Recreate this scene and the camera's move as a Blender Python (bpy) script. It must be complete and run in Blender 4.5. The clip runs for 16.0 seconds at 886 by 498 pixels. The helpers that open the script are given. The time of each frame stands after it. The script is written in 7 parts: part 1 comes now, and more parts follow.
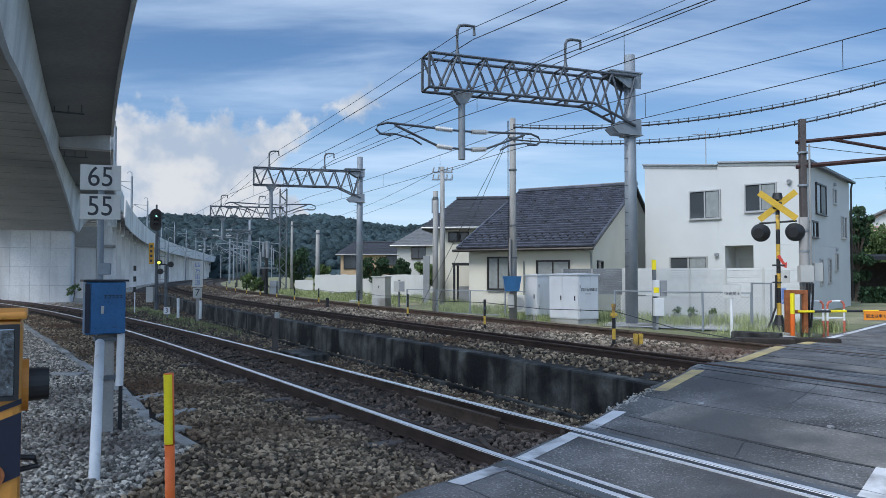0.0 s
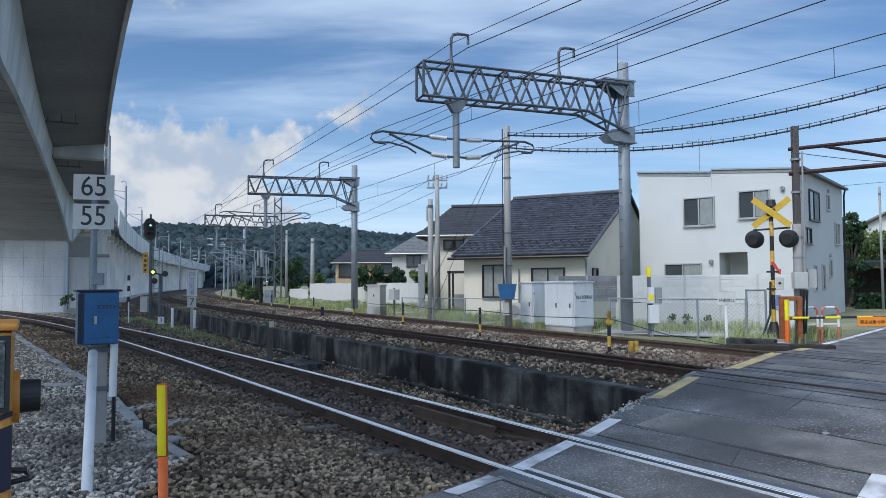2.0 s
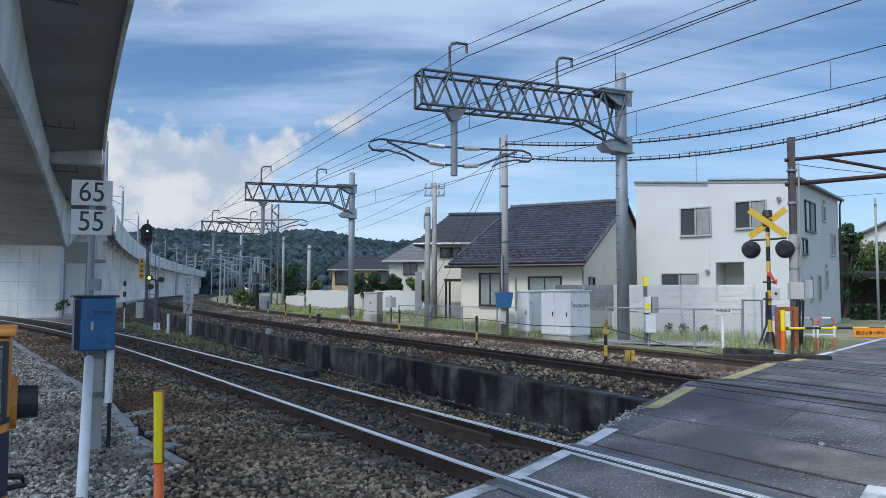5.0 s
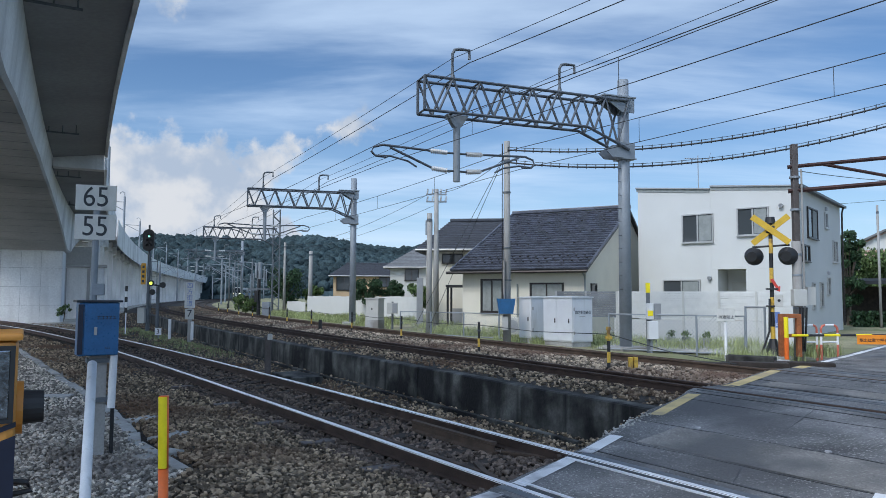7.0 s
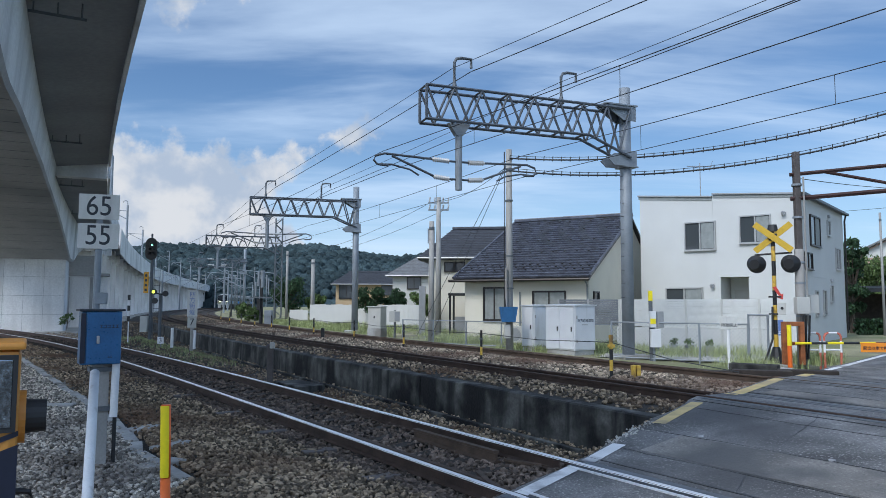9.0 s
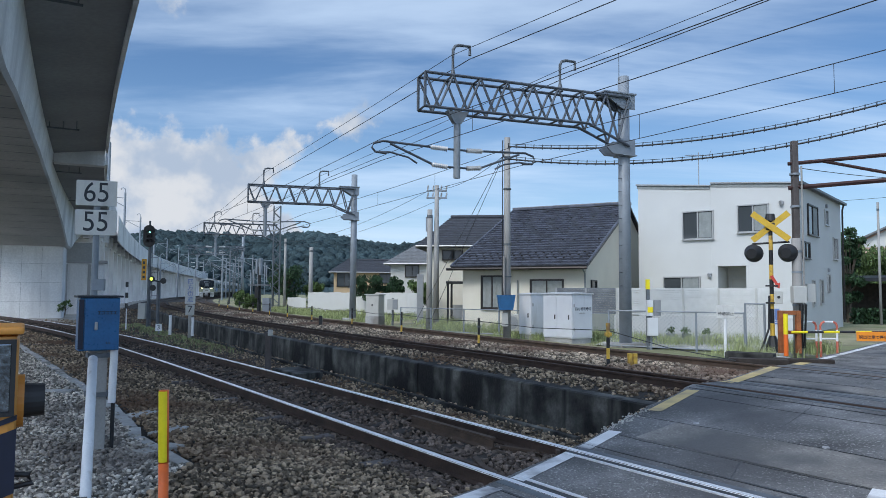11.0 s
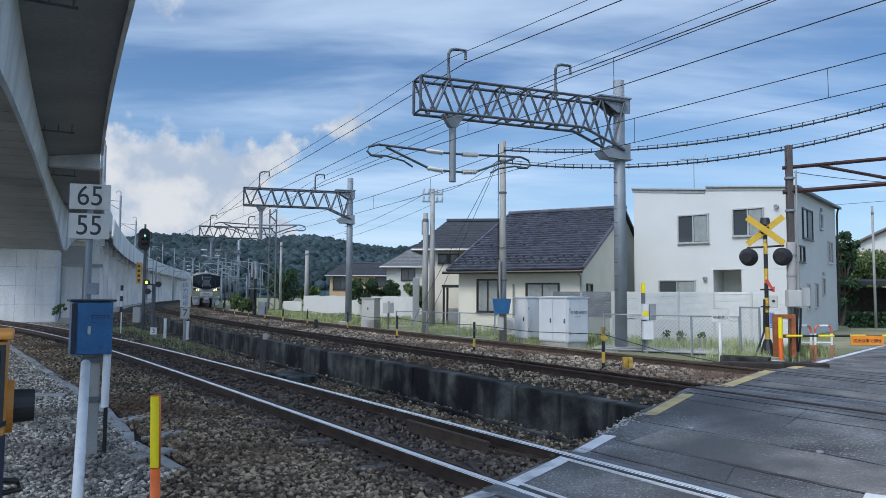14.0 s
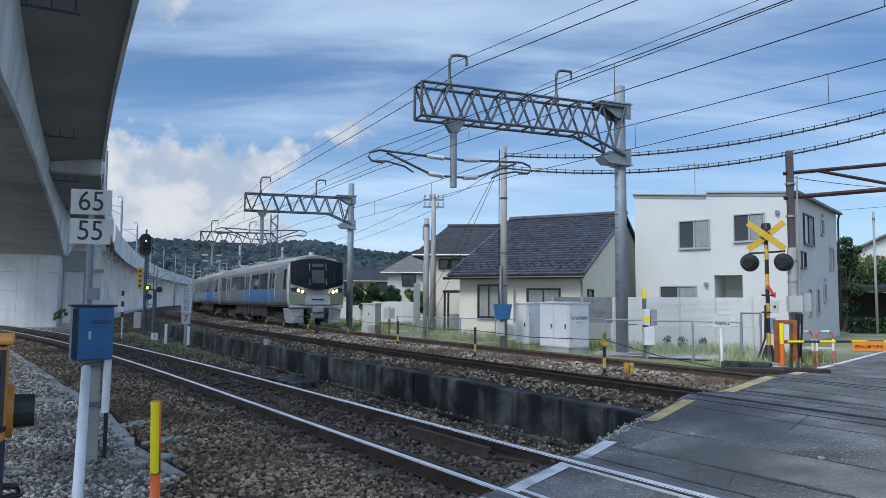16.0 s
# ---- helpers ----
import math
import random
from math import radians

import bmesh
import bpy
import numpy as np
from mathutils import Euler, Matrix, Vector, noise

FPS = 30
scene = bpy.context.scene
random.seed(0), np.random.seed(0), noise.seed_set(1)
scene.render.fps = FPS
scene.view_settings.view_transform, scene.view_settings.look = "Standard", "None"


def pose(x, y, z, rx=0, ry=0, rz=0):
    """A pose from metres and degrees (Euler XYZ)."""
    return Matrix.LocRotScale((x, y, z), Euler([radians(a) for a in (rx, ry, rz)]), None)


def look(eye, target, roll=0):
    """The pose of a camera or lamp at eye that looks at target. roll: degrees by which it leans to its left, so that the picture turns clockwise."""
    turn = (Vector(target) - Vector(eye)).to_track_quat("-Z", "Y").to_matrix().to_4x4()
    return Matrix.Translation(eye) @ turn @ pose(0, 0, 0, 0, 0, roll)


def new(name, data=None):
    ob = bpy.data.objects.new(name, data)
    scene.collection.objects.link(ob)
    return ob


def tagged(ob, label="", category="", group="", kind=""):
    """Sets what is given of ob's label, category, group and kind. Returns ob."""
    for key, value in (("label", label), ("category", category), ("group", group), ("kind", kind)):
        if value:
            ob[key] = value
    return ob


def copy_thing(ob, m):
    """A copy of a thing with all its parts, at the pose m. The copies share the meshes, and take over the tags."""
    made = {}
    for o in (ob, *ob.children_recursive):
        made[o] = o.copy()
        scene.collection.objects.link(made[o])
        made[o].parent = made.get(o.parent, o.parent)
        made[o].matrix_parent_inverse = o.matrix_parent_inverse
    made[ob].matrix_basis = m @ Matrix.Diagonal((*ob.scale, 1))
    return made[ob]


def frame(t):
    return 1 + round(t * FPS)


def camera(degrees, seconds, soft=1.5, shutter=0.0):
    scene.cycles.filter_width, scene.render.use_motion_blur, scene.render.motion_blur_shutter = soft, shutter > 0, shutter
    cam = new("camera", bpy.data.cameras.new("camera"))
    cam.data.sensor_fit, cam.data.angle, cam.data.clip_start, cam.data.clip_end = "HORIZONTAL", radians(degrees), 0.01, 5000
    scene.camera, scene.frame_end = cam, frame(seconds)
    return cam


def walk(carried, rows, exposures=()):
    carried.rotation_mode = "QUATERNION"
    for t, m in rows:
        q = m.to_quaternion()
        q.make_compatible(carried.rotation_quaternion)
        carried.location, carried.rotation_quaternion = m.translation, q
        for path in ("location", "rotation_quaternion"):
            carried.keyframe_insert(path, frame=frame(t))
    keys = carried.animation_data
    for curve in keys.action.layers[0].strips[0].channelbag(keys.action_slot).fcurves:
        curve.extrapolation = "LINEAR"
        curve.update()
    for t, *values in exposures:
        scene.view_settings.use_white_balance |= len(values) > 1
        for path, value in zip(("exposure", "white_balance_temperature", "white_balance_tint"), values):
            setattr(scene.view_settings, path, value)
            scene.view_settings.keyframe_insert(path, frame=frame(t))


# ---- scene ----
cam = camera(64.2, 16.0, soft=0.3)
PATH = [
    (0, 0.000, -0.000, 1.780, 92.016, -0.000, 0.000),
    (0.5, -0.002, 0.007, 1.775, 92.131, -0.042, -0.047),
    (1, 0.008, 0.004, 1.783, 92.280, 0.019, -0.107),
    (1.5, 0.002, 0.006, 1.783, 92.473, 0.152, -0.232),
    (2, 0.005, 0.008, 1.784, 92.663, 0.280, -0.387),
    (2.5, 0.008, -0.001, 1.787, 92.799, 0.397, -0.470),
    (3, 0.010, -0.001, 1.785, 92.908, 0.379, -0.500),
    (3.5, -0.001, -0.007, 1.781, 93.052, 0.283, -0.557),
    (4, -0.005, -0.007, 1.784, 93.164, 0.090, -0.579),
    (6.5, -0.030, 0.006, 1.790, 93.582, -0.248, -0.695),
    (7, -0.043, 0.010, 1.784, 93.793, -0.277, -0.598),
    (7.5, -0.037, 0.014, 1.783, 94.056, -0.243, -0.474),
    (8, -0.040, 0.012, 1.789, 94.260, -0.253, -0.438),
    (8.5, -0.043, 0.010, 1.790, 94.397, -0.226, -0.413),
    (9, -0.039, 0.001, 1.786, 94.454, -0.196, -0.402),
    (11.5, -0.029, -0.008, 1.776, 93.326, -0.463, -0.644),
    (12, -0.019, -0.000, 1.777, 93.287, -0.445, -0.808),
    (12.5, -0.006, 0.013, 1.783, 93.362, -0.382, -0.918),
    (13, -0.005, 0.009, 1.788, 93.505, -0.332, -0.970),
    (13.5, -0.012, 0.009, 1.784, 93.653, -0.351, -0.971),
    (14, -0.013, -0.001, 1.784, 93.787, -0.395, -0.869),
    (14.5, -0.016, -0.003, 1.782, 93.936, -0.395, -0.759),
    (15, -0.020, -0.003, 1.785, 94.063, -0.396, -0.681),
    (15.5, -0.017, -0.002, 1.784, 94.211, -0.405, -0.681),
    (16, -0.009, -0.004, 1.784, 94.225, -0.428, -0.788),
]
walk(cam, [(t, pose(*p)) for t, *p in PATH])

# world: blue summer sky with high streaks and a bank of cumulus, a soft veiled sun
SUN_EL, SUN_AZ = 46.0, -137.0


def build_world():
    w = bpy.data.worlds.new("sky")
    scene.world = w
    w.use_nodes = True
    nt = w.node_tree
    n, l = nt.nodes, nt.links
    n.clear()
    out = n.new("ShaderNodeOutputWorld")
    bg = n.new("ShaderNodeBackground")
    sky = n.new("ShaderNodeTexSky")
    sky.sky_type, sky.sun_disc = "NISHITA", False
    sky.sun_elevation, sky.sun_rotation = radians(SUN_EL), radians(SUN_AZ)
    sky.air_density, sky.dust_density, sky.ozone_density = 1.0, 0.6, 2.0
    tc = n.new("ShaderNodeTexCoord")
    sep = n.new("ShaderNodeSeparateXYZ")
    l.new(tc.outputs["Generated"], sep.inputs[0])

    def math_node(op, a, b=None, c=None):
        m = n.new("ShaderNodeMath")
        m.operation = op
        for i, v in enumerate((a, b, c)):
            if v is None:
                continue
            if isinstance(v, (int, float)):
                m.inputs[i].default_value = v
            else:
                l.new(v, m.inputs[i])
        return m.outputs[0]

    def ramp(v, lo, hi):
        r = n.new("ShaderNodeMapRange")
        r.interpolation_type = "SMOOTHSTEP"
        l.new(v, r.inputs[0])
        r.inputs[1].default_value, r.inputs[2].default_value = lo, hi
        return r.outputs[0]

    # high streaks on a flat layer: direction divided by height
    zc = math_node("ADD", math_node("MAXIMUM", sep.outputs[2], 0.0), 0.12)
    comb = n.new("ShaderNodeCombineXYZ")
    l.new(math_node("DIVIDE", sep.outputs[0], zc), comb.inputs[0])
    l.new(math_node("DIVIDE", sep.outputs[1], zc), comb.inputs[1])
    mp = n.new("ShaderNodeMapping")
    mp.inputs["Rotation"].default_value = (0, 0, radians(12))
    mp.inputs["Scale"].default_value = (0.30, 1.0, 1.0)
    mp.inputs["Location"].default_value = (1.3, 0.4, 0)
    l.new(comb.outputs[0], mp.inputs[0])
    ns = n.new("ShaderNodeTexNoise")
    ns.inputs["Scale"].default_value, ns.inputs["Detail"].default_value = 1.5, 9
    ns.inputs["Roughness"].default_value, ns.inputs["Distortion"].default_value = 0.55, 0.35
    l.new(mp.outputs[0], ns.inputs["Vector"])
    streak = math_node("MULTIPLY", ramp(ns.outputs[0], 0.40, 0.72), 0.66)

    # cumulus bank low in the west: puffs by noise, strongest near one direction
    az = math_node("ARCTAN2", sep.outputs[0], sep.outputs[1])
    nc = n.new("ShaderNodeTexNoise")
    nc.inputs["Scale"].default_value, nc.inputs["Detail"].default_value = 19.0, 9
    nc.inputs["Roughness"].default_value = 0.58
    l.new(tc.outputs["Generated"], nc.inputs["Vector"])
    top = math_node("SUBTRACT", 0.216, math_node("MULTIPLY", math_node("MAXIMUM", math_node("ADD", az, 0.30), 0.0), 1.15))
    lift = math_node("MULTIPLY", math_node("SUBTRACT", top, sep.outputs[2]), 1.5)
    # single puffs beside the bank: azimuth, height, size
    for a, e, r in ((-0.250, 0.168, 0.048), (-0.195, 0.207, 0.032), (-0.122, 0.230, 0.026), (-0.36, 0.40, 0.05), (-0.30, 0.42, 0.04)):
        da, de = math_node("SUBTRACT", az, a), math_node("SUBTRACT", sep.outputs[2], e)
        d2 = math_node("SQRT", math_node("ADD", math_node("MULTIPLY", da, da), math_node("MULTIPLY", de, math_node("MULTIPLY", de, 1.6))))
        lift = math_node("MAXIMUM", lift, math_node("SUBTRACT", r, d2))
    puff = ramp(math_node("ADD", math_node("MULTIPLY", lift, 8.0), math_node("MULTIPLY", math_node("SUBTRACT", nc.outputs[0], 0.5), 1.35)), -0.06, 0.22)
    nd = n.new("ShaderNodeTexNoise")
    nd.inputs["Scale"].default_value, nd.inputs["Detail"].default_value = 16.0, 6
    l.new(tc.outputs["Generated"], nd.inputs["Vector"])
    shade = ramp(nd.outputs[0], 0.38, 0.60)
    cumcol = n.new("ShaderNodeMix")
    cumcol.data_type = "RGBA"
    l.new(shade, cumcol.inputs[0])
    cumcol.inputs[6].default_value, cumcol.inputs[7].default_value = (4.2, 5.1, 6.5, 1), (6.8, 7.1, 7.6, 1)
    haze = math_node("MULTIPLY", math_node("SUBTRACT", 1.0, ramp(sep.outputs[2], -0.02, 0.30)), 0.50)

    def mix(f, a, b):
        m = n.new("ShaderNodeMix")
        m.data_type = "RGBA"
        l.new(f, m.inputs[0])
        l.new(a, m.inputs[6]) if not isinstance(a, tuple) else None
        if isinstance(b, tuple):
            m.inputs[7].default_value = b
        else:
            l.new(b, m.inputs[7])
        return m.outputs[2]

    tint = n.new("ShaderNodeMix")
    tint.data_type, tint.blend_type = "RGBA", "MULTIPLY"
    tint.inputs[0].default_value = 1.0
    l.new(sky.outputs[0], tint.inputs[6])
    tint.inputs[7].default_value = (0.79, 1.0, 1.20, 1)
    c = mix(haze, tint.outputs[2], (5.4, 7.4, 10.0, 1))
    c = mix(streak, c, (6.5, 8.2, 10.5, 1))
    c = mix(puff, c, cumcol.outputs[2])
    # the thin veil glows round the sun
    dot = n.new("ShaderNodeVectorMath")
    dot.operation = "DOT_PRODUCT"
    l.new(tc.outputs["Generated"], dot.inputs[0])
    ce = math.cos(radians(SUN_EL))
    dot.inputs[1].default_value = (math.sin(radians(SUN_AZ)) * ce, math.cos(radians(SUN_AZ)) * ce, math.sin(radians(SUN_EL)))
    glow = n.new("ShaderNodeMix")
    glow.data_type, glow.blend_type = "RGBA", "ADD"
    l.new(math_node("MULTIPLY", ramp(dot.outputs["Value"], 0.25, 1.0), 1.0), glow.inputs[0])
    l.new(c, glow.inputs[6])
    glow.inputs[7].default_value = (7.6, 9.2, 11.6, 1)
    l.new(glow.outputs[2], bg.inputs[0])
    bg.inputs[1].default_value = 0.105
    l.new(bg.outputs[0], out.inputs[0])


build_world()
sun = new("sun", bpy.data.lights.new("sun", "SUN"))
sun.data.energy, sun.data.angle, sun.data.color = 2.0, radians(20), (1.0, 0.97, 0.92)
sun.matrix_world = look((100 * math.sin(radians(SUN_AZ)) * math.cos(radians(SUN_EL)), 100 * math.cos(radians(SUN_AZ)) * math.cos(radians(SUN_EL)),
                         100 * math.sin(radians(SUN_EL))), (0, 0, 0))
scene.view_settings.exposure = 0.0


# ---- materials ----
def material(name, base, rough=0.8, metal=0.0, spread=0.25, scale=6.0, fine=60.0, bump=0.2, dark=None, spots=0.0, streaks=0.0,
             island=0.0, emit=None, object_space=False, bump_size=0.01, spec=0.5, flecks=None):
    """Noise at two scales round the base colour, with bump; dark: a stain colour, in blots and/or in streaks that run down."""
    m = bpy.data.materials.new(name)
    m.use_nodes = True
    n, l = m.node_tree.nodes, m.node_tree.links
    b = n["Principled BSDF"]
    b.inputs["Metallic"].default_value = metal
    b.inputs["Specular IOR Level"].default_value = spec
    tc = n.new("ShaderNodeTexCoord") if object_space else n.new("ShaderNodeNewGeometry")
    co = tc.outputs["Object"] if object_space else tc.outputs["Position"]

    def noise_at(s, detail=4.0, vec=None):
        t = n.new("ShaderNodeTexNoise")
        t.inputs["Scale"].default_value, t.inputs["Detail"].default_value = s, detail
        l.new(vec or co, t.inputs["Vector"])
        return t.outputs[0]

    def blend(f, a, c, mode="MIX"):
        x = n.new("ShaderNodeMix")
        x.data_type, x.blend_type = "RGBA", mode
        for sock, v in ((x.inputs[0], f), (x.inputs[6], a), (x.inputs[7], c)):
            if isinstance(v, (int, float, tuple)):
                sock.default_value = v
            else:
                l.new(v, sock)
        return x.outputs[2]

    def rng(v, lo, hi, a=0.0, c=1.0):
        r = n.new("ShaderNodeMapRange")
        l.new(v, r.inputs[0])
        for i, q in enumerate((lo, hi, a, c)):
            r.inputs[i + 1].default_value = q
        return r.outputs[0]

    lo = tuple(v * (1 - spread) for v in base) + (1,)
    hi = tuple(min(1, v * (1 + spread)) for v in base) + (1,)
    col = blend(rng(noise_at(scale), 0.3, 0.7), lo, hi)
    f = noise_at(fine, 3.0)
    col = blend(0.35 * min(1, spread * 3), col, blend(rng(f, 0.3, 0.7), (0.25, 0.25, 0.25, 1), (1.6, 1.6, 1.6, 1)), "MULTIPLY")
    if island:
        g = n.new("ShaderNodeNewGeometry")
        oi = n.new("ShaderNodeObjectInfo")
        add = n.new("ShaderNodeMath")
        add.operation = "ADD"
        l.new(g.outputs["Random Per Island"], add.inputs[0])
        l.new(oi.outputs["Random"], add.inputs[1])
        fr = n.new("ShaderNodeMath")
        fr.operation = "FRACT"
        l.new(add.outputs[0], fr.inputs[0])
        sq = n.new("ShaderNodeMath")
        sq.operation = "POWER"
        l.new(fr.outputs[0], sq.inputs[0])
        sq.inputs[1].default_value = 1.0 + island
        v = rng(sq.outputs[0], 0, 1, 1 - island, 1 + island * 1.7)
        cc = n.new("ShaderNodeCombineColor")
        for i in range(3):
            l.new(v, cc.inputs[i])
        col = blend(1.0, col, cc.outputs[0], "MULTIPLY")
    if flecks:
        col = blend(rng(noise_at(fine * 0.9, 1.0), 0.60, 0.68, 0.0, 0.55), col, flecks + (1,))
        col = blend(rng(noise_at(fine * 0.6, 1.0), 0.36, 0.28, 0.0, 0.5), col, tuple(v * 0.35 for v in base) + (1,))
    if dark and spots:
        col = blend(rng(noise_at(scale * 0.45, 6.0), 0.62 - spots * 0.3, 0.72 - spots * 0.2), col, dark + (1,))
    if dark and streaks:
        mp = n.new("ShaderNodeMapping")
        mp.inputs["Scale"].default_value = (1, 1, 0.12)
        l.new(co, mp.inputs[0])
        col = blend(rng(noise_at(scale * 1.4, 5.0, mp.outputs[0]), 0.66 - streaks * 0.3, 0.80 - streaks * 0.2), col, dark + (1,))
    l.new(col, b.inputs["Base Color"])
    l.new(rng(f, 0.2, 0.8, max(0.03, rough - 0.12), min(1, rough + 0.1)), b.inputs["Roughness"])
    if bump:
        bp = n.new("ShaderNodeBump")
        bp.inputs["Strength"].default_value, bp.inputs["Distance"].default_value = bump, bump_size
        l.new(f, bp.inputs["Height"])
        l.new(bp.outputs[0], b.inputs["Normal"])
    if emit:
        b.inputs["Emission Color"].default_value = emit[:3] + (1,)
        b.inputs["Emission Strength"].default_value = emit[3]
    return m


def glass_material(name, tint, rough=0.05, gloss=0.35):
    m = bpy.data.materials.new(name)
    m.use_nodes = True
    b = m.node_tree.nodes["Principled BSDF"]
    b.inputs["Base Color"].default_value = tint + (1,)
    b.inputs["Roughness"].default_value = rough
    b.inputs["Specular IOR Level"].default_value = gloss
    return m


M = {}
# gravel bed near black: shade between the loose stones, put into its colour
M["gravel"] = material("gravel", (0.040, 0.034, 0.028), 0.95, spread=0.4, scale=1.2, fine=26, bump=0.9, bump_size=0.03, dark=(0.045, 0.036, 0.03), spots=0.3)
M["stone"] = material("ballast_stone", (0.26, 0.198, 0.134), 0.92, spread=0.3, scale=0.7, fine=90, bump=0.5, island=0.75, dark=(0.15, 0.09, 0.055), spots=0.45)
M["stone_grey"] = material("grey_stone", (0.40, 0.365, 0.315), 0.92, spread=0.25, scale=0.7, fine=90, bump=0.5, island=0.7, dark=(0.15, 0.13, 0.115), spots=0.3)
M["stone_light"] = material("light_stone", (0.31, 0.25, 0.185), 0.92, spread=0.25, scale=0.7, fine=90, bump=0.5, island=0.7, dark=(0.16, 0.10, 0.07), spots=0.4)
M["stone_rust"] = material("rusty_stone", (0.13, 0.098, 0.078), 0.92, spread=0.3, scale=0.7, fine=90, bump=0.5, island=0.5)
M["gravel_grey"] = material("grey_gravel", (0.19, 0.18, 0.165), 0.95, spread=0.4, scale=1.2, fine=26, bump=0.9, bump_size=0.03, dark=(0.11, 0.10, 0.085), spots=0.3)
M["earth"] = material("earth", (0.27, 0.25, 0.15), 0.95, spread=0.4, scale=0.5, fine=14, bump=0.6, bump_size=0.04, dark=(0.15, 0.17, 0.07), spots=0.6)
M["asphalt"] = material("asphalt", (0.150, 0.150, 0.150), 0.85, spread=0.55, scale=1.3, fine=46, bump=1.0, bump_size=0.02, dark=(0.085, 0.085, 0.088), spots=0.45, flecks=(0.50, 0.49, 0.47))
M["asphalt_old"] = material("bleached_asphalt", (0.20, 0.19, 0.175), 0.88, spread=0.4, scale=1.6, fine=42, bump=0.9, bump_size=0.014, dark=(0.10, 0.10, 0.10), spots=0.55, flecks=(0.40, 0.39, 0.36))
M["paving"] = material("lot_concrete", (0.40, 0.39, 0.36), 0.9, spread=0.2, scale=1.0, fine=40, bump=0.3, dark=(0.26, 0.25, 0.20), spots=0.4)
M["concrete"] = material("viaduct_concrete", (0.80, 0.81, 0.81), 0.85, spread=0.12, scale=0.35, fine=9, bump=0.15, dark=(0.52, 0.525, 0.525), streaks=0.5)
# the same concrete for undersides and recesses, shade put into the colour
M["soffit"] = material("shaded_concrete", (0.44, 0.435, 0.42), 0.9, spread=0.14, scale=0.3, fine=7, bump=0.15, dark=(0.33, 0.33, 0.325), spots=0.3)
M["deck_under"] = material("deck_shade_concrete", (0.30, 0.31, 0.325), 0.9, spread=0.14, scale=0.3, fine=7, bump=0.15, dark=(0.22, 0.225, 0.235), spots=0.3)
M["old_concrete"] = material("stained_concrete", (0.105, 0.105, 0.095), 0.92, spread=0.6, scale=2.4, fine=24, bump=0.5, bump_size=0.02, dark=(0.008, 0.008, 0.008), streaks=0.62, spots=0.62)
M["kerb"] = material("trough_concrete", (0.40, 0.40, 0.39), 0.9, spread=0.2, scale=2, fine=30, bump=0.4, dark=(0.24, 0.23, 0.21), spots=0.4)
M["rail"] = material("rail_steel_rusty", (0.052, 0.032, 0.024), 0.8, metal=0.1, spread=0.35, scale=4, fine=50, bump=0.4)
M["rail_brown"] = material("rail_rust_light", (0.080, 0.053, 0.037), 0.85, spread=0.35, scale=4, fine=50, bump=0.4)
M["rail_top"] = material("rail_polished", (0.93, 0.93, 0.94), 0.38, metal=0.6, spread=0.1, scale=2, fine=30, bump=0.02)
M["sleeper"] = material("sleeper_timber", (0.036, 0.028, 0.023), 0.9, spread=0.4, scale=5, fine=40, bump=0.5)
M["galv"] = material("galvanised_steel", (0.235, 0.265, 0.295), 0.55, metal=0.15, spread=0.12, scale=2.5, fine=25, bump=0.1)
M["galv_dark"] = material("weathered_steel", (0.13, 0.145, 0.16), 0.6, metal=0.3, spread=0.2, scale=2.5, fine=25, bump=0.15)
M["pole"] = material("pole_concrete", (0.33, 0.325, 0.31), 0.85, spread=0.12, scale=1.5, fine=40, bump=0.2, dark=(0.23, 0.22, 0.21), streaks=0.5)
M["rust_beam"] = material("rusty_beam", (0.055, 0.028, 0.026), 0.8, metal=0.2, spread=0.3, scale=3, fine=40, bump=0.3)
M["beam"] = material("beam_steel", (0.10, 0.115, 0.135), 0.6, metal=0.3, spread=0.2, scale=2.5, fine=25, bump=0.12)
M["mast_brown"] = material("brown_grey_steel", (0.105, 0.090, 0.085), 0.7, metal=0.2, spread=0.25, scale=3, fine=30, bump=0.2)
M["wire"] = material("dark_wire", (0.05, 0.055, 0.06), 0.6, metal=0.4, spread=0.1, bump=0)
M["insul"] = material("porcelain", (0.55, 0.56, 0.56), 0.3, spread=0.08, bump=0)
M["white_wall"] = material("white_render", (0.555, 0.56, 0.545), 0.85, spread=0.03, scale=0.8, fine=90, bump=0.15)
M["cream_wall"] = material("cream_render", (0.68, 0.645, 0.55), 0.88, spread=0.05, scale=0.8, fine=80, bump=0.2)
M["grey_wall"] = material("pale_siding", (0.50, 0.49, 0.46), 0.85, spread=0.06, scale=0.8, fine=50, bump=0.2)
M["tan_wall"] = material("ochre_wall", (0.50, 0.36, 0.22), 0.85, spread=0.08, scale=0.8, fine=50, bump=0.2)
M["pink_wall"] = material("salmon_wall", (0.55, 0.36, 0.30), 0.85, spread=0.06, scale=0.8, fine=50, bump=0.2)
M["tile"] = material("dark_roof_tile", (0.078, 0.084, 0.106), 0.36, spread=0.2, scale=4, fine=60, bump=0.2, island=0.22)
M["slate"] = material("slate_roof", (0.05, 0.055, 0.068), 0.55, spread=0.2, scale=3, fine=40, bump=0.2)
M["grey_tile"] = material("grey_roof_tile", (0.16, 0.165, 0.17), 0.5, spread=0.25, scale=5, fine=40, bump=0.3)
M["frame_dark"] = material("bronze_frame", (0.035, 0.03, 0.028), 0.4, metal=0.4, spread=0.1, bump=0)
M["frame_grey"] = material("aluminium_frame", (0.42, 0.42, 0.41), 0.4, metal=0.5, spread=0.06, bump=0)
M["glass"] = glass_material("window_glass", (0.055, 0.063, 0.068), 0.05, 0.5)
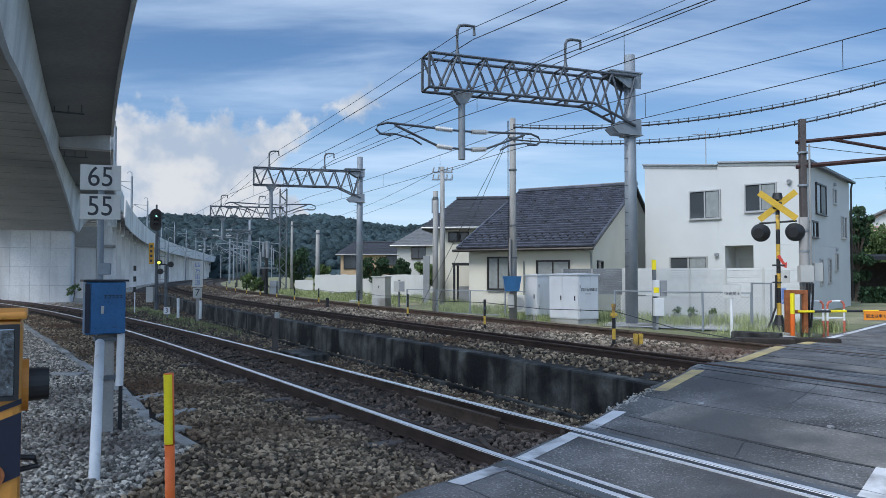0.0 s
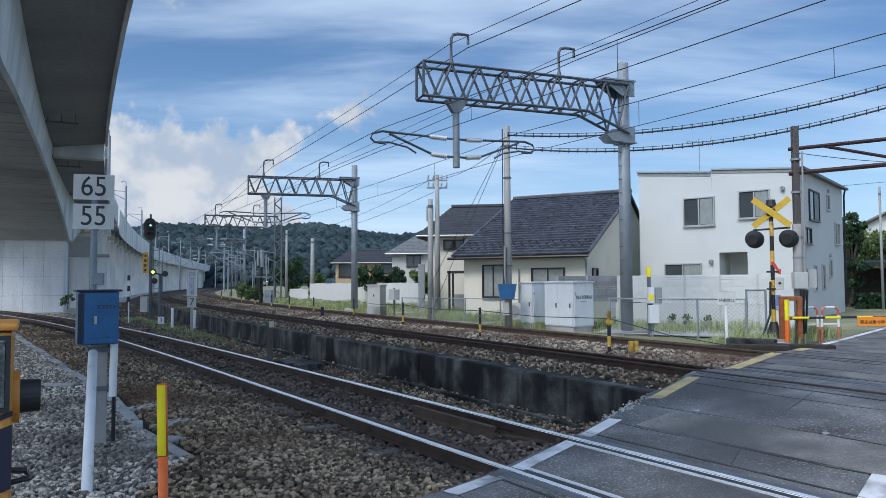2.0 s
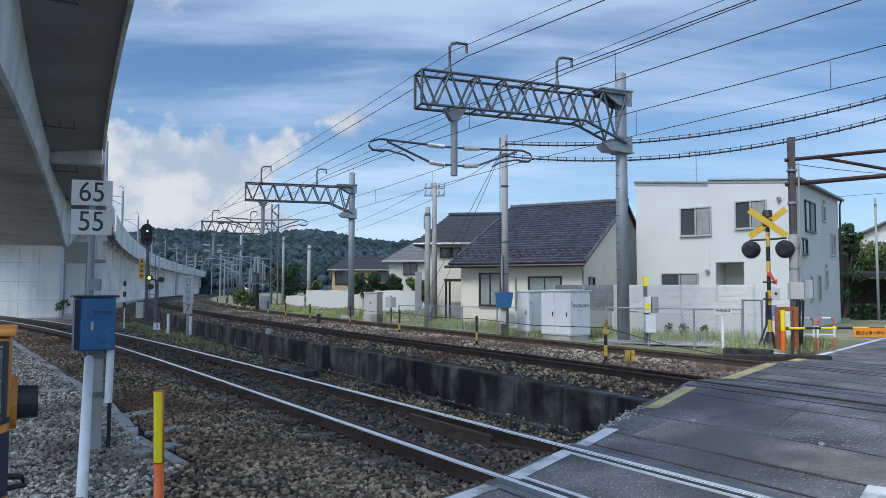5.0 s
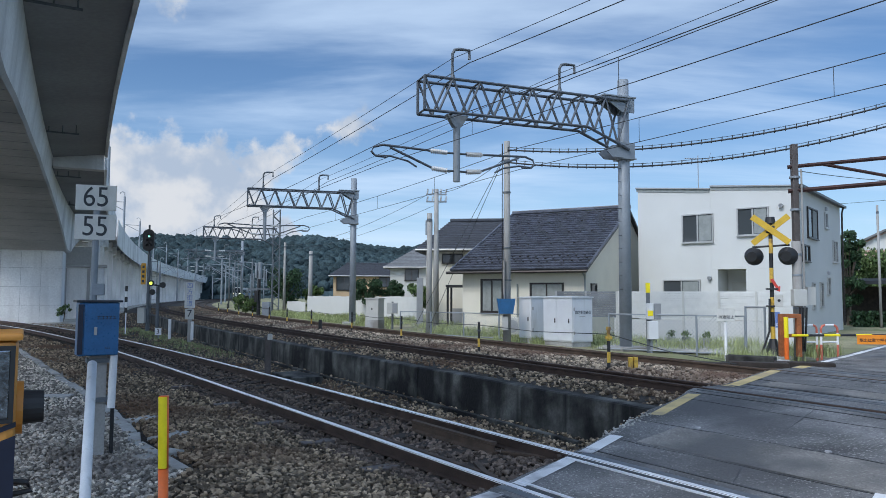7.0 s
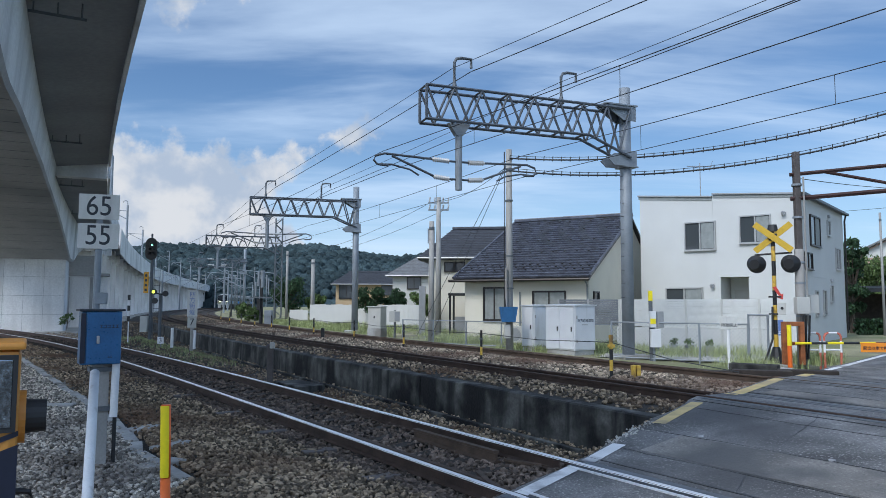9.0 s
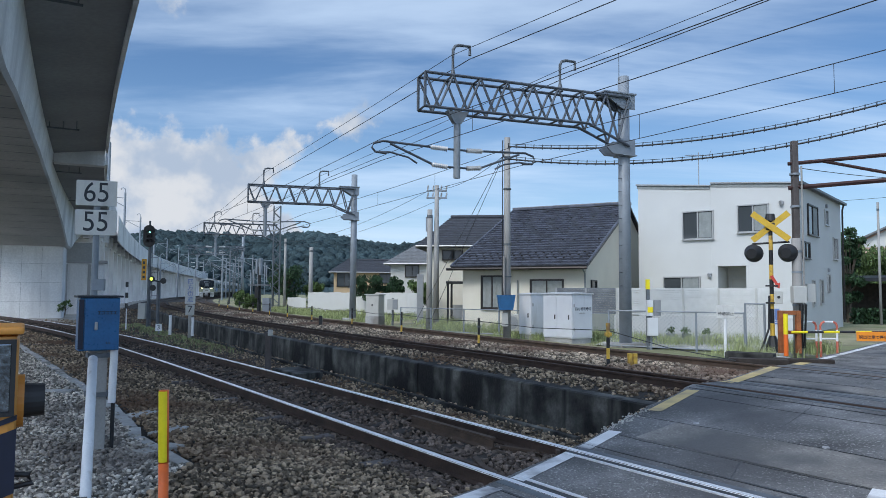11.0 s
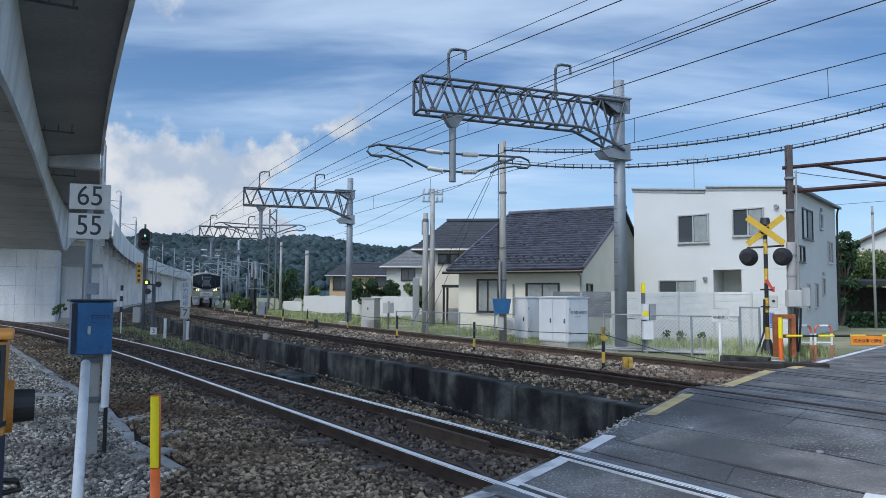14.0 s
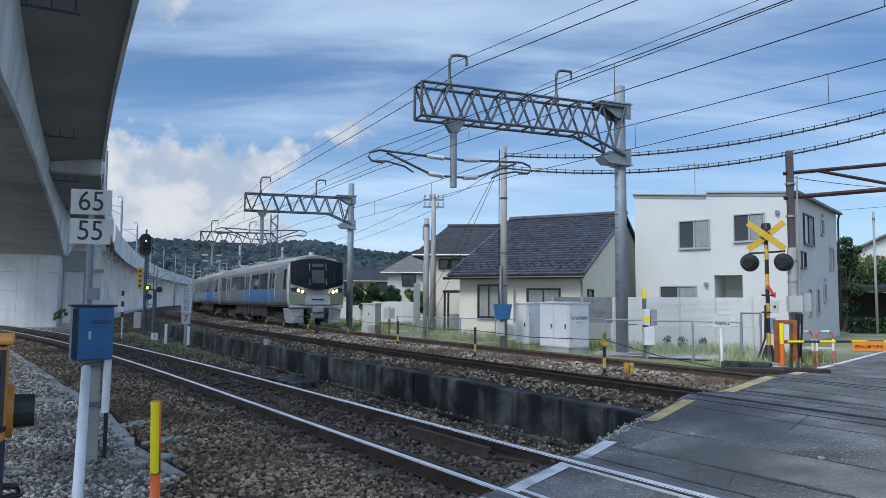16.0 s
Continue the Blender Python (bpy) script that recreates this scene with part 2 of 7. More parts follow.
M["curtain"] = material("pale_curtain", (0.25, 0.27, 0.265), 0.9, spread=0.12, scale=6, fine=30, bump=0.1)
M["trim_grey"] = material("grey_metal_trim", (0.32, 0.33, 0.34), 0.5, metal=0.3, spread=0.06, bump=0.05)
M["blue"] = material("blue_enamel", (0.020, 0.115, 0.27), 0.35, spread=0.12, scale=5, fine=50, bump=0.05, dark=(0.016, 0.08, 0.18), streaks=0.35)
M["cab_white"] = material("cabinet_white", (0.66, 0.68, 0.70), 0.4, spread=0.04, scale=3, fine=40, bump=0.04, dark=(0.5, 0.51, 0.5), streaks=0.3)
M["cab_grey"] = material("cabinet_grey", (0.48, 0.48, 0.45), 0.5, spread=0.06, scale=3, fine=40, bump=0.05)
M["white_paint"] = material("white_paint", (0.78, 0.79, 0.80), 0.5, spread=0.06, scale=5, fine=60, bump=0.05, dark=(0.5, 0.48, 0.44), streaks=0.2)
M["fence_white"] = material("fence_aluminium", (0.52, 0.53, 0.51), 0.5, spread=0.05, scale=5, fine=60, bump=0.03)
M["road_white"] = material("worn_white_line", (0.68, 0.69, 0.70), 0.8, spread=0.1, scale=4, fine=70, bump=0.3, dark=(0.24, 0.24, 0.25), spots=0.42)
M["road_yellow"] = material("worn_yellow_line", (0.56, 0.43, 0.20), 0.8, spread=0.12, scale=4, fine=70, bump=0.3, dark=(0.26, 0.22, 0.17), spots=0.35)
M["yellow"] = material("signal_yellow", (0.85, 0.70, 0.012), 0.45, spread=0.05, scale=5, fine=50, bump=0.03)
M["yellow_worn"] = material("worn_yellow", (0.66, 0.42, 0.06), 0.55, spread=0.15, scale=8, fine=50, bump=0.1, dark=(0.24, 0.14, 0.05), spots=0.35)
M["orange"] = material("orange_plastic", (0.80, 0.15, 0.02), 0.45, spread=0.06, scale=5, fine=50, bump=0.03)
M["machine"] = material("machine_orange", (0.62, 0.27, 0.05), 0.45, spread=0.06, scale=5, fine=60, bump=0.05)
M["cross_yellow"] = material("faded_yellow", (0.60, 0.38, 0.03), 0.55, spread=0.1, scale=6, fine=50, bump=0.05)
M["black"] = material("black_paint", (0.018, 0.019, 0.021), 0.5, spread=0.15, scale=6, fine=50, bump=0.03)
M["navy"] = material("navy_paint", (0.012, 0.016, 0.035), 0.4, spread=0.1, scale=6, fine=50, bump=0.03)
M["banner"] = material("banner_orange", (0.85, 0.27, 0.02), 0.6, spread=0.06, scale=5, fine=50, bump=0.05)
M["faded_red"] = material("faded_red", (0.55, 0.15, 0.10), 0.55, spread=0.15, scale=7, fine=50, bump=0.05)
M["red"] = material("red_paint", (0.55, 0.05, 0.035), 0.45, spread=0.1, bump=0.03)
M["sign_white"] = material("sign_white", (0.60, 0.60, 0.57), 0.5, spread=0.06, scale=6, fine=60, bump=0.02, dark=(0.45, 0.45, 0.43), streaks=0.25)
M["ink"] = material("sign_ink", (0.02, 0.025, 0.035), 0.5, spread=0.05, bump=0)
M["ink_blue"] = material("sign_blue_ink", (0.12, 0.2, 0.45), 0.5, spread=0.05, bump=0)
M["leaf"] = material("leaves", (0.085, 0.13, 0.045), 0.7, spread=0.35, scale=2.5, fine=12, bump=0, island=0.45, spec=0.25)
M["leaf_dark"] = material("dark_leaves", (0.03, 0.062, 0.028), 0.7, spread=0.35, scale=2.5, fine=12, bump=0, island=0.45, spec=0.25)
# far forest: distance haze is mixed into this blue-green base
M["wood_haze"] = material("forest", (0.042, 0.064, 0.070), 0.9, spread=0.35, scale=0.03, fine=1.1, bump=1.0, bump_size=0.9, island=0.22, spec=0.05)
M["grass"] = material("grass_blades", (0.30, 0.34, 0.16), 0.8, spread=0.3, scale=0.8, fine=5, bump=0, island=0.4, spec=0.2)
M["bark"] = material("bark", (0.09, 0.07, 0.05), 0.9, spread=0.3, scale=8, fine=40, bump=0.5)
M["train_steel"] = material("stainless_body", (0.42, 0.43, 0.44), 0.32, metal=0.7, spread=0.05, scale=1, fine=30, bump=0.02, object_space=True)
M["train_white"] = material("train_white", (0.40, 0.42, 0.42), 0.35, spread=0.04, scale=2, fine=40, bump=0.01, object_space=True)
M["train_roof"] = material("train_roof", (0.29, 0.30, 0.30), 0.6, spread=0.1, scale=2, fine=30, bump=0.05, object_space=True)
M["train_blue"] = material("train_blue", (0.03, 0.16, 0.46), 0.35, spread=0.1, scale=2, fine=30, bump=0.01, object_space=True)
M["train_olive"] = material("train_olive", (0.20, 0.22, 0.16), 0.4, spread=0.08, scale=2, fine=30, bump=0.01, object_space=True)
M["train_glass"] = glass_material("train_glass", (0.010, 0.014, 0.018), 0.04, 0.14)
M["under"] = material("underframe", (0.05, 0.048, 0.045), 0.85, spread=0.3, scale=3, fine=30, bump=0.2, object_space=True)
M["headlight"] = material("headlight", (0.9, 0.85, 0.6), 0.3, bump=0, emit=(1.0, 0.88, 0.5, 9.0))
M["green_light"] = material("green_signal", (0.1, 0.8, 0.6), 0.3, bump=0, emit=(0.35, 1.0, 0.8, 1.6))
M["amber_light"] = material("lime_signal", (0.5, 0.8, 0.1), 0.3, bump=0, emit=(0.75, 1.0, 0.1, 1.6))
M["notice_yellow"] = material("notice_yellow", (0.72, 0.36, 0.03), 0.5, spread=0.1, bump=0.03)
M["rust_wood"] = material("rusty_orange_box", (0.30, 0.10, 0.035), 0.8, spread=0.3, scale=6, fine=50, bump=0.2)
M["mirror"] = material("mirror_panel", (0.30, 0.34, 0.38), 0.2, metal=1.0, spread=0.4, scale=14, fine=60, bump=0.05)


# ---- mesh helpers ----
def mesh_of(bm, name, mat, smooth=False):
    me = bpy.data.meshes.new(name)
    bmesh.ops.recalc_face_normals(bm, faces=bm.faces)
    bm.to_mesh(me)
    bm.free()
    if smooth:
        for p in me.polygons:
            p.use_smooth = True
    for m in (mat if isinstance(mat, (list, tuple)) else [mat]):
        me.materials.append(m)
    return me


def part(name, bm, mat, parent=None, label="", smooth=False, kind=""):
    me = bm if isinstance(bm, bpy.types.Mesh) else mesh_of(bm, name, mat, smooth)
    ob = new(name, me)
    ob.parent = parent
    return tagged(ob, label, kind=kind)


def thing(name, label, category, m=None, group="", kind=""):
    ob = new(name)
    ob.empty_display_size = 0.2
    if m is not None:
        ob.matrix_basis = m
    return tagged(ob, label, category, group, kind)


def solid(name, bm, mat, label, category, m=None, group="", kind="", smooth=False):
    ob = new(name, mesh_of(bm, name, mat, smooth))
    if m is not None:
        ob.matrix_basis = m
    return tagged(ob, label, category, group, kind)


def box(bm, x0, x1, y0, y1, z0, z1, bevel=0.0, m=None, mi=0):
    vs = [bm.verts.new((x, y, z)) for z in (z0, z1) for y in (y0, y1) for x in (x0, x1)]
    fs = [bm.faces.new([vs[i] for i in q]) for q in ((0, 2, 3, 1), (4, 5, 7, 6), (0, 1, 5, 4), (1, 3, 7, 5), (3, 2, 6, 7), (2, 0, 4, 6))]
    for f in fs:
        f.material_index = mi
    if m is not None:
        bmesh.ops.transform(bm, matrix=m, verts=vs)
    if bevel:
        es = list({e for f in fs for e in f.edges})
        bmesh.ops.bevel(bm, geom=es, offset=bevel, segments=2, affect="EDGES", profile=0.6)
    return bm


def rod(bm, a, b, r, r2=None, seg=10, cap=True, mi=0):
    a, b = Vector(a), Vector(b)
    r2 = r if r2 is None else r2
    q = (b - a).to_track_quat("Z", "Y")
    ra, rb = [], []
    for i in range(seg):
        c, s = math.cos(2 * math.pi * i / seg), math.sin(2 * math.pi * i / seg)
        ra.append(bm.verts.new(a + q @ Vector((r * c, r * s, 0))))
        rb.append(bm.verts.new(b + q @ Vector((r2 * c, r2 * s, 0))))
    fs = [bm.faces.new((ra[i], ra[(i + 1) % seg], rb[(i + 1) % seg], rb[i])) for i in range(seg)]
    if cap:
        fs += [bm.faces.new(ra[::-1]), bm.faces.new(rb)]
    for f in fs:
        f.material_index = mi
    return bm


def tube(bm, pts, r, seg=8):
    pts = [Vector(p) for p in pts]
    rings = []
    for i, p in enumerate(pts):
        d = (pts[min(i + 1, len(pts) - 1)] - pts[max(i - 1, 0)]).normalized()
        q = d.to_track_quat("Z", "Y")
        rings.append([bm.verts.new(p + q @ Vector((r * math.cos(2 * math.pi * k / seg), r * math.sin(2 * math.pi * k / seg), 0))) for k in range(seg)])
    for a, b in zip(rings, rings[1:]):
        for k in range(seg):
            bm.faces.new((a[k], a[(k + 1) % seg], b[(k + 1) % seg], b[k]))
    bm.faces.new(rings[0][::-1])
    bm.faces.new(rings[-1])
    return bm


def sweep(bm, profile, frames, closed=True, mi=0):
    """profile: (side, up) pairs; frames: (place, side vector) pairs along the way."""
    rings = [[bm.verts.new(Vector(p) + Vector(s) * a + Vector((0, 0, b))) for a, b in profile] for p, s in frames]
    n = len(profile)
    for a, b in zip(rings, rings[1:]):
        for k in range(n if closed else n - 1):
            f = bm.faces.new((a[k], a[(k + 1) % n], b[(k + 1) % n], b[k]))
            f.material_index = mi
    if closed:
        bm.faces.new(rings[0][::-1]).material_index = mi
        bm.faces.new(rings[-1]).material_index = mi
    return bm


def prism(bm, outline, axis, lo, hi):
    """A flat outline pushed along an axis: 'x' takes (y, z), 'y' takes (x, z), 'z' takes (x, y)."""
    def at(p, k):
        return {"x": (k, p[0], p[1]), "y": (p[0], k, p[1]), "z": (p[0], p[1], k)}[axis]
    a = [bm.verts.new(at(p, lo)) for p in outline]
    b = [bm.verts.new(at(p, hi)) for p in outline]
    n = len(outline)
    bm.faces.new(a[::-1])
    bm.faces.new(b)
    for i in range(n):
        bm.faces.new((a[i], a[(i + 1) % n], b[(i + 1) % n], b[i]))
    return bm


def B():
    return bmesh.new()


def lettering(name, text, size, mat, parent, m, thick=0.002, align="CENTER"):
    cu = bpy.data.curves.new(name, "FONT")
    cu.body, cu.size, cu.extrude = text, size, thick
    cu.align_x, cu.align_y = align, "CENTER"
    tmp = new("tmp_" + name, cu)
    me = bpy.data.meshes.new_from_object(tmp.evaluated_get(bpy.context.evaluated_depsgraph_get()))
    bpy.data.objects.remove(tmp)
    me.materials.clear()
    me.materials.append(mat)
    ob = new(name, me)
    ob.parent, ob.matrix_basis = parent, m
    return ob


def bars(bm, x0, x1, z0, z1, count, y, rnd, upright=False):
    """Plain bars in place of writing that cannot be read."""
    for i in range(count):
        a, b = x0 + (x1 - x0) * i / count, x0 + (x1 - x0) * (i + 0.78) / count
        box(bm, a, b, y - 0.004, y, z0, z0 + (z1 - z0) * 0.18)
        box(bm, a, b, y - 0.004, y, z1 - (z1 - z0) * 0.18, z1)
        c = a + (b - a) * (0.3 + 0.4 * rnd.random())
        box(bm, c, c + (b - a) * 0.2, y - 0.0036, y, z0 + (z1 - z0) * 0.2, z1 - (z1 - z0) * 0.2)
    return bm


# ---- plan of the lines: x as a function of y ----
def line_3(y):
    """Near rail of the far track (the train's)."""
    q = min(max(y, -10.0), 217.0)
    x = ((-2.4928e-06 * q + 0.0018961) * q - 0.64231) * q + 14.074
    return x + (y - q) * ((-7.478e-06 * q + 0.0037922) * q - 0.64231)


def line_2(y):
    """Near rail of the middle track."""
    return line_3(y) - min(5.2, 3.82 + 0.025 * max(0.0, y - 15))


def line_1(y):
    """Far rail of the near track, which leaves under the viaduct."""
    q = min(max(y, 2.0), 46.0)
    x = ((-8.3887e-05 * q + 0.0024556) * q - 0.697199) * q + 6.72646
    return x + (y - q) * ((-0.000251661 * q + 0.0049112) * q - 0.697199)


def line_v(y):
    """Outer edge of the viaduct's deck."""
    q = min(max(y, 5.0), 150.0)
    x = ((-2.4694e-06 * q + 0.00135772) * q - 0.567898) * q + 1.9968
    if y > 150:
        return x - 0.235 * (y - 150) - 3.7 * (1 - math.exp((150 - y) / 40))
    return x + (y - q) * ((-7.408e-06 * q + 0.00271544) * q - 0.567898)


def slope(line, y):
    return (line(y + 0.05) - line(y - 0.05)) / 0.1


def side(line, y):
    """Unit vector across the line, to its right when looking away."""
    s = slope(line, y)
    k = math.hypot(1, s)
    return Vector((1 / k, -s / k, 0))


def along(line, y0, y1, step, off=0.0, z=0.0):
    out, y = [], y0
    while y <= y1 + 1e-6:
        s = side(line, y)
        out.append((Vector((line(y), y, z)) + s * off, s))
        y += step if y < 60 else step * 4
    return out


def across(line, x, y):
    """Signed distance from a line, near enough."""
    return (x - line(y)) / math.hypot(1, slope(line, y))


GAUGE = 1.132
WALL = -1.36         # the retaining wall's face, from the middle track's near rail
STEP = WALL + 0.14  # the ground steps up inside the wall
ROAD_O, ROAD_D, ROAD_N = Vector((0.0, 6.2, 0)), Vector((0.668, 0.744, 0)), Vector((0.744, -0.668, 0))
ROAD_W = 7.6


def interp(v, knots):
    if v <= knots[0][0]:
        return knots[0][1]
    for (a, p), (b, q) in zip(knots, knots[1:]):
        if v <= b:
            return p + (q - p) * (v - a) / (b - a)
    return knots[-1][1]


def road_z(x, y):
    k1 = math.hypot(1, slope(line_1, y))
    x1, x2, x3 = line_1(y), line_2(y), line_3(y)
    return interp(x, [(x1 - 8, -0.06), (x1 - 2.2 * k1, -0.02), (x1 - GAUGE * k1, -0.012), (x1, 0.088), (x1 + 0.25, 0.10), (x2, 0.468), (x2 + GAUGE * 1.16, 0.40),
                      (x3, 0.468), (x3 + GAUGE * 1.16, 0.41), (x3 + 5, 0.40), (x3 + 40, 0.40)])


def road_place(x, y):
    d = Vector((x, y, 0)) - ROAD_O
    return d.dot(ROAD_D), d.dot(ROAD_N)


def lower_z(x, y):
    v = across(line_1, x, y) + GAUGE / 2
    n = 0.03 * noise.noise((x * 0.5, y * 0.5, 0)) + 0.02 * noise.noise((x * 1.7, y * 1.7, 3))
    return n + interp(v, [(-60, 0.0), (-6, -0.05), (-2.4, -0.08), (-1.3, -0.2), (-0.55, -0.2), (0.55, -0.1), (0.9, -0.1), (1.2, -0.16), (1.9, -0.34), (9, -0.34)])


def upper_z(x, y):
    v = across(line_2, x, y)
    u = across(line_3, x, y)
    n = 0.025 * noise.noise((x * 0.6, y * 0.6, 7))
    if u > GAUGE + 0.6:
        return n + interp(u, [(1.7, 0.25), (3.2, 0.20), (60, 0.25)])
    if v > GAUGE + 0.25 and u < -0.2:
        return n + interp(u, [(-2.4, 0.27), (-1.5, 0.33), (-0.6, 0.33), (-0.2, 0.3)])
    if u >= -0.2:
        return 0.3 - 0.07 * (u + 0.2)
    return n + interp(v, [(WALL, 0.26), (-0.6, 0.32), (0, 0.31), (GAUGE, 0.22)])


def ground_z(x, y):
    z = upper_z(x, y) if across(line_2, x, y) > STEP else lower_z(x, y)
    s, w = road_place(x, y)
    if -0.1 < w < ROAD_W + 0.6:
        z = min(z, road_z(x, y) - 0.06) if 0 < w < ROAD_W else road_z(x, y) - 0.07
    return z


def build_ground():
    ys = [-60, -30, -15, -8, -4, -1] + [1 + 0.5 * i for i in range(120)]
    while ys[-1] < 1400:
        ys.append(ys[-1] * 1.07 + 0.5)
    left = [0.4 * i for i in range(60)]
    while left[-1] < 900:
        left.append(left[-1] * 1.25 + 1)
    right = [0.4 * i for i in range(40)]
    while right[-1] < 1200:
        right.append(right[-1] * 1.25 + 1)
    bm = B()
    rows = []
    for y in ys:
        k = math.hypot(1, slope(line_2, y))
        xw = line_2(y) + STEP * k
        row = []
        for d in reversed(left):
            row.append(bm.verts.new((xw - d, y, ground_z(xw - d - 0.001, y))))
        for d in right:
            row.append(bm.verts.new((xw + d + 0.002, y, ground_z(xw + d + 0.003, y))))
        rows.append(row)
    for a, b in zip(rows, rows[1:]):
        for i in range(len(a) - 1):
            f = bm.faces.new((a[i], a[i + 1], b[i + 1], b[i]))
            c = f.calc_center_median()
            far = across(line_3, c.x, c.y) > GAUGE + 1.2 or c.y > 420 or across(line_v, c.x, c.y) < -16
            under = c.y > 40 and -12 < across(line_v, c.x, c.y) < 0.5 and across(line_1, c.x, c.y) > 1.6
            yard = c.y > 14 and across(line_1, c.x, c.y) < -GAUGE - 1.6
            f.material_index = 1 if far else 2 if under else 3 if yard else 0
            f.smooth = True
    solid("ground", bm, [M["gravel"], M["earth"], M["paving"], M["gravel_grey"]], "level ground of gravel darkened for shaded gaps and rough grassy earth", "ground", kind="structure")


RAIL = [(-0.06, -0.15), (0.06, -0.15), (0.06, -0.137), (0.012, -0.118), (0.01, -0.042), (0.033, -0.03), (0.034, -0.004), (-0.034, -0.004),
        (-0.033, -0.03), (-0.01, -0.042), (-0.012, -0.118), (-0.06, -0.137)]


def sleeper_mesh():
    bm = B()
    box(bm, -1.0, 1.0, -0.11, 0.11, -0.14, 0.0, bevel=0.012)
    return mesh_of(bm, "sleeper", M["sleeper"])


def build_track(name, line, offs, zs, y0, y1, rail_mat, top_mat, label, sleepers, guard=False):
    t = thing(name, label, "railway track", kind="structure")
    for o, z in zip(offs, zs):
        fr = along(line, y0, y1, 0.5, o, z)
        part("rail", sweep(B(), RAIL, fr), M[rail_mat], t, smooth=False)
        part("rail_head", sweep(B(), [(-0.036, -0.014), (0.036, -0.014), (0.031, 0.0), (-0.031, 0.0)], fr), M[top_mat], t, "worn running surface of the rail")
    if guard:
        for o, z, y_a, y_b in ((offs[0] + 0.17, zs[0] - 0.025, 7.9, 30), (offs[1] - 0.24, zs[1] - 0.03, 8.6, 10.4)):
            part("guard_rail", sweep(B(), RAIL, along(line, y_a, y_b, 0.5, o, z)), M["rail_brown"], t, "dull brown guard rail inside the running rail")
        for pts in ([(0.40, 7.86), (0.47, 7.45), (0.60, 7.05), (0.80, 6.78)], [(0.76, 8.42), (1.05, 8.2), (1.34, 8.0)]):
            fr = [(Vector((x, y, -0.01)), Vector((0.83, 0.56, 0))) for x, y in pts]
            part("guard_rail_end", sweep(B(), RAIL, fr), M["rail_brown"], t, "flared end of a guard rail by the road")
    mid, rise = (offs[0] + offs[1]) / 2, math.atan2(zs[1] - zs[0], GAUGE)
    me = sleeper_mesh()
    y = sleepers[0]
    while y < sleepers[1]:
        s = side(line, y)
        c = Vector((line(y), y, (zs[0] + zs[1]) / 2 - 0.155)) + s * mid
        if not -0.7 < road_place(c.x, c.y)[1] < ROAD_W + 0.7:
            ob = new("sleeper", me)
            ob.parent = t
            ob.matrix_basis = Matrix.Translation(c) @ Matrix.Rotation(math.atan2(s.y, s.x), 4, "Z") @ Matrix.Rotation(-rise, 4, "Y")
        y += 0.6 * abs(s.x)
    return t


def road_mesh():
    bm = B()
    rows = []
    n = 30
    s = -12.0
    while s < 70:
        row = []
        for i in range(n + 1):
            w = ROAD_W * i / n
            p = ROAD_O + ROAD_D * s + ROAD_N * w
            edge = 0.012 * noise.noise((p.x * 2, p.y * 2, 1)) if i in (0, n) else 0
            row.append(bm.verts.new((p.x + edge * 6, p.y, road_z(p.x, p.y) + 0.004 * noise.noise((p.x, p.y, 9)))))
        rows.append(row)
        s += 0.2 if s < 20 else 1.0
    for a, b in zip(rows, rows[1:]):
        for i in range(n):
            bm.faces.new((a[i], a[i + 1], b[i + 1], b[i])).smooth = True
    return bm


def road_strip(bm, outline, lift=0.006, cell=0.12):
    """A painted patch over the road, given by road coordinates (s0, s1, w0, w1)."""
    s0, s1, w0, w1 = outline
    ns, nw = max(1, int((s1 - s0) / cell)), max(1, int((w1 - w0) / cell))
    g = []
    for i in range(ns + 1):
        row = []
        for j in range(nw + 1):
            p = ROAD_O + ROAD_D * (s0 + (s1 - s0) * i / ns) + ROAD_N * (w0 + (w1 - w0) * j / nw)
            row.append(bm.verts.new((p.x, p.y, road_z(p.x, p.y) + lift)))
        g.append(row)
    for a, b in zip(g, g[1:]):
        for j in range(nw):
            bm.faces.new((a[j], a[j + 1], b[j + 1], b[j]))
    return bm


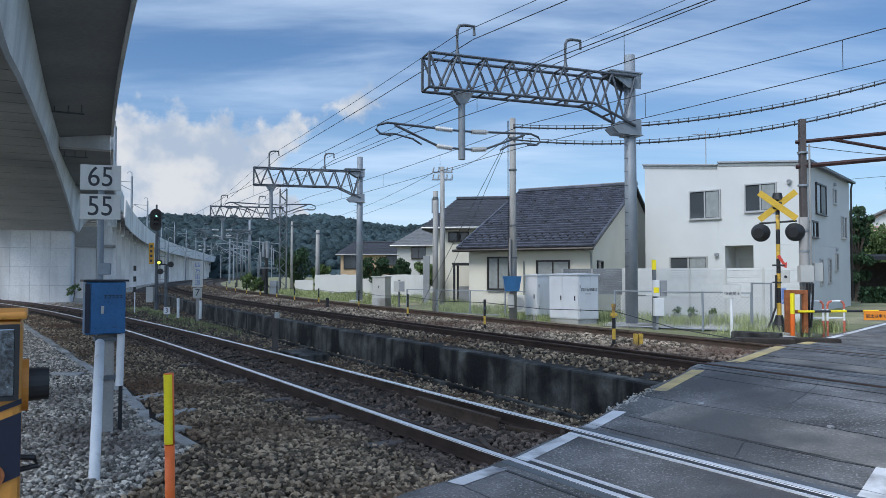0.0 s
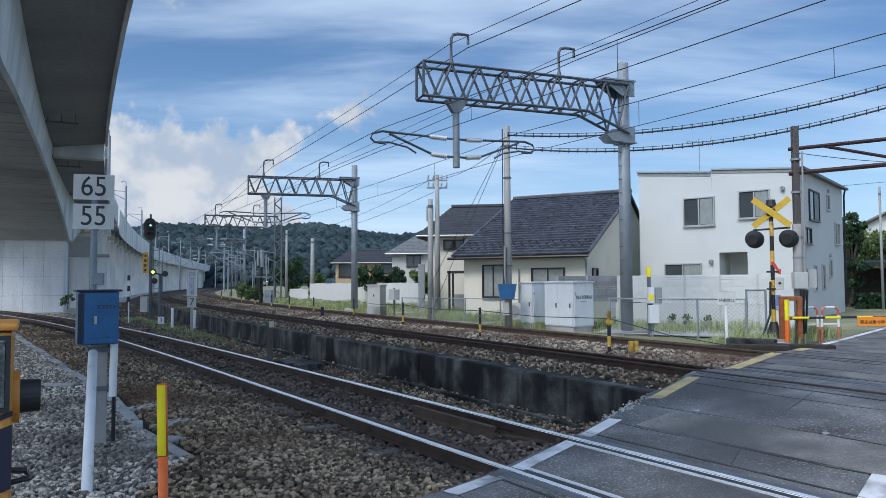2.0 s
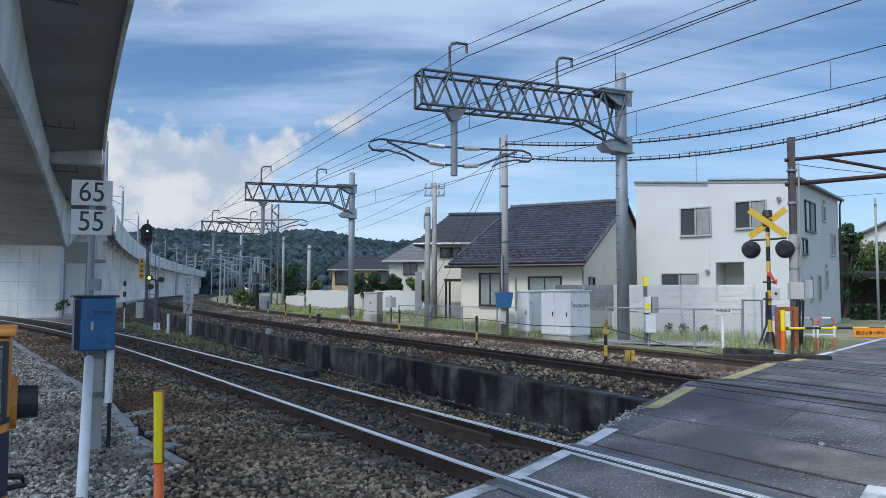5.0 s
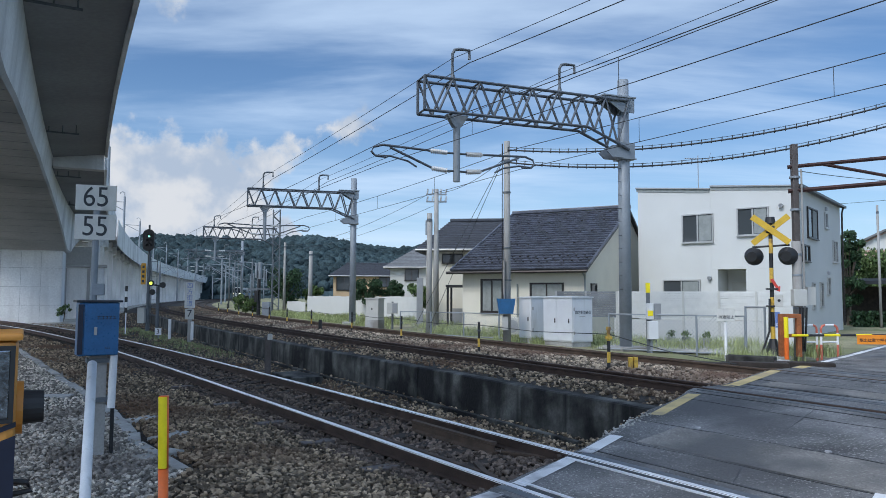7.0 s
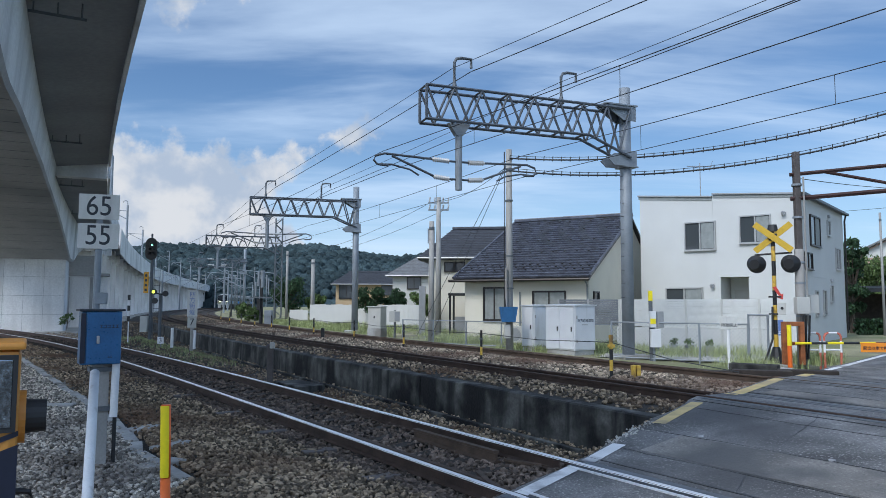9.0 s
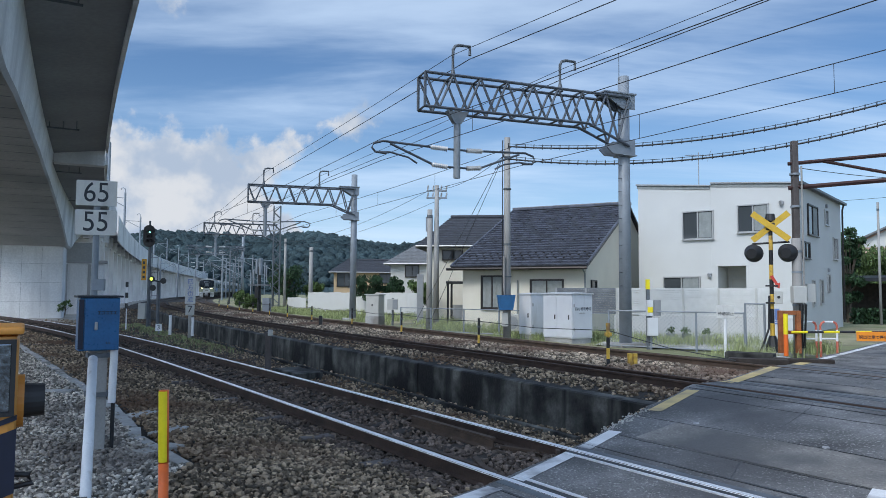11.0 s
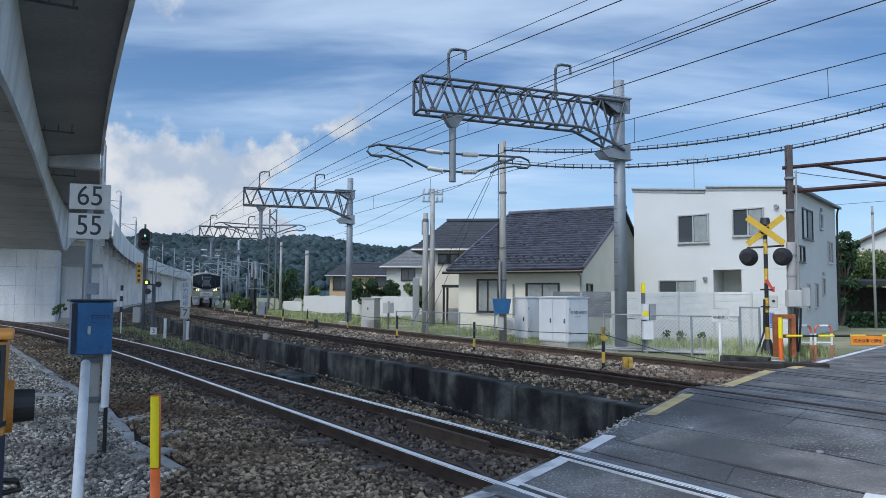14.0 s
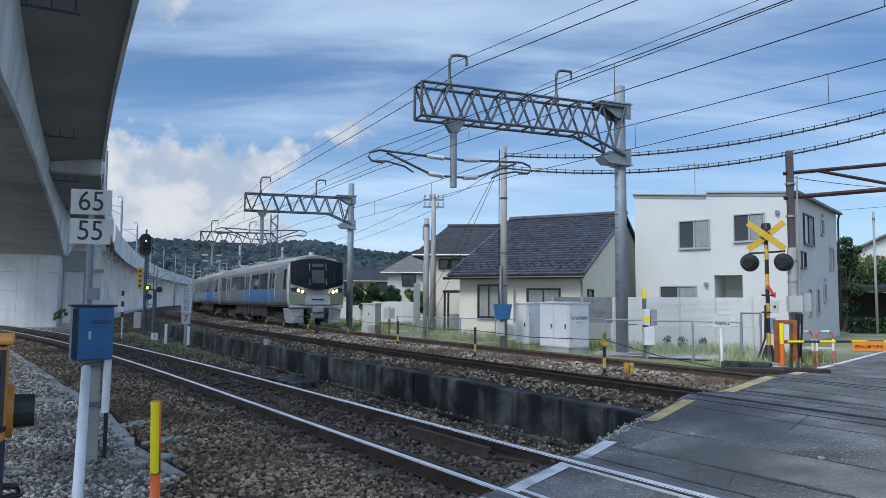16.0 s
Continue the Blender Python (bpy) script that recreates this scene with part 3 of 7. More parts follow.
def build_road():
    road = solid("road", road_mesh(), M["asphalt"], "worn patched grey asphalt road over the level crossing", "road", kind="structure")
    for name, mat, patches in (
            ("edge_line", "road_white", [(0.0, 0.63, 0.05, 0.22), (0.92, 1.93, 0.05, 0.22), (2.21, 2.94, 0.05, 0.22), (11.2, 60, 0.1, 0.24)]),
            ("edge_line_yellow", "road_yellow", [(3.95, 5.2, 0.06, 0.24), (6.5, 9.2, 0.04, 0.24), (10.3, 11.1, 0.04, 0.24)]),
            ("lane_mark", "road_white", [(-2.0, 0.9, 2.88, 3.06), (1.5, 2.2, 2.86, 3.04)])):
        for p in patches:
            part(name, road_strip(B(), p, 0.007), M[mat], road, "worn painted road line")
    for line, offs in ((line_1, (-GAUGE, 0)), (line_2, (0, GAUGE)), (line_3, (0, GAUGE))):
        for o, inner in zip(offs, (1, -1)):
            for name, mat, d, w, lift in (("flangeway", "black", 0.075, 0.035, 0.006), ("guard_rail", "rail_top" if line is line_1 else "galv_dark", 0.135, 0.022, 0.010),
                                          ("panel_joint", "galv_dark", -0.09, 0.05, 0.006), ("panel_edge", "black", -0.27, 0.016, 0.006)):
                bm = B()
                pts = []
                y = -6.0
                while y < 30:
                    sd = side(line, y)
                    p = Vector((line(y), y, 0)) + sd * (o + inner * d)
                    if 0.02 < road_place(p.x, p.y)[1] < ROAD_W:
                        pts.append((Vector((p.x, p.y, road_z(p.x, p.y) + lift - 0.02)), sd))
                    y += 0.1
                if len(pts) > 2:
                    part(name, sweep(bm, [(-w, 0.0), (w, 0.0), (w, 0.02), (-w, 0.02)], pts), M[mat], road)
    # bleached old paving between the tracks
    for line, o0, o1 in ((line_1, 0.78, 1.52), (line_2, GAUGE + 0.35, GAUGE + 0.86)):
        pts, y = [], -6.0
        while y < 30:
            sd = side(line, y)
            p = Vector((line(y), y, 0)) + sd * o0
            if 0.35 < road_place(p.x, p.y)[1] < ROAD_W:
                pts.append([Vector((*(p + sd * ((o1 - o0) * k / 6)).xy, 0)) for k in range(7)])
            y += 0.12
        bm = B()
        g = [[bm.verts.new((q.x, q.y, road_z(q.x, q.y) + 0.0045)) for q in row] for row in pts]
        for a, b in zip(g, g[1:]):
            for k in range(6):
                bm.faces.new((a[k], a[k + 1], b[k + 1], b[k]))
        part("paving_strip", bm, M["asphalt_old"], road, "bleached older asphalt strip")
    # joints between the paving panels and old repairs
    rnd = random.Random(5)
    for line, o in ((line_1, 0.75), (line_1, 1.55), (line_2, -0.65), (line_2, GAUGE + 0.9), (line_3, GAUGE + 0.8), (line_1, -2.0)):
        pts, y = [], -6.0
        while y < 30:
            sd = side(line, y)
            p = Vector((line(y), y, 0)) + sd * (o + 0.04 * noise.noise((y * 1.3, o, 0)) + 0.02 * noise.noise((y * 6, o, 0)))
            if 0.05 < road_place(p.x, p.y)[1] < ROAD_W:
                pts.append((Vector((p.x, p.y, road_z(p.x, p.y) - 0.012)), sd))
            y += 0.12
        if len(pts) > 2:
            part("crack", sweep(B(), [(-0.006, 0.0), (0.006, 0.0), (0.006, 0.0155), (-0.006, 0.0155)], pts), M["black"], road)
    for w in (1.75,):
        pts = []
        for i in range(60):
            p = ROAD_O + ROAD_D * (1.9 + i * 0.13) + ROAD_N * (w + 0.10 * noise.noise((i * 0.2, w, 0)) + 0.03 * noise.noise((i * 0.9, w, 0)))
            pts.append((Vector((p.x, p.y, road_z(p.x, p.y) - 0.013)), ROAD_N))
        part("crack", sweep(B(), [(-0.005, 0.0), (0.005, 0.0), (0.005, 0.0155), (-0.005, 0.0155)], pts), M["black"], road)
    for s, w in ((3.59, 0.83), (3.19, 2.29), (8.6, 3.4)):
        p = ROAD_O + ROAD_D * s + ROAD_N * w
        part("road_stud", rod(B(), (p.x, p.y, road_z(p.x, p.y) - 0.01), (p.x, p.y, road_z(p.x, p.y) + 0.012), 0.04, 0.03, 12), M["road_white"], road, "small white road stud")


def build_wall():
    t = thing("retaining_wall", "black-stained concrete retaining wall along the middle track", "wall", kind="structure")
    y = 9.45
    rnd = random.Random(2)
    k = 0
    while y < 75:
        step = 3.0 if y < 40 else 8.0
        fr = along(line_2, y + 0.006, y + step - 0.006, (step - 0.012) / 6, WALL, 0)
        j = rnd.uniform(-0.012, 0.012)
        part("wall_block", sweep(B(), [(-0.02 + j, -0.6), (0.26 + j, -0.6), (0.26 + j, 0.31), (0.02 + j, 0.31), (0.0 + j, 0.29)], fr), M["old_concrete"], t)
        y += step
    fr = along(line_2, 11.0, 32, 0.5, WALL - 0.34, 0)
    part("footing", sweep(B(), [(0, -0.5), (0.10, -0.5), (0.10, -0.27), (0.09, -0.26), (0.01, -0.26), (0, -0.27)], fr), M["old_concrete"], t, "low concrete kerb at the wall's foot")


def soffit(y):
    """The girder's underside: an arch between its piers."""
    return interp(y, [(15.6, 6.27), (19, 6.72), (23.5, 7.09), (30, 7.36), (36.8, 7.25), (41, 7.02), (45, 6.66), (50, 5.95), (54.3, 5.0), (57.7, 5.0), (62, 5.9), (67, 6.66), (78, 7.3)])


def build_viaduct():
    v = thing("viaduct", "pale grey concrete railway viaduct with a haunched box girder", "viaduct", kind="structure")
    def frames(y0, y1, n):
        return [(Vector((line_v(y), y, 0)), side(line_v, y), y) for y in [y0 + (y1 - y0) * i / n for i in range(n + 1)]]
    # box girder with its haunch over the pier
    bm = B()
    rings = []
    for p, s, y in frames(3, 78, 75):
        zs = soffit(y)
        prof = [(-2.55, 8.66), (-2.70, zs + 0.12), (-2.78, zs), (-8.65, zs), (-8.78, zs + 0.15), (-8.95, 8.66)]
        rings.append([bm.verts.new(p + s * a + Vector((0, 0, b))) for a, b in prof])
    for a, b in zip(rings, rings[1:]):
        for k in range(6):
            f = bm.faces.new((a[k], a[(k + 1) % 6], b[(k + 1) % 6], b[k]))
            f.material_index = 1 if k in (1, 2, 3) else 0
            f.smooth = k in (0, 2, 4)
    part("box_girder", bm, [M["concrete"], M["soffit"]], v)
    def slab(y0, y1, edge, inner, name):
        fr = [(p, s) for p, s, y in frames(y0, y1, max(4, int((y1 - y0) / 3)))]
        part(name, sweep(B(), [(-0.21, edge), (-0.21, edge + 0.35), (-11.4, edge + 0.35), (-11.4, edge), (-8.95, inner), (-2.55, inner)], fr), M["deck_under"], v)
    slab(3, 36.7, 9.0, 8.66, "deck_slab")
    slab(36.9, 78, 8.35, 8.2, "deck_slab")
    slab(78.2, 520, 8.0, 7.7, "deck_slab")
    p, s = Vector((line_v(36.8), 36.8, 0)), side(line_v, 36.8)
    a = math.atan2(s.y, s.x)
    m = Matrix.Translation(p) @ Matrix.Rotation(a, 4, "Z")
    part("end_beam", box(B(), -2.55, -0.22, -0.35, 0.35, 8.2, 8.99, m=m), M["concrete"], v)
    for y0, y1, z0, z1 in ((3, 36.7, 8.9, 10.3), (36.9, 78, 8.3, 10.3), (78.2, 520, 7.2, 10.0)):
        for o in (-0.2 if y0 < 70 else 0, -11.5):
            fr = [(p + s * o, s) for p, s, y in frames(y0, y1, max(4, int((y1 - y0) / 4)))]
            part("parapet", sweep(B(), [(0.0, z0), (0.12, z0), (0.12, z1), (0.0, z1)], fr), M["concrete"], v)
    # the great pier
    p, s = Vector((line_v(56), 56, 0)), side(line_v, 56)
    m = Matrix.Translation(p) @ Matrix.Rotation(math.atan2(s.y, s.x), 4, "Z")
    part("pier", box(B(), -8.1, -2.98, -1.6, 1.6, -0.5, 5.05, bevel=0.12, m=m), M["concrete"], v)
    joint = B()
    for z in (0.9, 2.3, 3.7):
        box(joint, -8.06, -3.02, -1.606, -1.601, z, z + 0.014)
    for x in (-7.0, -5.7, -4.4):
        box(joint, x, x + 0.014, -1.6055, -1.6005, -0.3, 4.9)
    for i in range(22):
        y = 14.0 + 1.8 * i
        q, u = Vector((line_v(y), y, soffit(y))), side(line_v, y)
        a = Matrix(((u.x, -u.y, 0, q.x), (u.y, u.x, 0, q.y), (0, 0, 1, q.z), (0, 0, 0, 1)))
        box(joint, -8.55, -2.84, -0.012, 0.012, -0.012, 0.03, m=m.inverted() @ a)
    jo = part("form_joint", joint, M["deck_under"], v, "thin formwork joints in the concrete", kind="stuff")
    jo.matrix_basis = m
    # abutment wall behind it, with a ledge
    p, s = Vector((line_v(63), 63, 0)), side(line_v, 63)
    m = Matrix.Translation(p) @ Matrix.Rotation(math.atan2(s.y, s.x), 4, "Z")
    part("abutment", box(B(), -7.5, -0.4, -0.6, 0.6, -0.5, 4.1, bevel=0.04, m=m), M["concrete"], v)
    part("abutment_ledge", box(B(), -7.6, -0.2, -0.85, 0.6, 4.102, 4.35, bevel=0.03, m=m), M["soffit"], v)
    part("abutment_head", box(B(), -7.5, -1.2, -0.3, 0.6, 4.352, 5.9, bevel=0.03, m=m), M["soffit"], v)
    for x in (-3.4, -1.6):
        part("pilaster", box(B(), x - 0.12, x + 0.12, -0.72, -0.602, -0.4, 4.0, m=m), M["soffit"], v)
    # slim frames further on
    y = 70.0
    while y < 500:
        p, s = Vector((line_v(y), y, 0)), side(line_v, y)
        m = Matrix.Translation(p) @ Matrix.Rotation(math.atan2(s.y, s.x), 4, "Z")
        for x in (-1.7, -9.6):
            part("column", box(B(), x - 0.5, x + 0.5, -0.5, 0.5, -0.6, 7.0, m=m), M["concrete"], v)
        part("cross_beam", box(B(), -10.6, -0.8, -0.6, 0.6, 6.9, 8.1, m=m), M["concrete"], v)
        y += 7.5
    for x in (-1.7, -9.6):
        fr = [(p + s * x, s) for p, s, y in frames(60, 500, 80)]
        part("long_beam", sweep(B(), [(-0.35, 6.9), (0.35, 6.9), (0.35, 7.9), (-0.35, 7.9)], fr), M["concrete"], v)
    # service rails bracketed under the deck
    for y in (16.9, 29.9, 37.9, 49.9):
        p, s = Vector((line_v(y), y, 0)), side(line_v, y)
        z = 8.45 if y < 36 else 7.95
        bm = rod(B(), p + s * -2.5 + Vector((0, 0, z)), p + s * -1.3 + Vector((0, 0, z)), 0.035)
        for o in (-2.4, -1.9, -1.4):
            rod(bm, p + s * o + Vector((0, 0, z)), p + s * o + Vector((0, 0, z + 0.5)), 0.02)
        part("pipe_bracket", bm, M["galv_dark"], v)


def build_viaduct_masts():
    spots = [(line_v, y, -0.5, 9.2, "slender grey steel mast with a bracket on the viaduct", "viaduct masts") for y in (66, 100, 134, 168, 198, 228, 258, 288, 320, 355, 390, 430)]
    spots += [(line_3, y, 3.6, 0.2, "far grey trackside mast with a bracket arm", "trackside masts") for y in (118, 146, 172, 200, 228, 256, 290, 330)]
    spots += [(line_2, y, -2.6, 0.2, "far grey trackside mast with a bracket arm", "trackside masts") for y in (132, 160, 190, 225, 270)]
    for line, y, o, z, lab, grp in spots:
        s = side(line, y)
        t = thing("catenary_mast", lab, "mast", Matrix.Translation(Vector((line(y), y, z)) + s * o) @ Matrix.Rotation(math.pi if line is line_2 else 0.0, 4, "Z") @ Matrix.Diagonal((1, 1, 1.18 if z < 1 else 1.0, 1)), group=grp)
        part("mast_tube", rod(B(), (0, 0, 0), (0, 0, 6.4), 0.17, 0.14), M["galv"], t)
        bm = B()
        tube(bm, [(0, 0, 6.3), (0, 0, 6.9), (-0.3, 0, 7.1), (-0.6, 0, 7.0), (-0.6, 0, 6.8)], 0.06)
        part("hook", bm, M["galv"], t)
        bm = B()
        rod(bm, (0, 0, 5.6), (-2.6, -0.8, 5.7), 0.05)
        rod(bm, (0, 0, 4.4), (-2.2, -0.7, 5.6), 0.05)
        rod(bm, (-2.2, -0.7, 5.6), (-2.8, -0.8, 4.6), 0.04)
        part("bracket", bm, M["galv"], t)


# ---- line-side steelwork ----
def truss(bm, length, depth, width, n, r, haunch=0.0):
    """A lattice beam along +x, its top at z 0; at the far end it deepens by haunch."""
    def low(x):
        return -depth - haunch * max(0.0, (x - length * 0.78) / (length * 0.22))
    for y in (-width / 2, width / 2):
        rod(bm, (0, y, 0), (length, y, 0), r, seg=6)
        pts = [0, length * 0.78, length]
        for a, b in zip(pts, pts[1:]):
            rod(bm, (a, y, low(a)), (b, y, low(b)), r, seg=6)
        rod(bm, (0, y, 0), (0, y, -depth), r, seg=6)
        for i in range(n):
            a, b = length * i / n, length * (i + 1) / n
            c = (a + b) / 2
            rod(bm, (a, y, 0), (c, y, low(c)), r * 0.8, seg=6)
            rod(bm, (c, y, low(c)), (b, y, 0), r * 0.8, seg=6)
    for i in range(n + 1):
        x = length * i / n
        rod(bm, (x, -width / 2, 0), (x, width / 2, 0), r * 0.7, seg=6)
        rod(bm, (x, -width / 2, low(x)), (x, width / 2, low(x)), r * 0.7, seg=6)
    return bm


def hook(bm, x, z, h):
    rod(bm, (x, 0, z), (x, 0, z + 0.22), 0.09, 0.05)
    tube(bm, [(x, 0, z + 0.2), (x, 0, z + h - 0.15), (x + 0.06, 0, z + h - 0.04), (x + 0.2, 0, z + h), (x + 0.5, 0, z + h), (x + 0.5, 0, z + h - 0.25)], 0.045)
    return bm


def insulator(bm, a, b, r):
    a, b = Vector(a), Vector(b)
    rod(bm, a, b, r * 0.5, seg=8)
    for i in range(8):
        p, q = a.lerp(b, i / 8), a.lerp(b, (i + 0.6) / 8)
        rod(bm, p, q, r, r * 0.55, 10)
    return bm


def gantry(base, tip, top, label, lattice=False, beam_z=None, arm=True, ground=0.2):
    """A mast with a lattice beam that reaches from the mast to tip over the lines."""
    bx, by = base
    d = Vector((tip[0] - bx, tip[1] - by, 0))
    length = d.length
    t = thing("catenary_gantry", label, "gantry", Matrix.Translation((bx, by, ground)) @ Matrix.Rotation(math.atan2(-d.y, -d.x), 4, "Z"), group="gantries over the line")
    h = top - ground
    bz = beam_z - ground
    if lattice:
        bm = B()
        for x in (-0.28, 0.28):
            for y in (-0.28, 0.28):
                rod(bm, (x, y, 0), (x, y, h), 0.05, seg=6)
        n = int(h / 0.5)
        for i in range(n):
            a, b = h * i / n, h * (i + 1) / n
            q = 0.28 if i % 2 else -0.28
            for k in (-0.28, 0.28):
                rod(bm, (q, k, a), (-q, k, b), 0.03, seg=5)
                rod(bm, (k, q, a), (k, -q, b), 0.03, seg=5)
        part("mast", bm, M["galv_dark"], t)
    else:
        part("mast", rod(B(), (0, 0, -0.3), (0, 0, h), 0.185, 0.165, 20), M["galv"], t, smooth=True)
        bm = B()
        box(bm, -0.5, 0.5, -0.5, 0.5, -0.4, 0.12, bevel=0.03)
        part("foundation", bm, M["kerb"], t)
        for i in range(int(h / 0.4)):
            z = 1.8 + i * 0.4
            if z < h - 1:
                part("step_bolt", rod(B(), (-0.17, -0.1, z), (-0.30, -0.12, z), 0.012, seg=5), M["galv_dark"], t)
        for z in (bz - 0.06, bz - 1.5):
            up = z > bz - 1
            bm = B()
            for y in (-0.23, 0.19):
                prism(bm, [(-0.85, z + 0.16), (-0.80, z + 0.08), (-0.2, z - 0.28), (0.24, z - 0.28), (0.24, z + 0.16)] if up else [(-0.75, z - 0.05), (-0.25, z + 0.24), (0.24, z + 0.24), (0.24, z - 0.22), (-0.55, z - 0.22)], "y", y, y + 0.04)
            box(bm, -0.86 if up else -0.2, 0.28, -0.27, 0.27, z + 0.161 if up else z - 0.25, z + 0.20 if up else z - 0.221)
            rod(bm, (0, 0, z - 0.2), (0, 0, z + 0.14), 0.20, seg=18)
            part("bracket_plate", bm, M["galv"], t, "bolted steel bracket plates")
    beam = part("beam", truss(B(), length, 0.92, 0.55, 8, 0.042, 0.55), M["beam"], t, "riveted lattice beam")
    beam.matrix_basis = Matrix.Translation((-length, 0, bz))
    for k in (0.14, 0.66):
        part("wire_hook", hook(B(), -length * (1 - k), bz, 0.95), M["galv_dark"], t)
    if arm:
        x = -length * 0.84
        bm = B()
        rod(bm, (x, 0, bz - 0.9), (x, 0, bz - 2.75), 0.095, seg=14)
        prism(bm, [(x - 0.32, bz - 0.92), (x + 0.32, bz - 0.92), (x + 0.1, bz - 1.25), (x - 0.1, bz - 1.25)], "y", -0.1, 0.1)
        part("drop_arm", bm, M["galv"], t)
        for sgn in (1, -1):
            bm = B()
            tube(bm, [(x + sgn * 0.75, 0, bz - 1.95), (x + sgn * 2.1, 0, bz - 1.9), (x + sgn * 2.35, 0, bz - 1.98), (x + sgn * 2.4, 0, bz - 2.1), (x + sgn * 2.3, 0, bz - 2.2), (x + sgn * 2.0, 0, bz - 2.22)], 0.032)
            rod(bm, (x + sgn * 0.7, 0, bz - 2.42), (x + sgn * 1.9, 0, bz - 1.95), 0.032)
            tube(bm, [(x + sgn * 2.3, 0, bz - 2.2), (x + sgn * 1.9, 0, bz - 2.18), (x + sgn * 1.4, 0, bz - 2.28), (x + sgn * 1.15, 0, bz - 2.42)], 0.026)
            rod(bm, (x, 0, bz - 1.97), (x + sgn * 0.3, 0, bz - 1.97), 0.03)
            rod(bm, (x, 0, bz - 2.46), (x + sgn * 0.3, 0, bz - 2.46), 0.03)
            part("pull_off_arm", bm, M["beam"], t)
            for a, b in (((x + sgn * 0.3, 0, bz - 1.97), (x + sgn * 0.78, 0, bz - 1.95)), ((x + sgn * 0.3, 0, bz - 2.46), (x + sgn * 0.74, 0, bz - 2.42))):
                part("insulator", insulator(B(), a, b, 0.075), M["insul"], t, "grey-white ribbed porcelain insulator")
    return t


def wire(name, pts, r, label, sag=0.0, n=14, cat="overhead wire"):
    out = []
    for a, b in zip(pts, pts[1:]):
        a, b = Vector(a), Vector(b)
        for i in range(n):
            k = i / n
            p = a.lerp(b, k)
            p.z -= sag * 4 * k * (1 - k)
            out.append(p)
    out.append(Vector(pts[-1]))
    return solid(name, tube(B(), out, r, 5), M["wire"], label, cat, group="overhead wires")


# ---- buildings ----
def window(parent, m, w, h, frame_mat, curtain=0.0, sashes=2, depth=0.07):
    """A sliding window in its wall's plane: x across, z up from its lower left corner, y into the wall."""
    wd = part("window", box(B(), 0.0, w, -0.02, 0.05, 0.0, h), M["glass"], parent, "dark window pane in a slim frame")
    wd.matrix_basis = m
    bm = B()
    t = 0.055
    box(bm, -t, w + t, -depth, 0.03, -t, 0.0)
    box(bm, -t, w + t, -depth, 0.03, h, h + t)
    box(bm, -t, 0, -depth, 0.03, 0.0, h)
    box(bm, w, w + t, -depth, 0.03, 0.0, h)
    for i in range(1, sashes):
        x = w * i / sashes
        box(bm, x - 0.03, x + 0.03, -depth * 0.7, 0.025, 0.0, h)
    part("window_frame", bm, M[frame_mat], wd)
    bm = B()
    box(bm, -t - 0.02, w + t + 0.02, -depth - 0.04, 0.02, -t - 0.03, -t - 0.002)
    part("window_sill", bm, M[frame_mat], wd)
    if curtain:
        bm = B()
        x0, x1 = w * (1 - curtain) + 0.03, w - 0.03
        n = int((x1 - x0) / 0.06)
        a = [bm.verts.new((x0 + (x1 - x0) * i / n, -0.032 + 0.006 * (i % 2), 0.02)) for i in range(n + 1)]
        b = [bm.verts.new((x0 + (x1 - x0) * i / n, -0.032 + 0.006 * (i % 2), h - 0.02)) for i in range(n + 1)]
        for i in range(n):
            bm.faces.new((a[i], a[i + 1], b[i + 1], b[i]))
        part("curtain", bm, M["curtain"], wd, "pale curtain half drawn" if curtain < 0.9 else "grey-green curtain drawn across")
    return wd


def tile_roof(bm, w, run, rise, courses, cols):
    """Overlapping tiles up a slope: x 0..w, y 0..run, z 0..rise; each tile a shallow wave."""
    th = math.atan2(rise, run)
    ln = math.hypot(run, rise)
    up, nrm = Vector((0, math.cos(th), math.sin(th))), Vector((0, -math.sin(th), math.cos(th)))
    tw, tl = w / cols, ln / courses
    wave = ((0.0, 0.0), (0.3, -0.004), (0.62, 0.0), (0.84, 0.008), (1.0, 0.002))
    for r in range(courses):
        for c in range(cols):
            x = c * tw
            lo, hi, bt = [], [], []
            for k, d in wave:
                p = Vector((x + tw * k * 0.995, 0, 0))
                lo.append(bm.verts.new(p + up * (r * tl) + nrm * (0.088 + d)))
                hi.append(bm.verts.new(p + up * ((r + 1.06) * tl) + nrm * (0.018 + d)))
                bt.append(bm.verts.new(p + up * (r * tl) + nrm * (0.018 + d)))
            for i in range(4):
                bm.faces.new((lo[i], lo[i + 1], hi[i + 1], hi[i]))
                bm.faces.new((bt[i], bt[i + 1], lo[i + 1], lo[i]))
    return bm


def slab_poly(bm, pts, thick):
    """A sloping sheet with thickness below it."""
    a = [bm.verts.new(p) for p in pts]
    b = [bm.verts.new((p[0], p[1], p[2] - thick)) for p in pts]
    n = len(pts)
    bm.faces.new(a)
    bm.faces.new(b[::-1])
    for i in range(n):
        bm.faces.new((a[i], b[i], b[(i + 1) % n], a[(i + 1) % n]))
    return bm


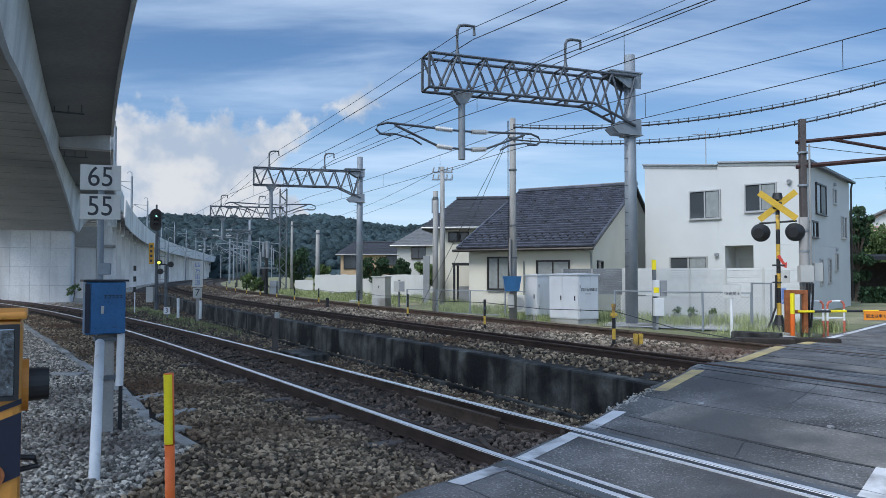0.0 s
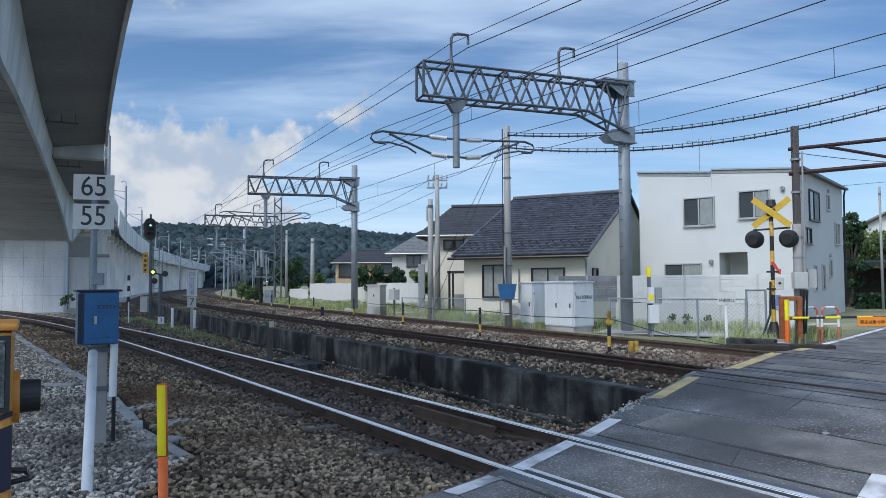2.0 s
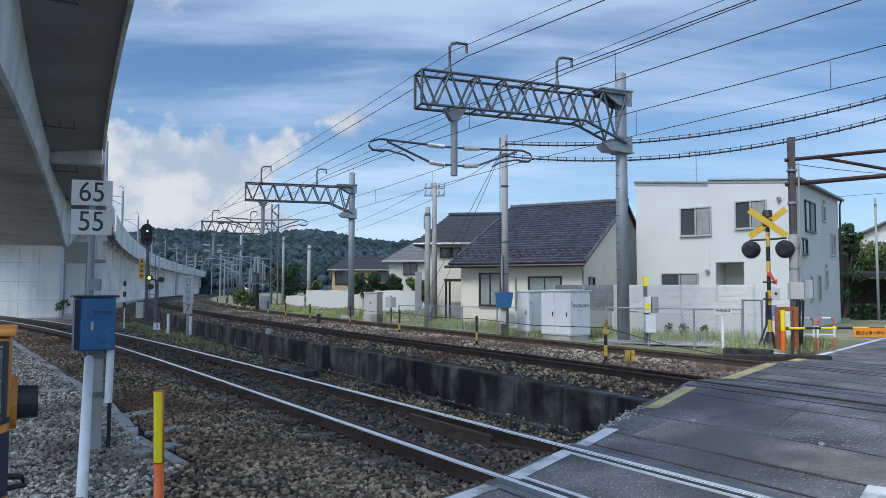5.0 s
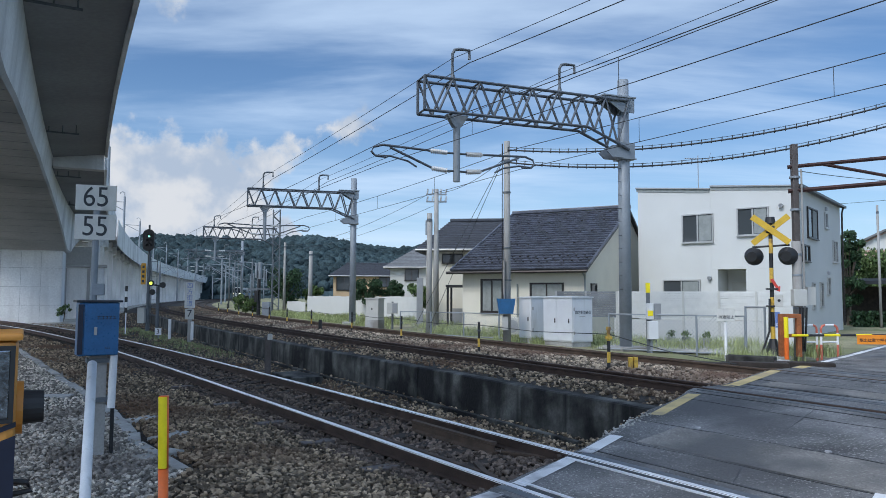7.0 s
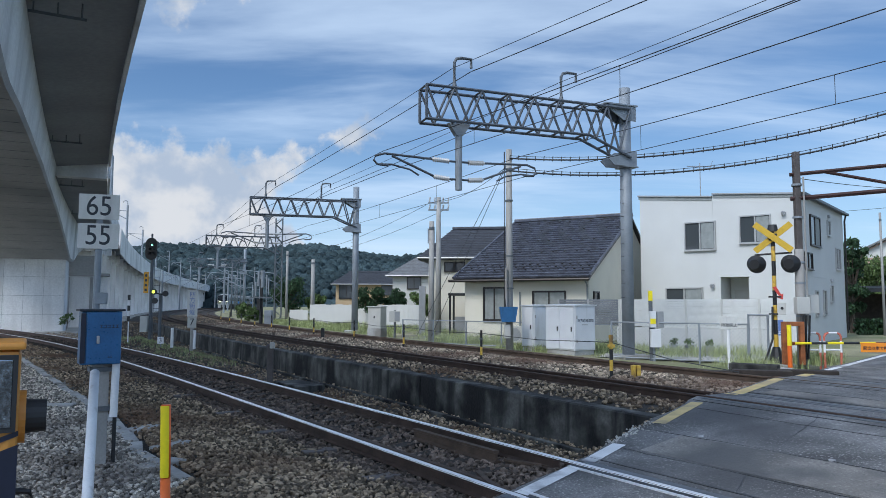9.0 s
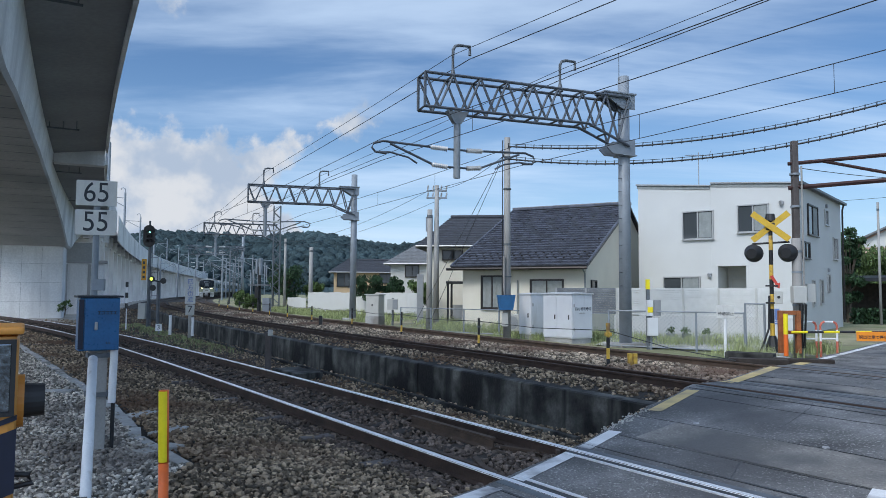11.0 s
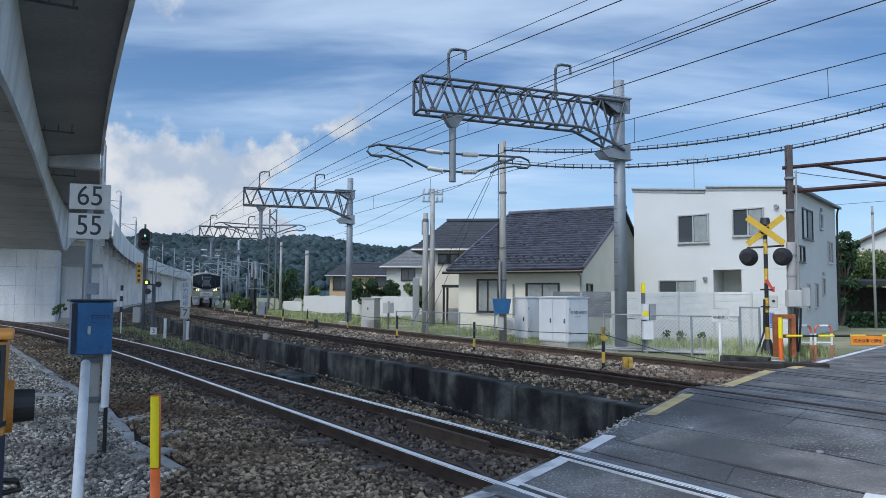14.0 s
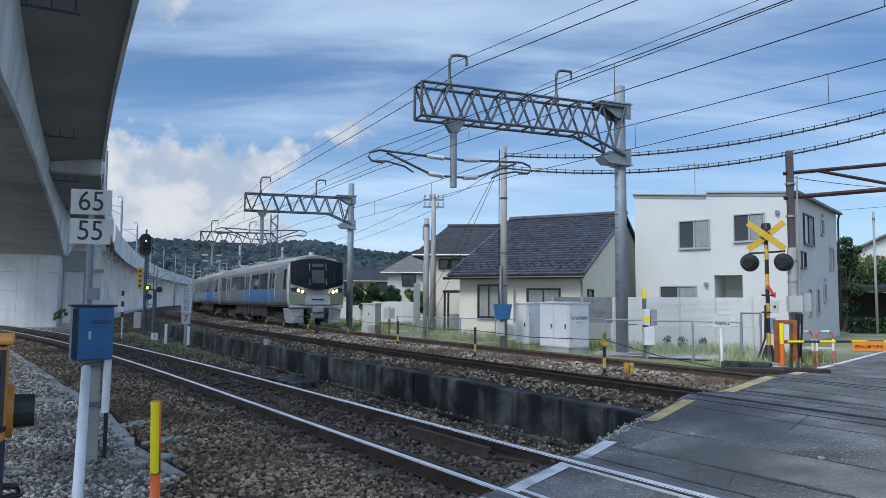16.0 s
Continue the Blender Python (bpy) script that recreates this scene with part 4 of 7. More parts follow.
def build_tiled_house():
    m = Matrix.Translation((6.0, 28, 0.2)) @ Matrix.Rotation(radians(-30), 4, "Z")
    t = thing("house", "cream single-storey house with a dark blue-grey tiled gable roof", "house", m)
    L, D, E, R, ry = 5.7, 11.5, 2.78, 5.78, 6.35
    bm = prism(B(), [(0.15, -0.3), (0.15, E), (ry, R - 0.12), (D, 3.2), (D, -0.3)], "x", -L, -0.12)
    part("wall", bm, M["cream_wall"], t)
    roof = part("roof", slab_poly(slab_poly(B(), [(-L - 0.32, -0.35, E - 0.12), (0.06, -0.35, E - 0.12), (0.06, ry, R), (-L - 0.32, ry, R)], 0.12),
                                  [(-L - 0.32, ry + 0.002, R), (0.06, ry + 0.002, R), (0.06, D + 0.4, 2.95), (-L - 0.32, D + 0.4, 2.95)], 0.12), M["frame_dark"], t, "roof with dark tiles and boards")
    tl = part("roof_tiles", tile_roof(B(), L + 0.38, ry + 0.35, R - E + 0.12, 25, 34), M["tile"], roof, kind="stuff")
    tl.matrix_basis = Matrix.Translation((-L - 0.32, -0.37, E - 0.12))
    guard = mesh_of(prism(B(), [(-0.045, 0.0), (0.045, 0.0), (0.03, 0.05), (-0.03, 0.05)], "y", -0.025, 0.025), "snow_guard", M["frame_dark"])
    th = math.atan2(R - E + 0.12, ry + 0.35)
    for row, gap in ((2.5, 2), (3.5, 2), (4.5, 2), (9.5, 3), (14.5, 3), (19.5, 3), (23.5, 3)):
        k = row / 25
        for i in range(1 + int(row) % 2, 34, gap):
            part("snow_guard", guard, None, roof).matrix_basis = Matrix.Translation((-L - 0.32 + (L + 0.38) * (i + 0.5) / 34, -0.37 + (ry + 0.35) * k, E - 0.12 + (R - E + 0.12) * k)) @ Matrix.Rotation(th, 4, "X") @ Matrix.Translation((0, 0, 0.05))
    me = mesh_of(box(B(), 0, 0.45, -0.14, 0.14, 0.03, 0.2, bevel=0.04), "ridge_tile", M["tile"])
    for i in range(14):
        part("ridge_tile", me, None, roof).matrix_basis = Matrix.Translation((-L - 0.32 + (L + 0.38) * i / 14, ry, R))
    for x in (-L - 0.32, 0.07):
        bm = B()
        for i in range(20):
            k0, k1 = i / 20, (i + 0.96) / 20
            a = Vector((x, -0.35 + (ry + 0.35) * k0, E - 0.1 + (R - E + 0.12) * k0))
            b = Vector((x, -0.35 + (ry + 0.35) * k1, E - 0.1 + (R - E + 0.12) * k1))
            rod(bm, a + Vector((0, 0, 0.03)), b + Vector((0, 0, 0.05)), 0.06, 0.055, 8)
        part("verge_tiles", bm, M["tile"], roof, kind="stuff")
    bm = B()
    tube(bm, [(-L - 0.5, -0.42, E - 0.2), (0.1, -0.42, E - 0.2)], 0.06)
    part("gutter", bm, M["frame_dark"], roof, "dark half-round gutter")
    bm = B()
    tube(bm, [(-0.1, -0.42, E - 0.2), (-0.12, -0.05, E - 0.4), (-0.16, 0.1, E - 0.5), (-0.16, 0.1, 0)], 0.035)
    part("downpipe", bm, M["curtain"], t)
    bm = B()
    tube(bm, [(-3.08, 0.1, 2.1), (-3.08, 0.1, 0.2)], 0.035)
    part("vent_pipe", bm, M["curtain"], t)
    for x, z, w, h in ((-4.74, 0.94, 0.95, 1.32), (-2.47, 0.75, 1.36, 1.34)):
        window(t, Matrix.Translation((x, 0.15, z)), w, h, "frame_dark", curtain=0.99)
    g = Matrix.Translation((-0.12, 0, 0)) @ Matrix.Rotation(radians(90), 4, "Z")
    window(t, g @ Matrix.Translation((0.75, 0, 1.45)), 0.6, 0.62, "frame_dark", sashes=1)
    window(t, g @ Matrix.Translation((6.1, 0, 3.7)), 0.7, 0.85, "frame_grey", sashes=1)
    return t


def build_white_house():
    m = Matrix.Translation((14.4, 28, 0.35)) @ Matrix.Rotation(radians(-40), 4, "Z")
    t = thing("house", "white rendered two-storey house with a low flat parapet roof", "house", m)
    # the porch is let into the ground floor; both roof lines fall gently
    part("wall", prism(B(), [(-6.7, -0.3), (-3.4, -0.3), (-3.4, 6.07), (-6.7, 6.40)], "y", 0.0, 8.7), M["white_wall"], t)
    part("upper_wall", prism(B(), [(-3.397, 2.62), (0.0, 2.62), (0.0, 5.88), (-3.397, 6.18)], "y", 0.0, 8.7), M["white_wall"], t)
    for x0, x1, y0 in ((-3.397, -3.14, 0.0), (-1.99, 0.0, 0.0), (-3.137, -1.993, 1.3)):
        part("lower_wall", box(B(), x0, x1, y0, 8.7, -0.3, 2.617), M["white_wall"], t)
    part("porch_door", box(B(), -2.95, -2.15, 1.2, 1.296, -0.1, 2.1), M["grey_wall"], t, "grey recessed entrance door")
    for x0, x1, z0, z1 in ((-6.78, -3.402, 6.405, 6.075), (-3.398, 0.08, 6.185, 5.885)):
        part("parapet_cap", prism(B(), [(x0, z0), (x1, z1), (x1, z1 + 0.06), (x0, z0 + 0.06)], "y", -0.09, 8.75), M["trim_grey"], t, "grey metal coping")
        part("parapet_band", prism(B(), [(x0 + 0.03, z0 - 0.14), (x1 - 0.03, z1 - 0.14), (x1 - 0.03, z1 - 0.003), (x0 + 0.03, z0 - 0.003)], "y", -0.03, -0.002), M["curtain"], t)
    bm = B()
    box(bm, 0.085, 0.26, -0.05, 8.95, 5.86, 5.96)
    tube(bm, [(0.12, 8.9, 5.9), (0.08, 8.75, 5.6), (0.06, 8.74, 0.1)], 0.045)
    part("eave_and_downpipe", bm, M["frame_dark"], t)
    for x, z, w, h in ((-4.59, 3.85, 1.25, 1.15), (-2.25, 4.05, 1.15, 1.07), (-5.49, 1.3, 1.55, 0.84)):
        window(t, Matrix.Translation((x, 0, z)), w, h, "frame_grey", curtain=0.48)
    g = Matrix.Rotation(radians(90), 4, "Z")
    for x, z, w, h in ((1.76, 4.0, 1.7, 1.2), (0.7, 2.96, 1.15, 0.6), (5.1, 4.65, 0.5, 0.62), (6.7, 3.15, 0.4, 0.95), (7.25, 3.15, 0.4, 0.95),
                       (2.3, 1.02, 0.34, 1.0), (3.8, 1.06, 0.42, 1.0), (5.3, 1.62, 0.4, 0.7)):
        window(t, g @ Matrix.Translation((x, 0, z)), w, h, "frame_grey" if w < 1 else "frame_dark", curtain=0.48 if w > 1.5 else 0.0, sashes=2 if w > 1 else 1)
    for x, z in ((-3.48, 2.25), (-0.56, 5.15)):
        bm = B()
        rod(bm, (x, -0.01, z), (x, -0.14, z), 0.09, 0.085)
        rod(bm, (x, -0.07, z - 0.09), (x, -0.10, z + 0.06), 0.07, 0.08)
        part("wall_lamp", bm, M["trim_grey"], t)
    for y, z in ((5.35, 5.42), (5.5, 2.48)):
        part("vent_hood", box(B(), 0.0, 0.1, y - 0.09, y + 0.09, z, z + 0.16, bevel=0.03), M["trim_grey"], t)
    a = thing("television_aerial", "thin roof aerial on a white pole", "aerial", Matrix.Translation((12.2, 32.6, 6.3)))
    bm = B()
    rod(bm, (0, 0, 0), (0, 0, 2.1), 0.022, seg=6)
    rod(bm, (-0.6, 0, 1.95), (0.55, 0, 1.95), 0.014, seg=5)
    for i in range(11):
        x = -0.6 + 0.11 * i
        rod(bm, (x, -0.16, 1.95), (x, 0.16, 1.95), 0.008, seg=4)
    rod(bm, (0.55, -0.15, 2.2), (0.45, 0.1, 1.7), 0.012, seg=4)
    part("aerial_rods", bm, M["trim_grey"], a)
    return t


def plain_house(name, label, m, w, d, eave, ridge, wall, roof, axis="x", over=0.5, windows=(), hip=0.0):
    t = thing(name, label, "house", m)
    outline = [(0, -0.4), (0, eave - 0.1), (d, eave - 0.1), (d, -0.4)] if hip else [(0, -0.4), (0, eave), (d / 2, ridge - 0.1), (d, eave), (d, -0.4)]
    part("wall", prism(B(), outline, "x", 0, w), M[wall], t)
    s = (ridge - eave) / (d / 2)
    e = eave - s * over
    bm = slab_poly(B(), [(-over, -over, e), (w + over, -over, e), (w + over - hip, d / 2, ridge), (-over + hip, d / 2, ridge)], 0.14)
    slab_poly(bm, [(-over + hip, d / 2 + 0.002, ridge), (w + over - hip, d / 2 + 0.002, ridge), (w + over, d + over, e), (-over, d + over, e)], 0.14)
    if hip:
        slab_poly(bm, [(-over - 0.002, -over, e), (-over + hip - 0.002, d / 2, ridge), (-over - 0.002, d + over, e)], 0.14)
        slab_poly(bm, [(w + over + 0.002, -over, e), (w + over + 0.002, d + over, e), (w + over - hip + 0.002, d / 2, ridge)], 0.14)
    r = part("roof", bm, M[roof], t)
    part("ridge_cap", box(B(), -over + hip, w + over - hip, d / 2 - 0.12, d / 2 + 0.12, ridge - 0.02, ridge + 0.15, bevel=0.04), M[roof], r)
    rows = 16
    for i in range(rows):
        k = i / rows
        y, z = -over + (d / 2 + over) * k, e + (ridge - e) * k
        inset = hip * k
        part("roof_course", box(B(), -over + inset, w + over - inset, y, y + 0.05, z - 0.01, z + 0.06), M[roof], r)
    part("gutter", tube(B(), [(-over, -over - 0.05, e - 0.05), (w + over, -over - 0.05, e - 0.05)], 0.06), M["frame_grey"], r)
    for x, z, ww, h in windows:
        window(t, Matrix.Translation((x, 0, z)), ww, h, "frame_dark")
    return t


# ---- the train ----
def side_paint():
    """Brushed steel sides with a soft blue cloud of colour behind the leading door."""
    m = material("painted_side", (0.26, 0.265, 0.265), 0.33, metal=0.55, spread=0.06, scale=1, fine=30, bump=0.02, object_space=True)
    n, l = m.node_tree.nodes, m.node_tree.links
    b = n["Principled BSDF"]
    src = b.inputs["Base Color"].links[0].from_socket
    tc = n.new("ShaderNodeTexCoord")
    mp = n.new("ShaderNodeMapping")
    mp.inputs["Location"].default_value = (0, -0.45, -2.5)
    mp.inputs["Scale"].default_value = (0, 0.14, 1.55)
    l.new(tc.outputs["Object"], mp.inputs[0])
    ns = n.new("ShaderNodeTexNoise")
    ns.inputs["Scale"].default_value = 0.9
    l.new(tc.outputs["Object"], ns.inputs["Vector"])
    ad = n.new("ShaderNodeVectorMath")
    ad.operation = "LENGTH"
    l.new(mp.outputs[0], ad.inputs[0])
    sm = n.new("ShaderNodeMath")
    sm.operation = "ADD"
    l.new(ad.outputs["Value"], sm.inputs[0])
    l.new(ns.outputs[0], sm.inputs[1])
    r = n.new("ShaderNodeMapRange")
    r.interpolation_type = "SMOOTHSTEP"
    l.new(sm.outputs[0], r.inputs[0])
    for i, q in enumerate((0.55, 1.55, 1.0, 0.0)):
        r.inputs[i + 1].default_value = q
    mx = n.new("ShaderNodeMix")
    mx.data_type = "RGBA"
    l.new(r.outputs[0], mx.inputs[0])
    l.new(src, mx.inputs[6])
    mx.inputs[7].default_value = (0.04, 0.26, 0.68, 1)
    l.new(mx.outputs[2], b.inputs["Base Color"])
    return m


M["train_side"] = side_paint()
CAR = 19.6
BODY = [(-1.38, 1.0), (-1.46, 1.25), (-1.475, 2.2), (-1.42, 3.0), (-1.30, 3.28), (-1.0, 3.48), (-0.5, 3.6), (0, 3.64)]
BODY = BODY + [(-x, z) for x, z in reversed(BODY[:-1])]


def side_x(z):
    return interp(z, [(1.0, 1.38), (1.25, 1.46), (2.2, 1.475), (3.0, 1.42), (3.28, 1.30)])


def side_panel(bm, y0, y1, z0, z1, sgn, proud, n=4, mi=0):
    """A panel that follows the body side's curve."""
    rows = []
    for i in range(n + 1):
        z = z0 + (z1 - z0) * i / n
        x = sgn * (side_x(z) + proud)
        xi = sgn * (side_x(z) - 0.03)
        rows.append([bm.verts.new(p) for p in ((x, y0, z), (x, y1, z), (xi, y1, z), (xi, y0, z))])
    for a, b in zip(rows, rows[1:]):
        for k in range(4):
            bm.faces.new((a[k], a[(k + 1) % 4], b[(k + 1) % 4], b[k]))
    bm.faces.new(rows[0])
    bm.faces.new(rows[-1][::-1])
    return bm


def front_y(x, z, y_end):
    """How far forward the cab's face lies."""
    return y_end - 0.20 * (x / 1.45) ** 2 - 0.30 * max(0.0, (z - 2.0) / 1.6) ** 1.6


def face_patch(bm, outline, y_end, proud, n=1):
    """A patch on the cab's face from an (x, z) outline, with thickness."""
    a = [bm.verts.new((x, front_y(x, z, y_end) + proud, z)) for x, z in outline]
    b = [bm.verts.new((x, front_y(x, z, y_end) - 0.05, z)) for x, z in outline]
    k = len(outline)
    bm.faces.new(a)
    for i in range(k):
        bm.faces.new((a[i], a[(i + 1) % k], b[(i + 1) % k], b[i]))
    return bm


def grid_face(bm, x0, x1, zlo, zhi, y_end, proud, nx=10, nz=8):
    """A curved panel on the face between two heights given as functions of x."""
    g = []
    for j in range(nz + 1):
        row = []
        for i in range(nx + 1):
            x = x0 + (x1 - x0) * i / nx
            z = zlo(x) + (zhi(x) - zlo(x)) * j / nz
            row.append(bm.verts.new((x, front_y(x, z, y_end) + proud, z)))
        g.append(row)
    for a, b in zip(g, g[1:]):
        for i in range(nx):
            bm.faces.new((a[i], a[i + 1], b[i + 1], b[i])).smooth = True
    return bm


def car_body(cab):
    bm = B()
    half = CAR / 2
    y_end = half - (0.75 if cab else 0.1)
    ys = [-half + 0.1, y_end]
    rings = []
    for y in ys:
        rings.append([bm.verts.new((x, y, z)) for x, z in BODY])
    if cab:
        for k, sc in ((0.5, 0.985), (1.0, 0.95)):
            ring = []
            for x, z in BODY:
                fx = x * sc
                fy = y_end + (front_y(fx, z, half) - y_end) * k
                ring.append(bm.verts.new((fx, fy, z - (0.05 * k if z > 3.2 else 0))))
            rings.append(ring)
    n = len(BODY)
    for q, (a, b) in enumerate(zip(rings, rings[1:])):
        for k in range(n):
            f = bm.faces.new((a[k], a[(k + 1) % n], b[(k + 1) % n], b[k]))
            f.smooth = True
            z = (BODY[k][1] + BODY[(k + 1) % n][1]) / 2
            f.material_index = 1 if z > 3.2 else (2 if q > 1 else 0)
    bm.faces.new(rings[0][::-1])
    bm.faces.new(rings[-1]).material_index = 2
    return bm


def build_car(cab, label):
    t = thing("train_car", label, "train car", group="cars of the train")
    half = CAR / 2
    part("body", car_body(cab), [M["train_side"], M["train_roof"], M["train_white"]], t, "silver steel body with a pale roof")
    for sgn in (-1, 1):
        for y in (-6.3, 0.0, 6.3):
            for k in (-0.66, 0.01):
                d = part("door", side_panel(B(), y + k, y + k + 0.65, 1.12, 2.95, sgn, 0.012), M["train_side"], t, "steel sliding door")
                part("door_window", side_panel(B(), y + k + 0.12, y + k + 0.53, 1.95, 2.75, sgn, 0.018, 3), M["train_glass"], d)
            for k in (-0.74, 0.67):
                part("handrail", side_panel(B(), y + k, y + k + 0.07, 1.12, 3.0, sgn, 0.03), M["train_white"], t)
        for y0, y1 in ((-9.0, -7.4), (-5.2, -3.3), (-3.0, -1.1), (1.1, 3.0), (3.3, 5.2)) + (() if cab else ((7.4, 9.0),)):
            part("side_window", side_panel(B(), y0, y1, 1.95, 2.82, sgn, 0.008), M["train_glass"], t, "dark tinted side window")
        part("sill_band", side_panel(B(), -half + 0.15, half - 1.0, 1.02, 1.10, sgn, 0.014, 1), M["under"], t)
    for y in (-6.5, -1.2, 3.9):
        bm = box(B(), -0.95, 0.95, y - 1.5, y + 1.5, 3.42, 3.70, bevel=0.10)
        part("roof_unit", bm, M["train_roof"], t, "grey rooftop air conditioner")
        bm = B()
        box(bm, -0.97, 0.97, y - 1.2, y + 1.2, 3.56, 3.64)
        part("roof_grille", bm, M["under"], t)
    for y in (-6.9, 6.9):
        bm = B()
        box(bm, -1.05, 1.05, y - 1.5, y + 1.5, 0.42, 0.72, bevel=0.05)
        for s in (-1, 1):
            box(bm, s * 1.0 - 0.08, s * 1.0 + 0.08, y - 1.4, y + 1.4, 0.35, 0.6)
        bogie = part("bogie", bm, M["under"], t)
        for dy in (-1.05, 1.05):
            for s in (-1, 1):
                part("wheel", rod(B(), (s * 0.53, y + dy, 0.43), (s * 0.64, y + dy, 0.43), 0.43, seg=20), M["under"], bogie)
    rnd = random.Random(3)
    y = -4.6
    while y < 4.4:
        w = rnd.uniform(0.8, 1.6)
        part("underfloor_box", box(B(), -1.25, 1.25, y, y + w, 0.42 + rnd.uniform(-0.08, 0.12), 1.0, bevel=0.03), M["under"], t)
        y += w + 0.12
    if cab:
        H = half
        # black windscreen mask, dipping to a shallow v between the lamps
        part("windscreen", grid_face(B(), -1.34, 1.34, lambda x: 1.86 + 0.30 * (abs(x) / 1.34) ** 1.6, lambda x: 3.44 - 0.2 * (x / 1.34) ** 2, H, 0.02, 16, 12), M["train_glass"], t, "large black glass windscreen")
        bm = B()
        for a, b in (((-0.42, 2.1), (-0.42, 3.2)), ((0.42, 2.1), (0.42, 3.2))):
            rod(bm, (a[0], front_y(a[0], a[1], H) + 0.03, a[1]), (b[0], front_y(b[0], b[1], H) + 0.03, b[1]), 0.014, seg=6)
        part("door_trim", bm, M["train_steel"], t)
        part("door_window_front", grid_face(B(), -0.32, 0.32, lambda x: 2.2, lambda x: 2.85, H, 0.03, 4, 4), M["glass"], t)
        part("destination_sign", grid_face(B(), -0.3, 0.3, lambda x: 3.02, lambda x: 3.17, H, 0.032, 4, 2), M["glass"], t)
        bm = B()
        for x in (-0.9, 0.75):
            rod(bm, (x, front_y(x, 2.0, H) + 0.05, 2.05), (x + 0.05, front_y(x, 2.7, H) + 0.05, 2.75), 0.012, seg=5)
        part("wiper", bm, M["black"], t)
        for s in (-1, 1):
            lamp = part("lamp_housing", face_patch(B(), [(s * 0.62, 1.66), (s * 1.28, 1.78), (s * 1.34, 1.94), (s * 1.05, 1.98), (s * 0.7, 1.84)][::s], H, 0.025), M["black"], t)
            for x, z in ((0.78, 1.77), (0.98, 1.83)):
                y = front_y(x, z, H) + 0.03
                part("headlight", rod(B(), (s * x, y - 0.04, z), (s * x, y + 0.02, z), 0.066, seg=14), M["headlight"], lamp, "lit warm headlight")
            part("olive_panel", grid_face(B(), s * 0.5, s * 1.36, lambda x: 1.16, lambda x: 1.62 + 0.12 * abs(x), H, 0.016, 6, 4), M["train_olive"], t)
            bm = box(B(), s * 0.99 - 0.36, s * 0.99 + 0.36, H - 1.5, H - 0.16, 0.22, 0.94, bevel=0.03)
            for q in bm.verts:
                if q.co.z < 0.5:
                    q.co.x = s * 0.99 + (q.co.x - s * 0.99) * 0.84 - s * 0.05
                    q.co.y -= 0.14 if q.co.y > H - 0.6 else 0.0
                elif abs(q.co.x) > 1.2 and q.co.y > H - 0.6:
                    q.co.y -= 0.22
            part("skirt", bm, M["train_white"], t, "white front skirt")
        bm = face_patch(B(), [(-0.62, 1.14), (0.62, 1.14), (0.66, 1.3), (0.58, 1.58), (-0.58, 1.58), (-0.66, 1.3)], H, 0.045)
        part("nose_panel", bm, M["train_white"], t)
        part("number_plate", face_patch(B(), [(-0.3, 1.36), (0.3, 1.36), (0.3, 1.42), (-0.3, 1.42)], H, 0.055), M["black"], t)
        part("bumper", box(B(), -1.36, 1.36, H - 0.6, H - 0.1, 0.96, 1.12, bevel=0.04), M["train_white"], t)
        bm = B()
        box(bm, -0.26, 0.26, H - 0.5, H + 0.18, 0.74, 1.04, bevel=0.05)
        box(bm, -0.34, 0.34, H - 0.3, H + 0.02, 0.45, 0.72, bevel=0.05)
        part("coupler", bm, M["trim_grey"], t, "grey automatic coupler")
        bm = B()
        for x in (-0.5, -0.4, 0.4, 0.5):
            tube(bm, [(x, H - 0.1, 0.95), (x, H + 0.02, 0.7), (x * 0.9, H - 0.1, 0.5)], 0.03)
        part("hose", bm, M["black"], t)
        bm = rod(B(), (0, H - 1.3, 3.55), (0, H - 1.3, 3.82), 0.17, 0.12, 12)
        part("roof_horn", bm, M["train_white"], t)
        part("cab_blue", side_panel(B(), H - 1.2, H - 0.55, 1.12, 1.75, -1, 0.012), M["train_blue"], t, "blue flash behind the cab")
        part("cab_window", side_panel(B(), H - 1.05, H - 0.65, 1.9, 2.9, -1, 0.012), M["train_glass"], t)
        part("cab_window", side_panel(B(), H - 1.05, H - 0.65, 1.9, 2.9, 1, 0.012), M["train_glass"], t)
    return t


# ---- small things ----
def T(x, y, z, rz=0.0):
    return Matrix.Translation((x, y, z)) @ Matrix.Rotation(radians(rz), 4, "Z")


def stone_shape():
    g = (1 + 5 ** 0.5) / 2
    v = np.array([(-1, g, 0), (1, g, 0), (-1, -g, 0), (1, -g, 0), (0, -1, g), (0, 1, g), (0, -1, -g), (0, 1, -g), (g, 0, -1), (g, 0, 1), (-g, 0, -1), (-g, 0, 1)], float)
    f = np.array([(0, 11, 5), (0, 5, 1), (0, 1, 7), (0, 7, 10), (0, 10, 11), (1, 5, 9), (5, 11, 4), (11, 10, 2), (10, 7, 6), (7, 1, 8),
                  (3, 9, 4), (3, 4, 2), (3, 2, 6), (3, 6, 8), (3, 8, 9), (4, 9, 5), (2, 4, 11), (6, 2, 10), (8, 6, 7), (9, 8, 1)])
    return v / np.linalg.norm(v[0]), f


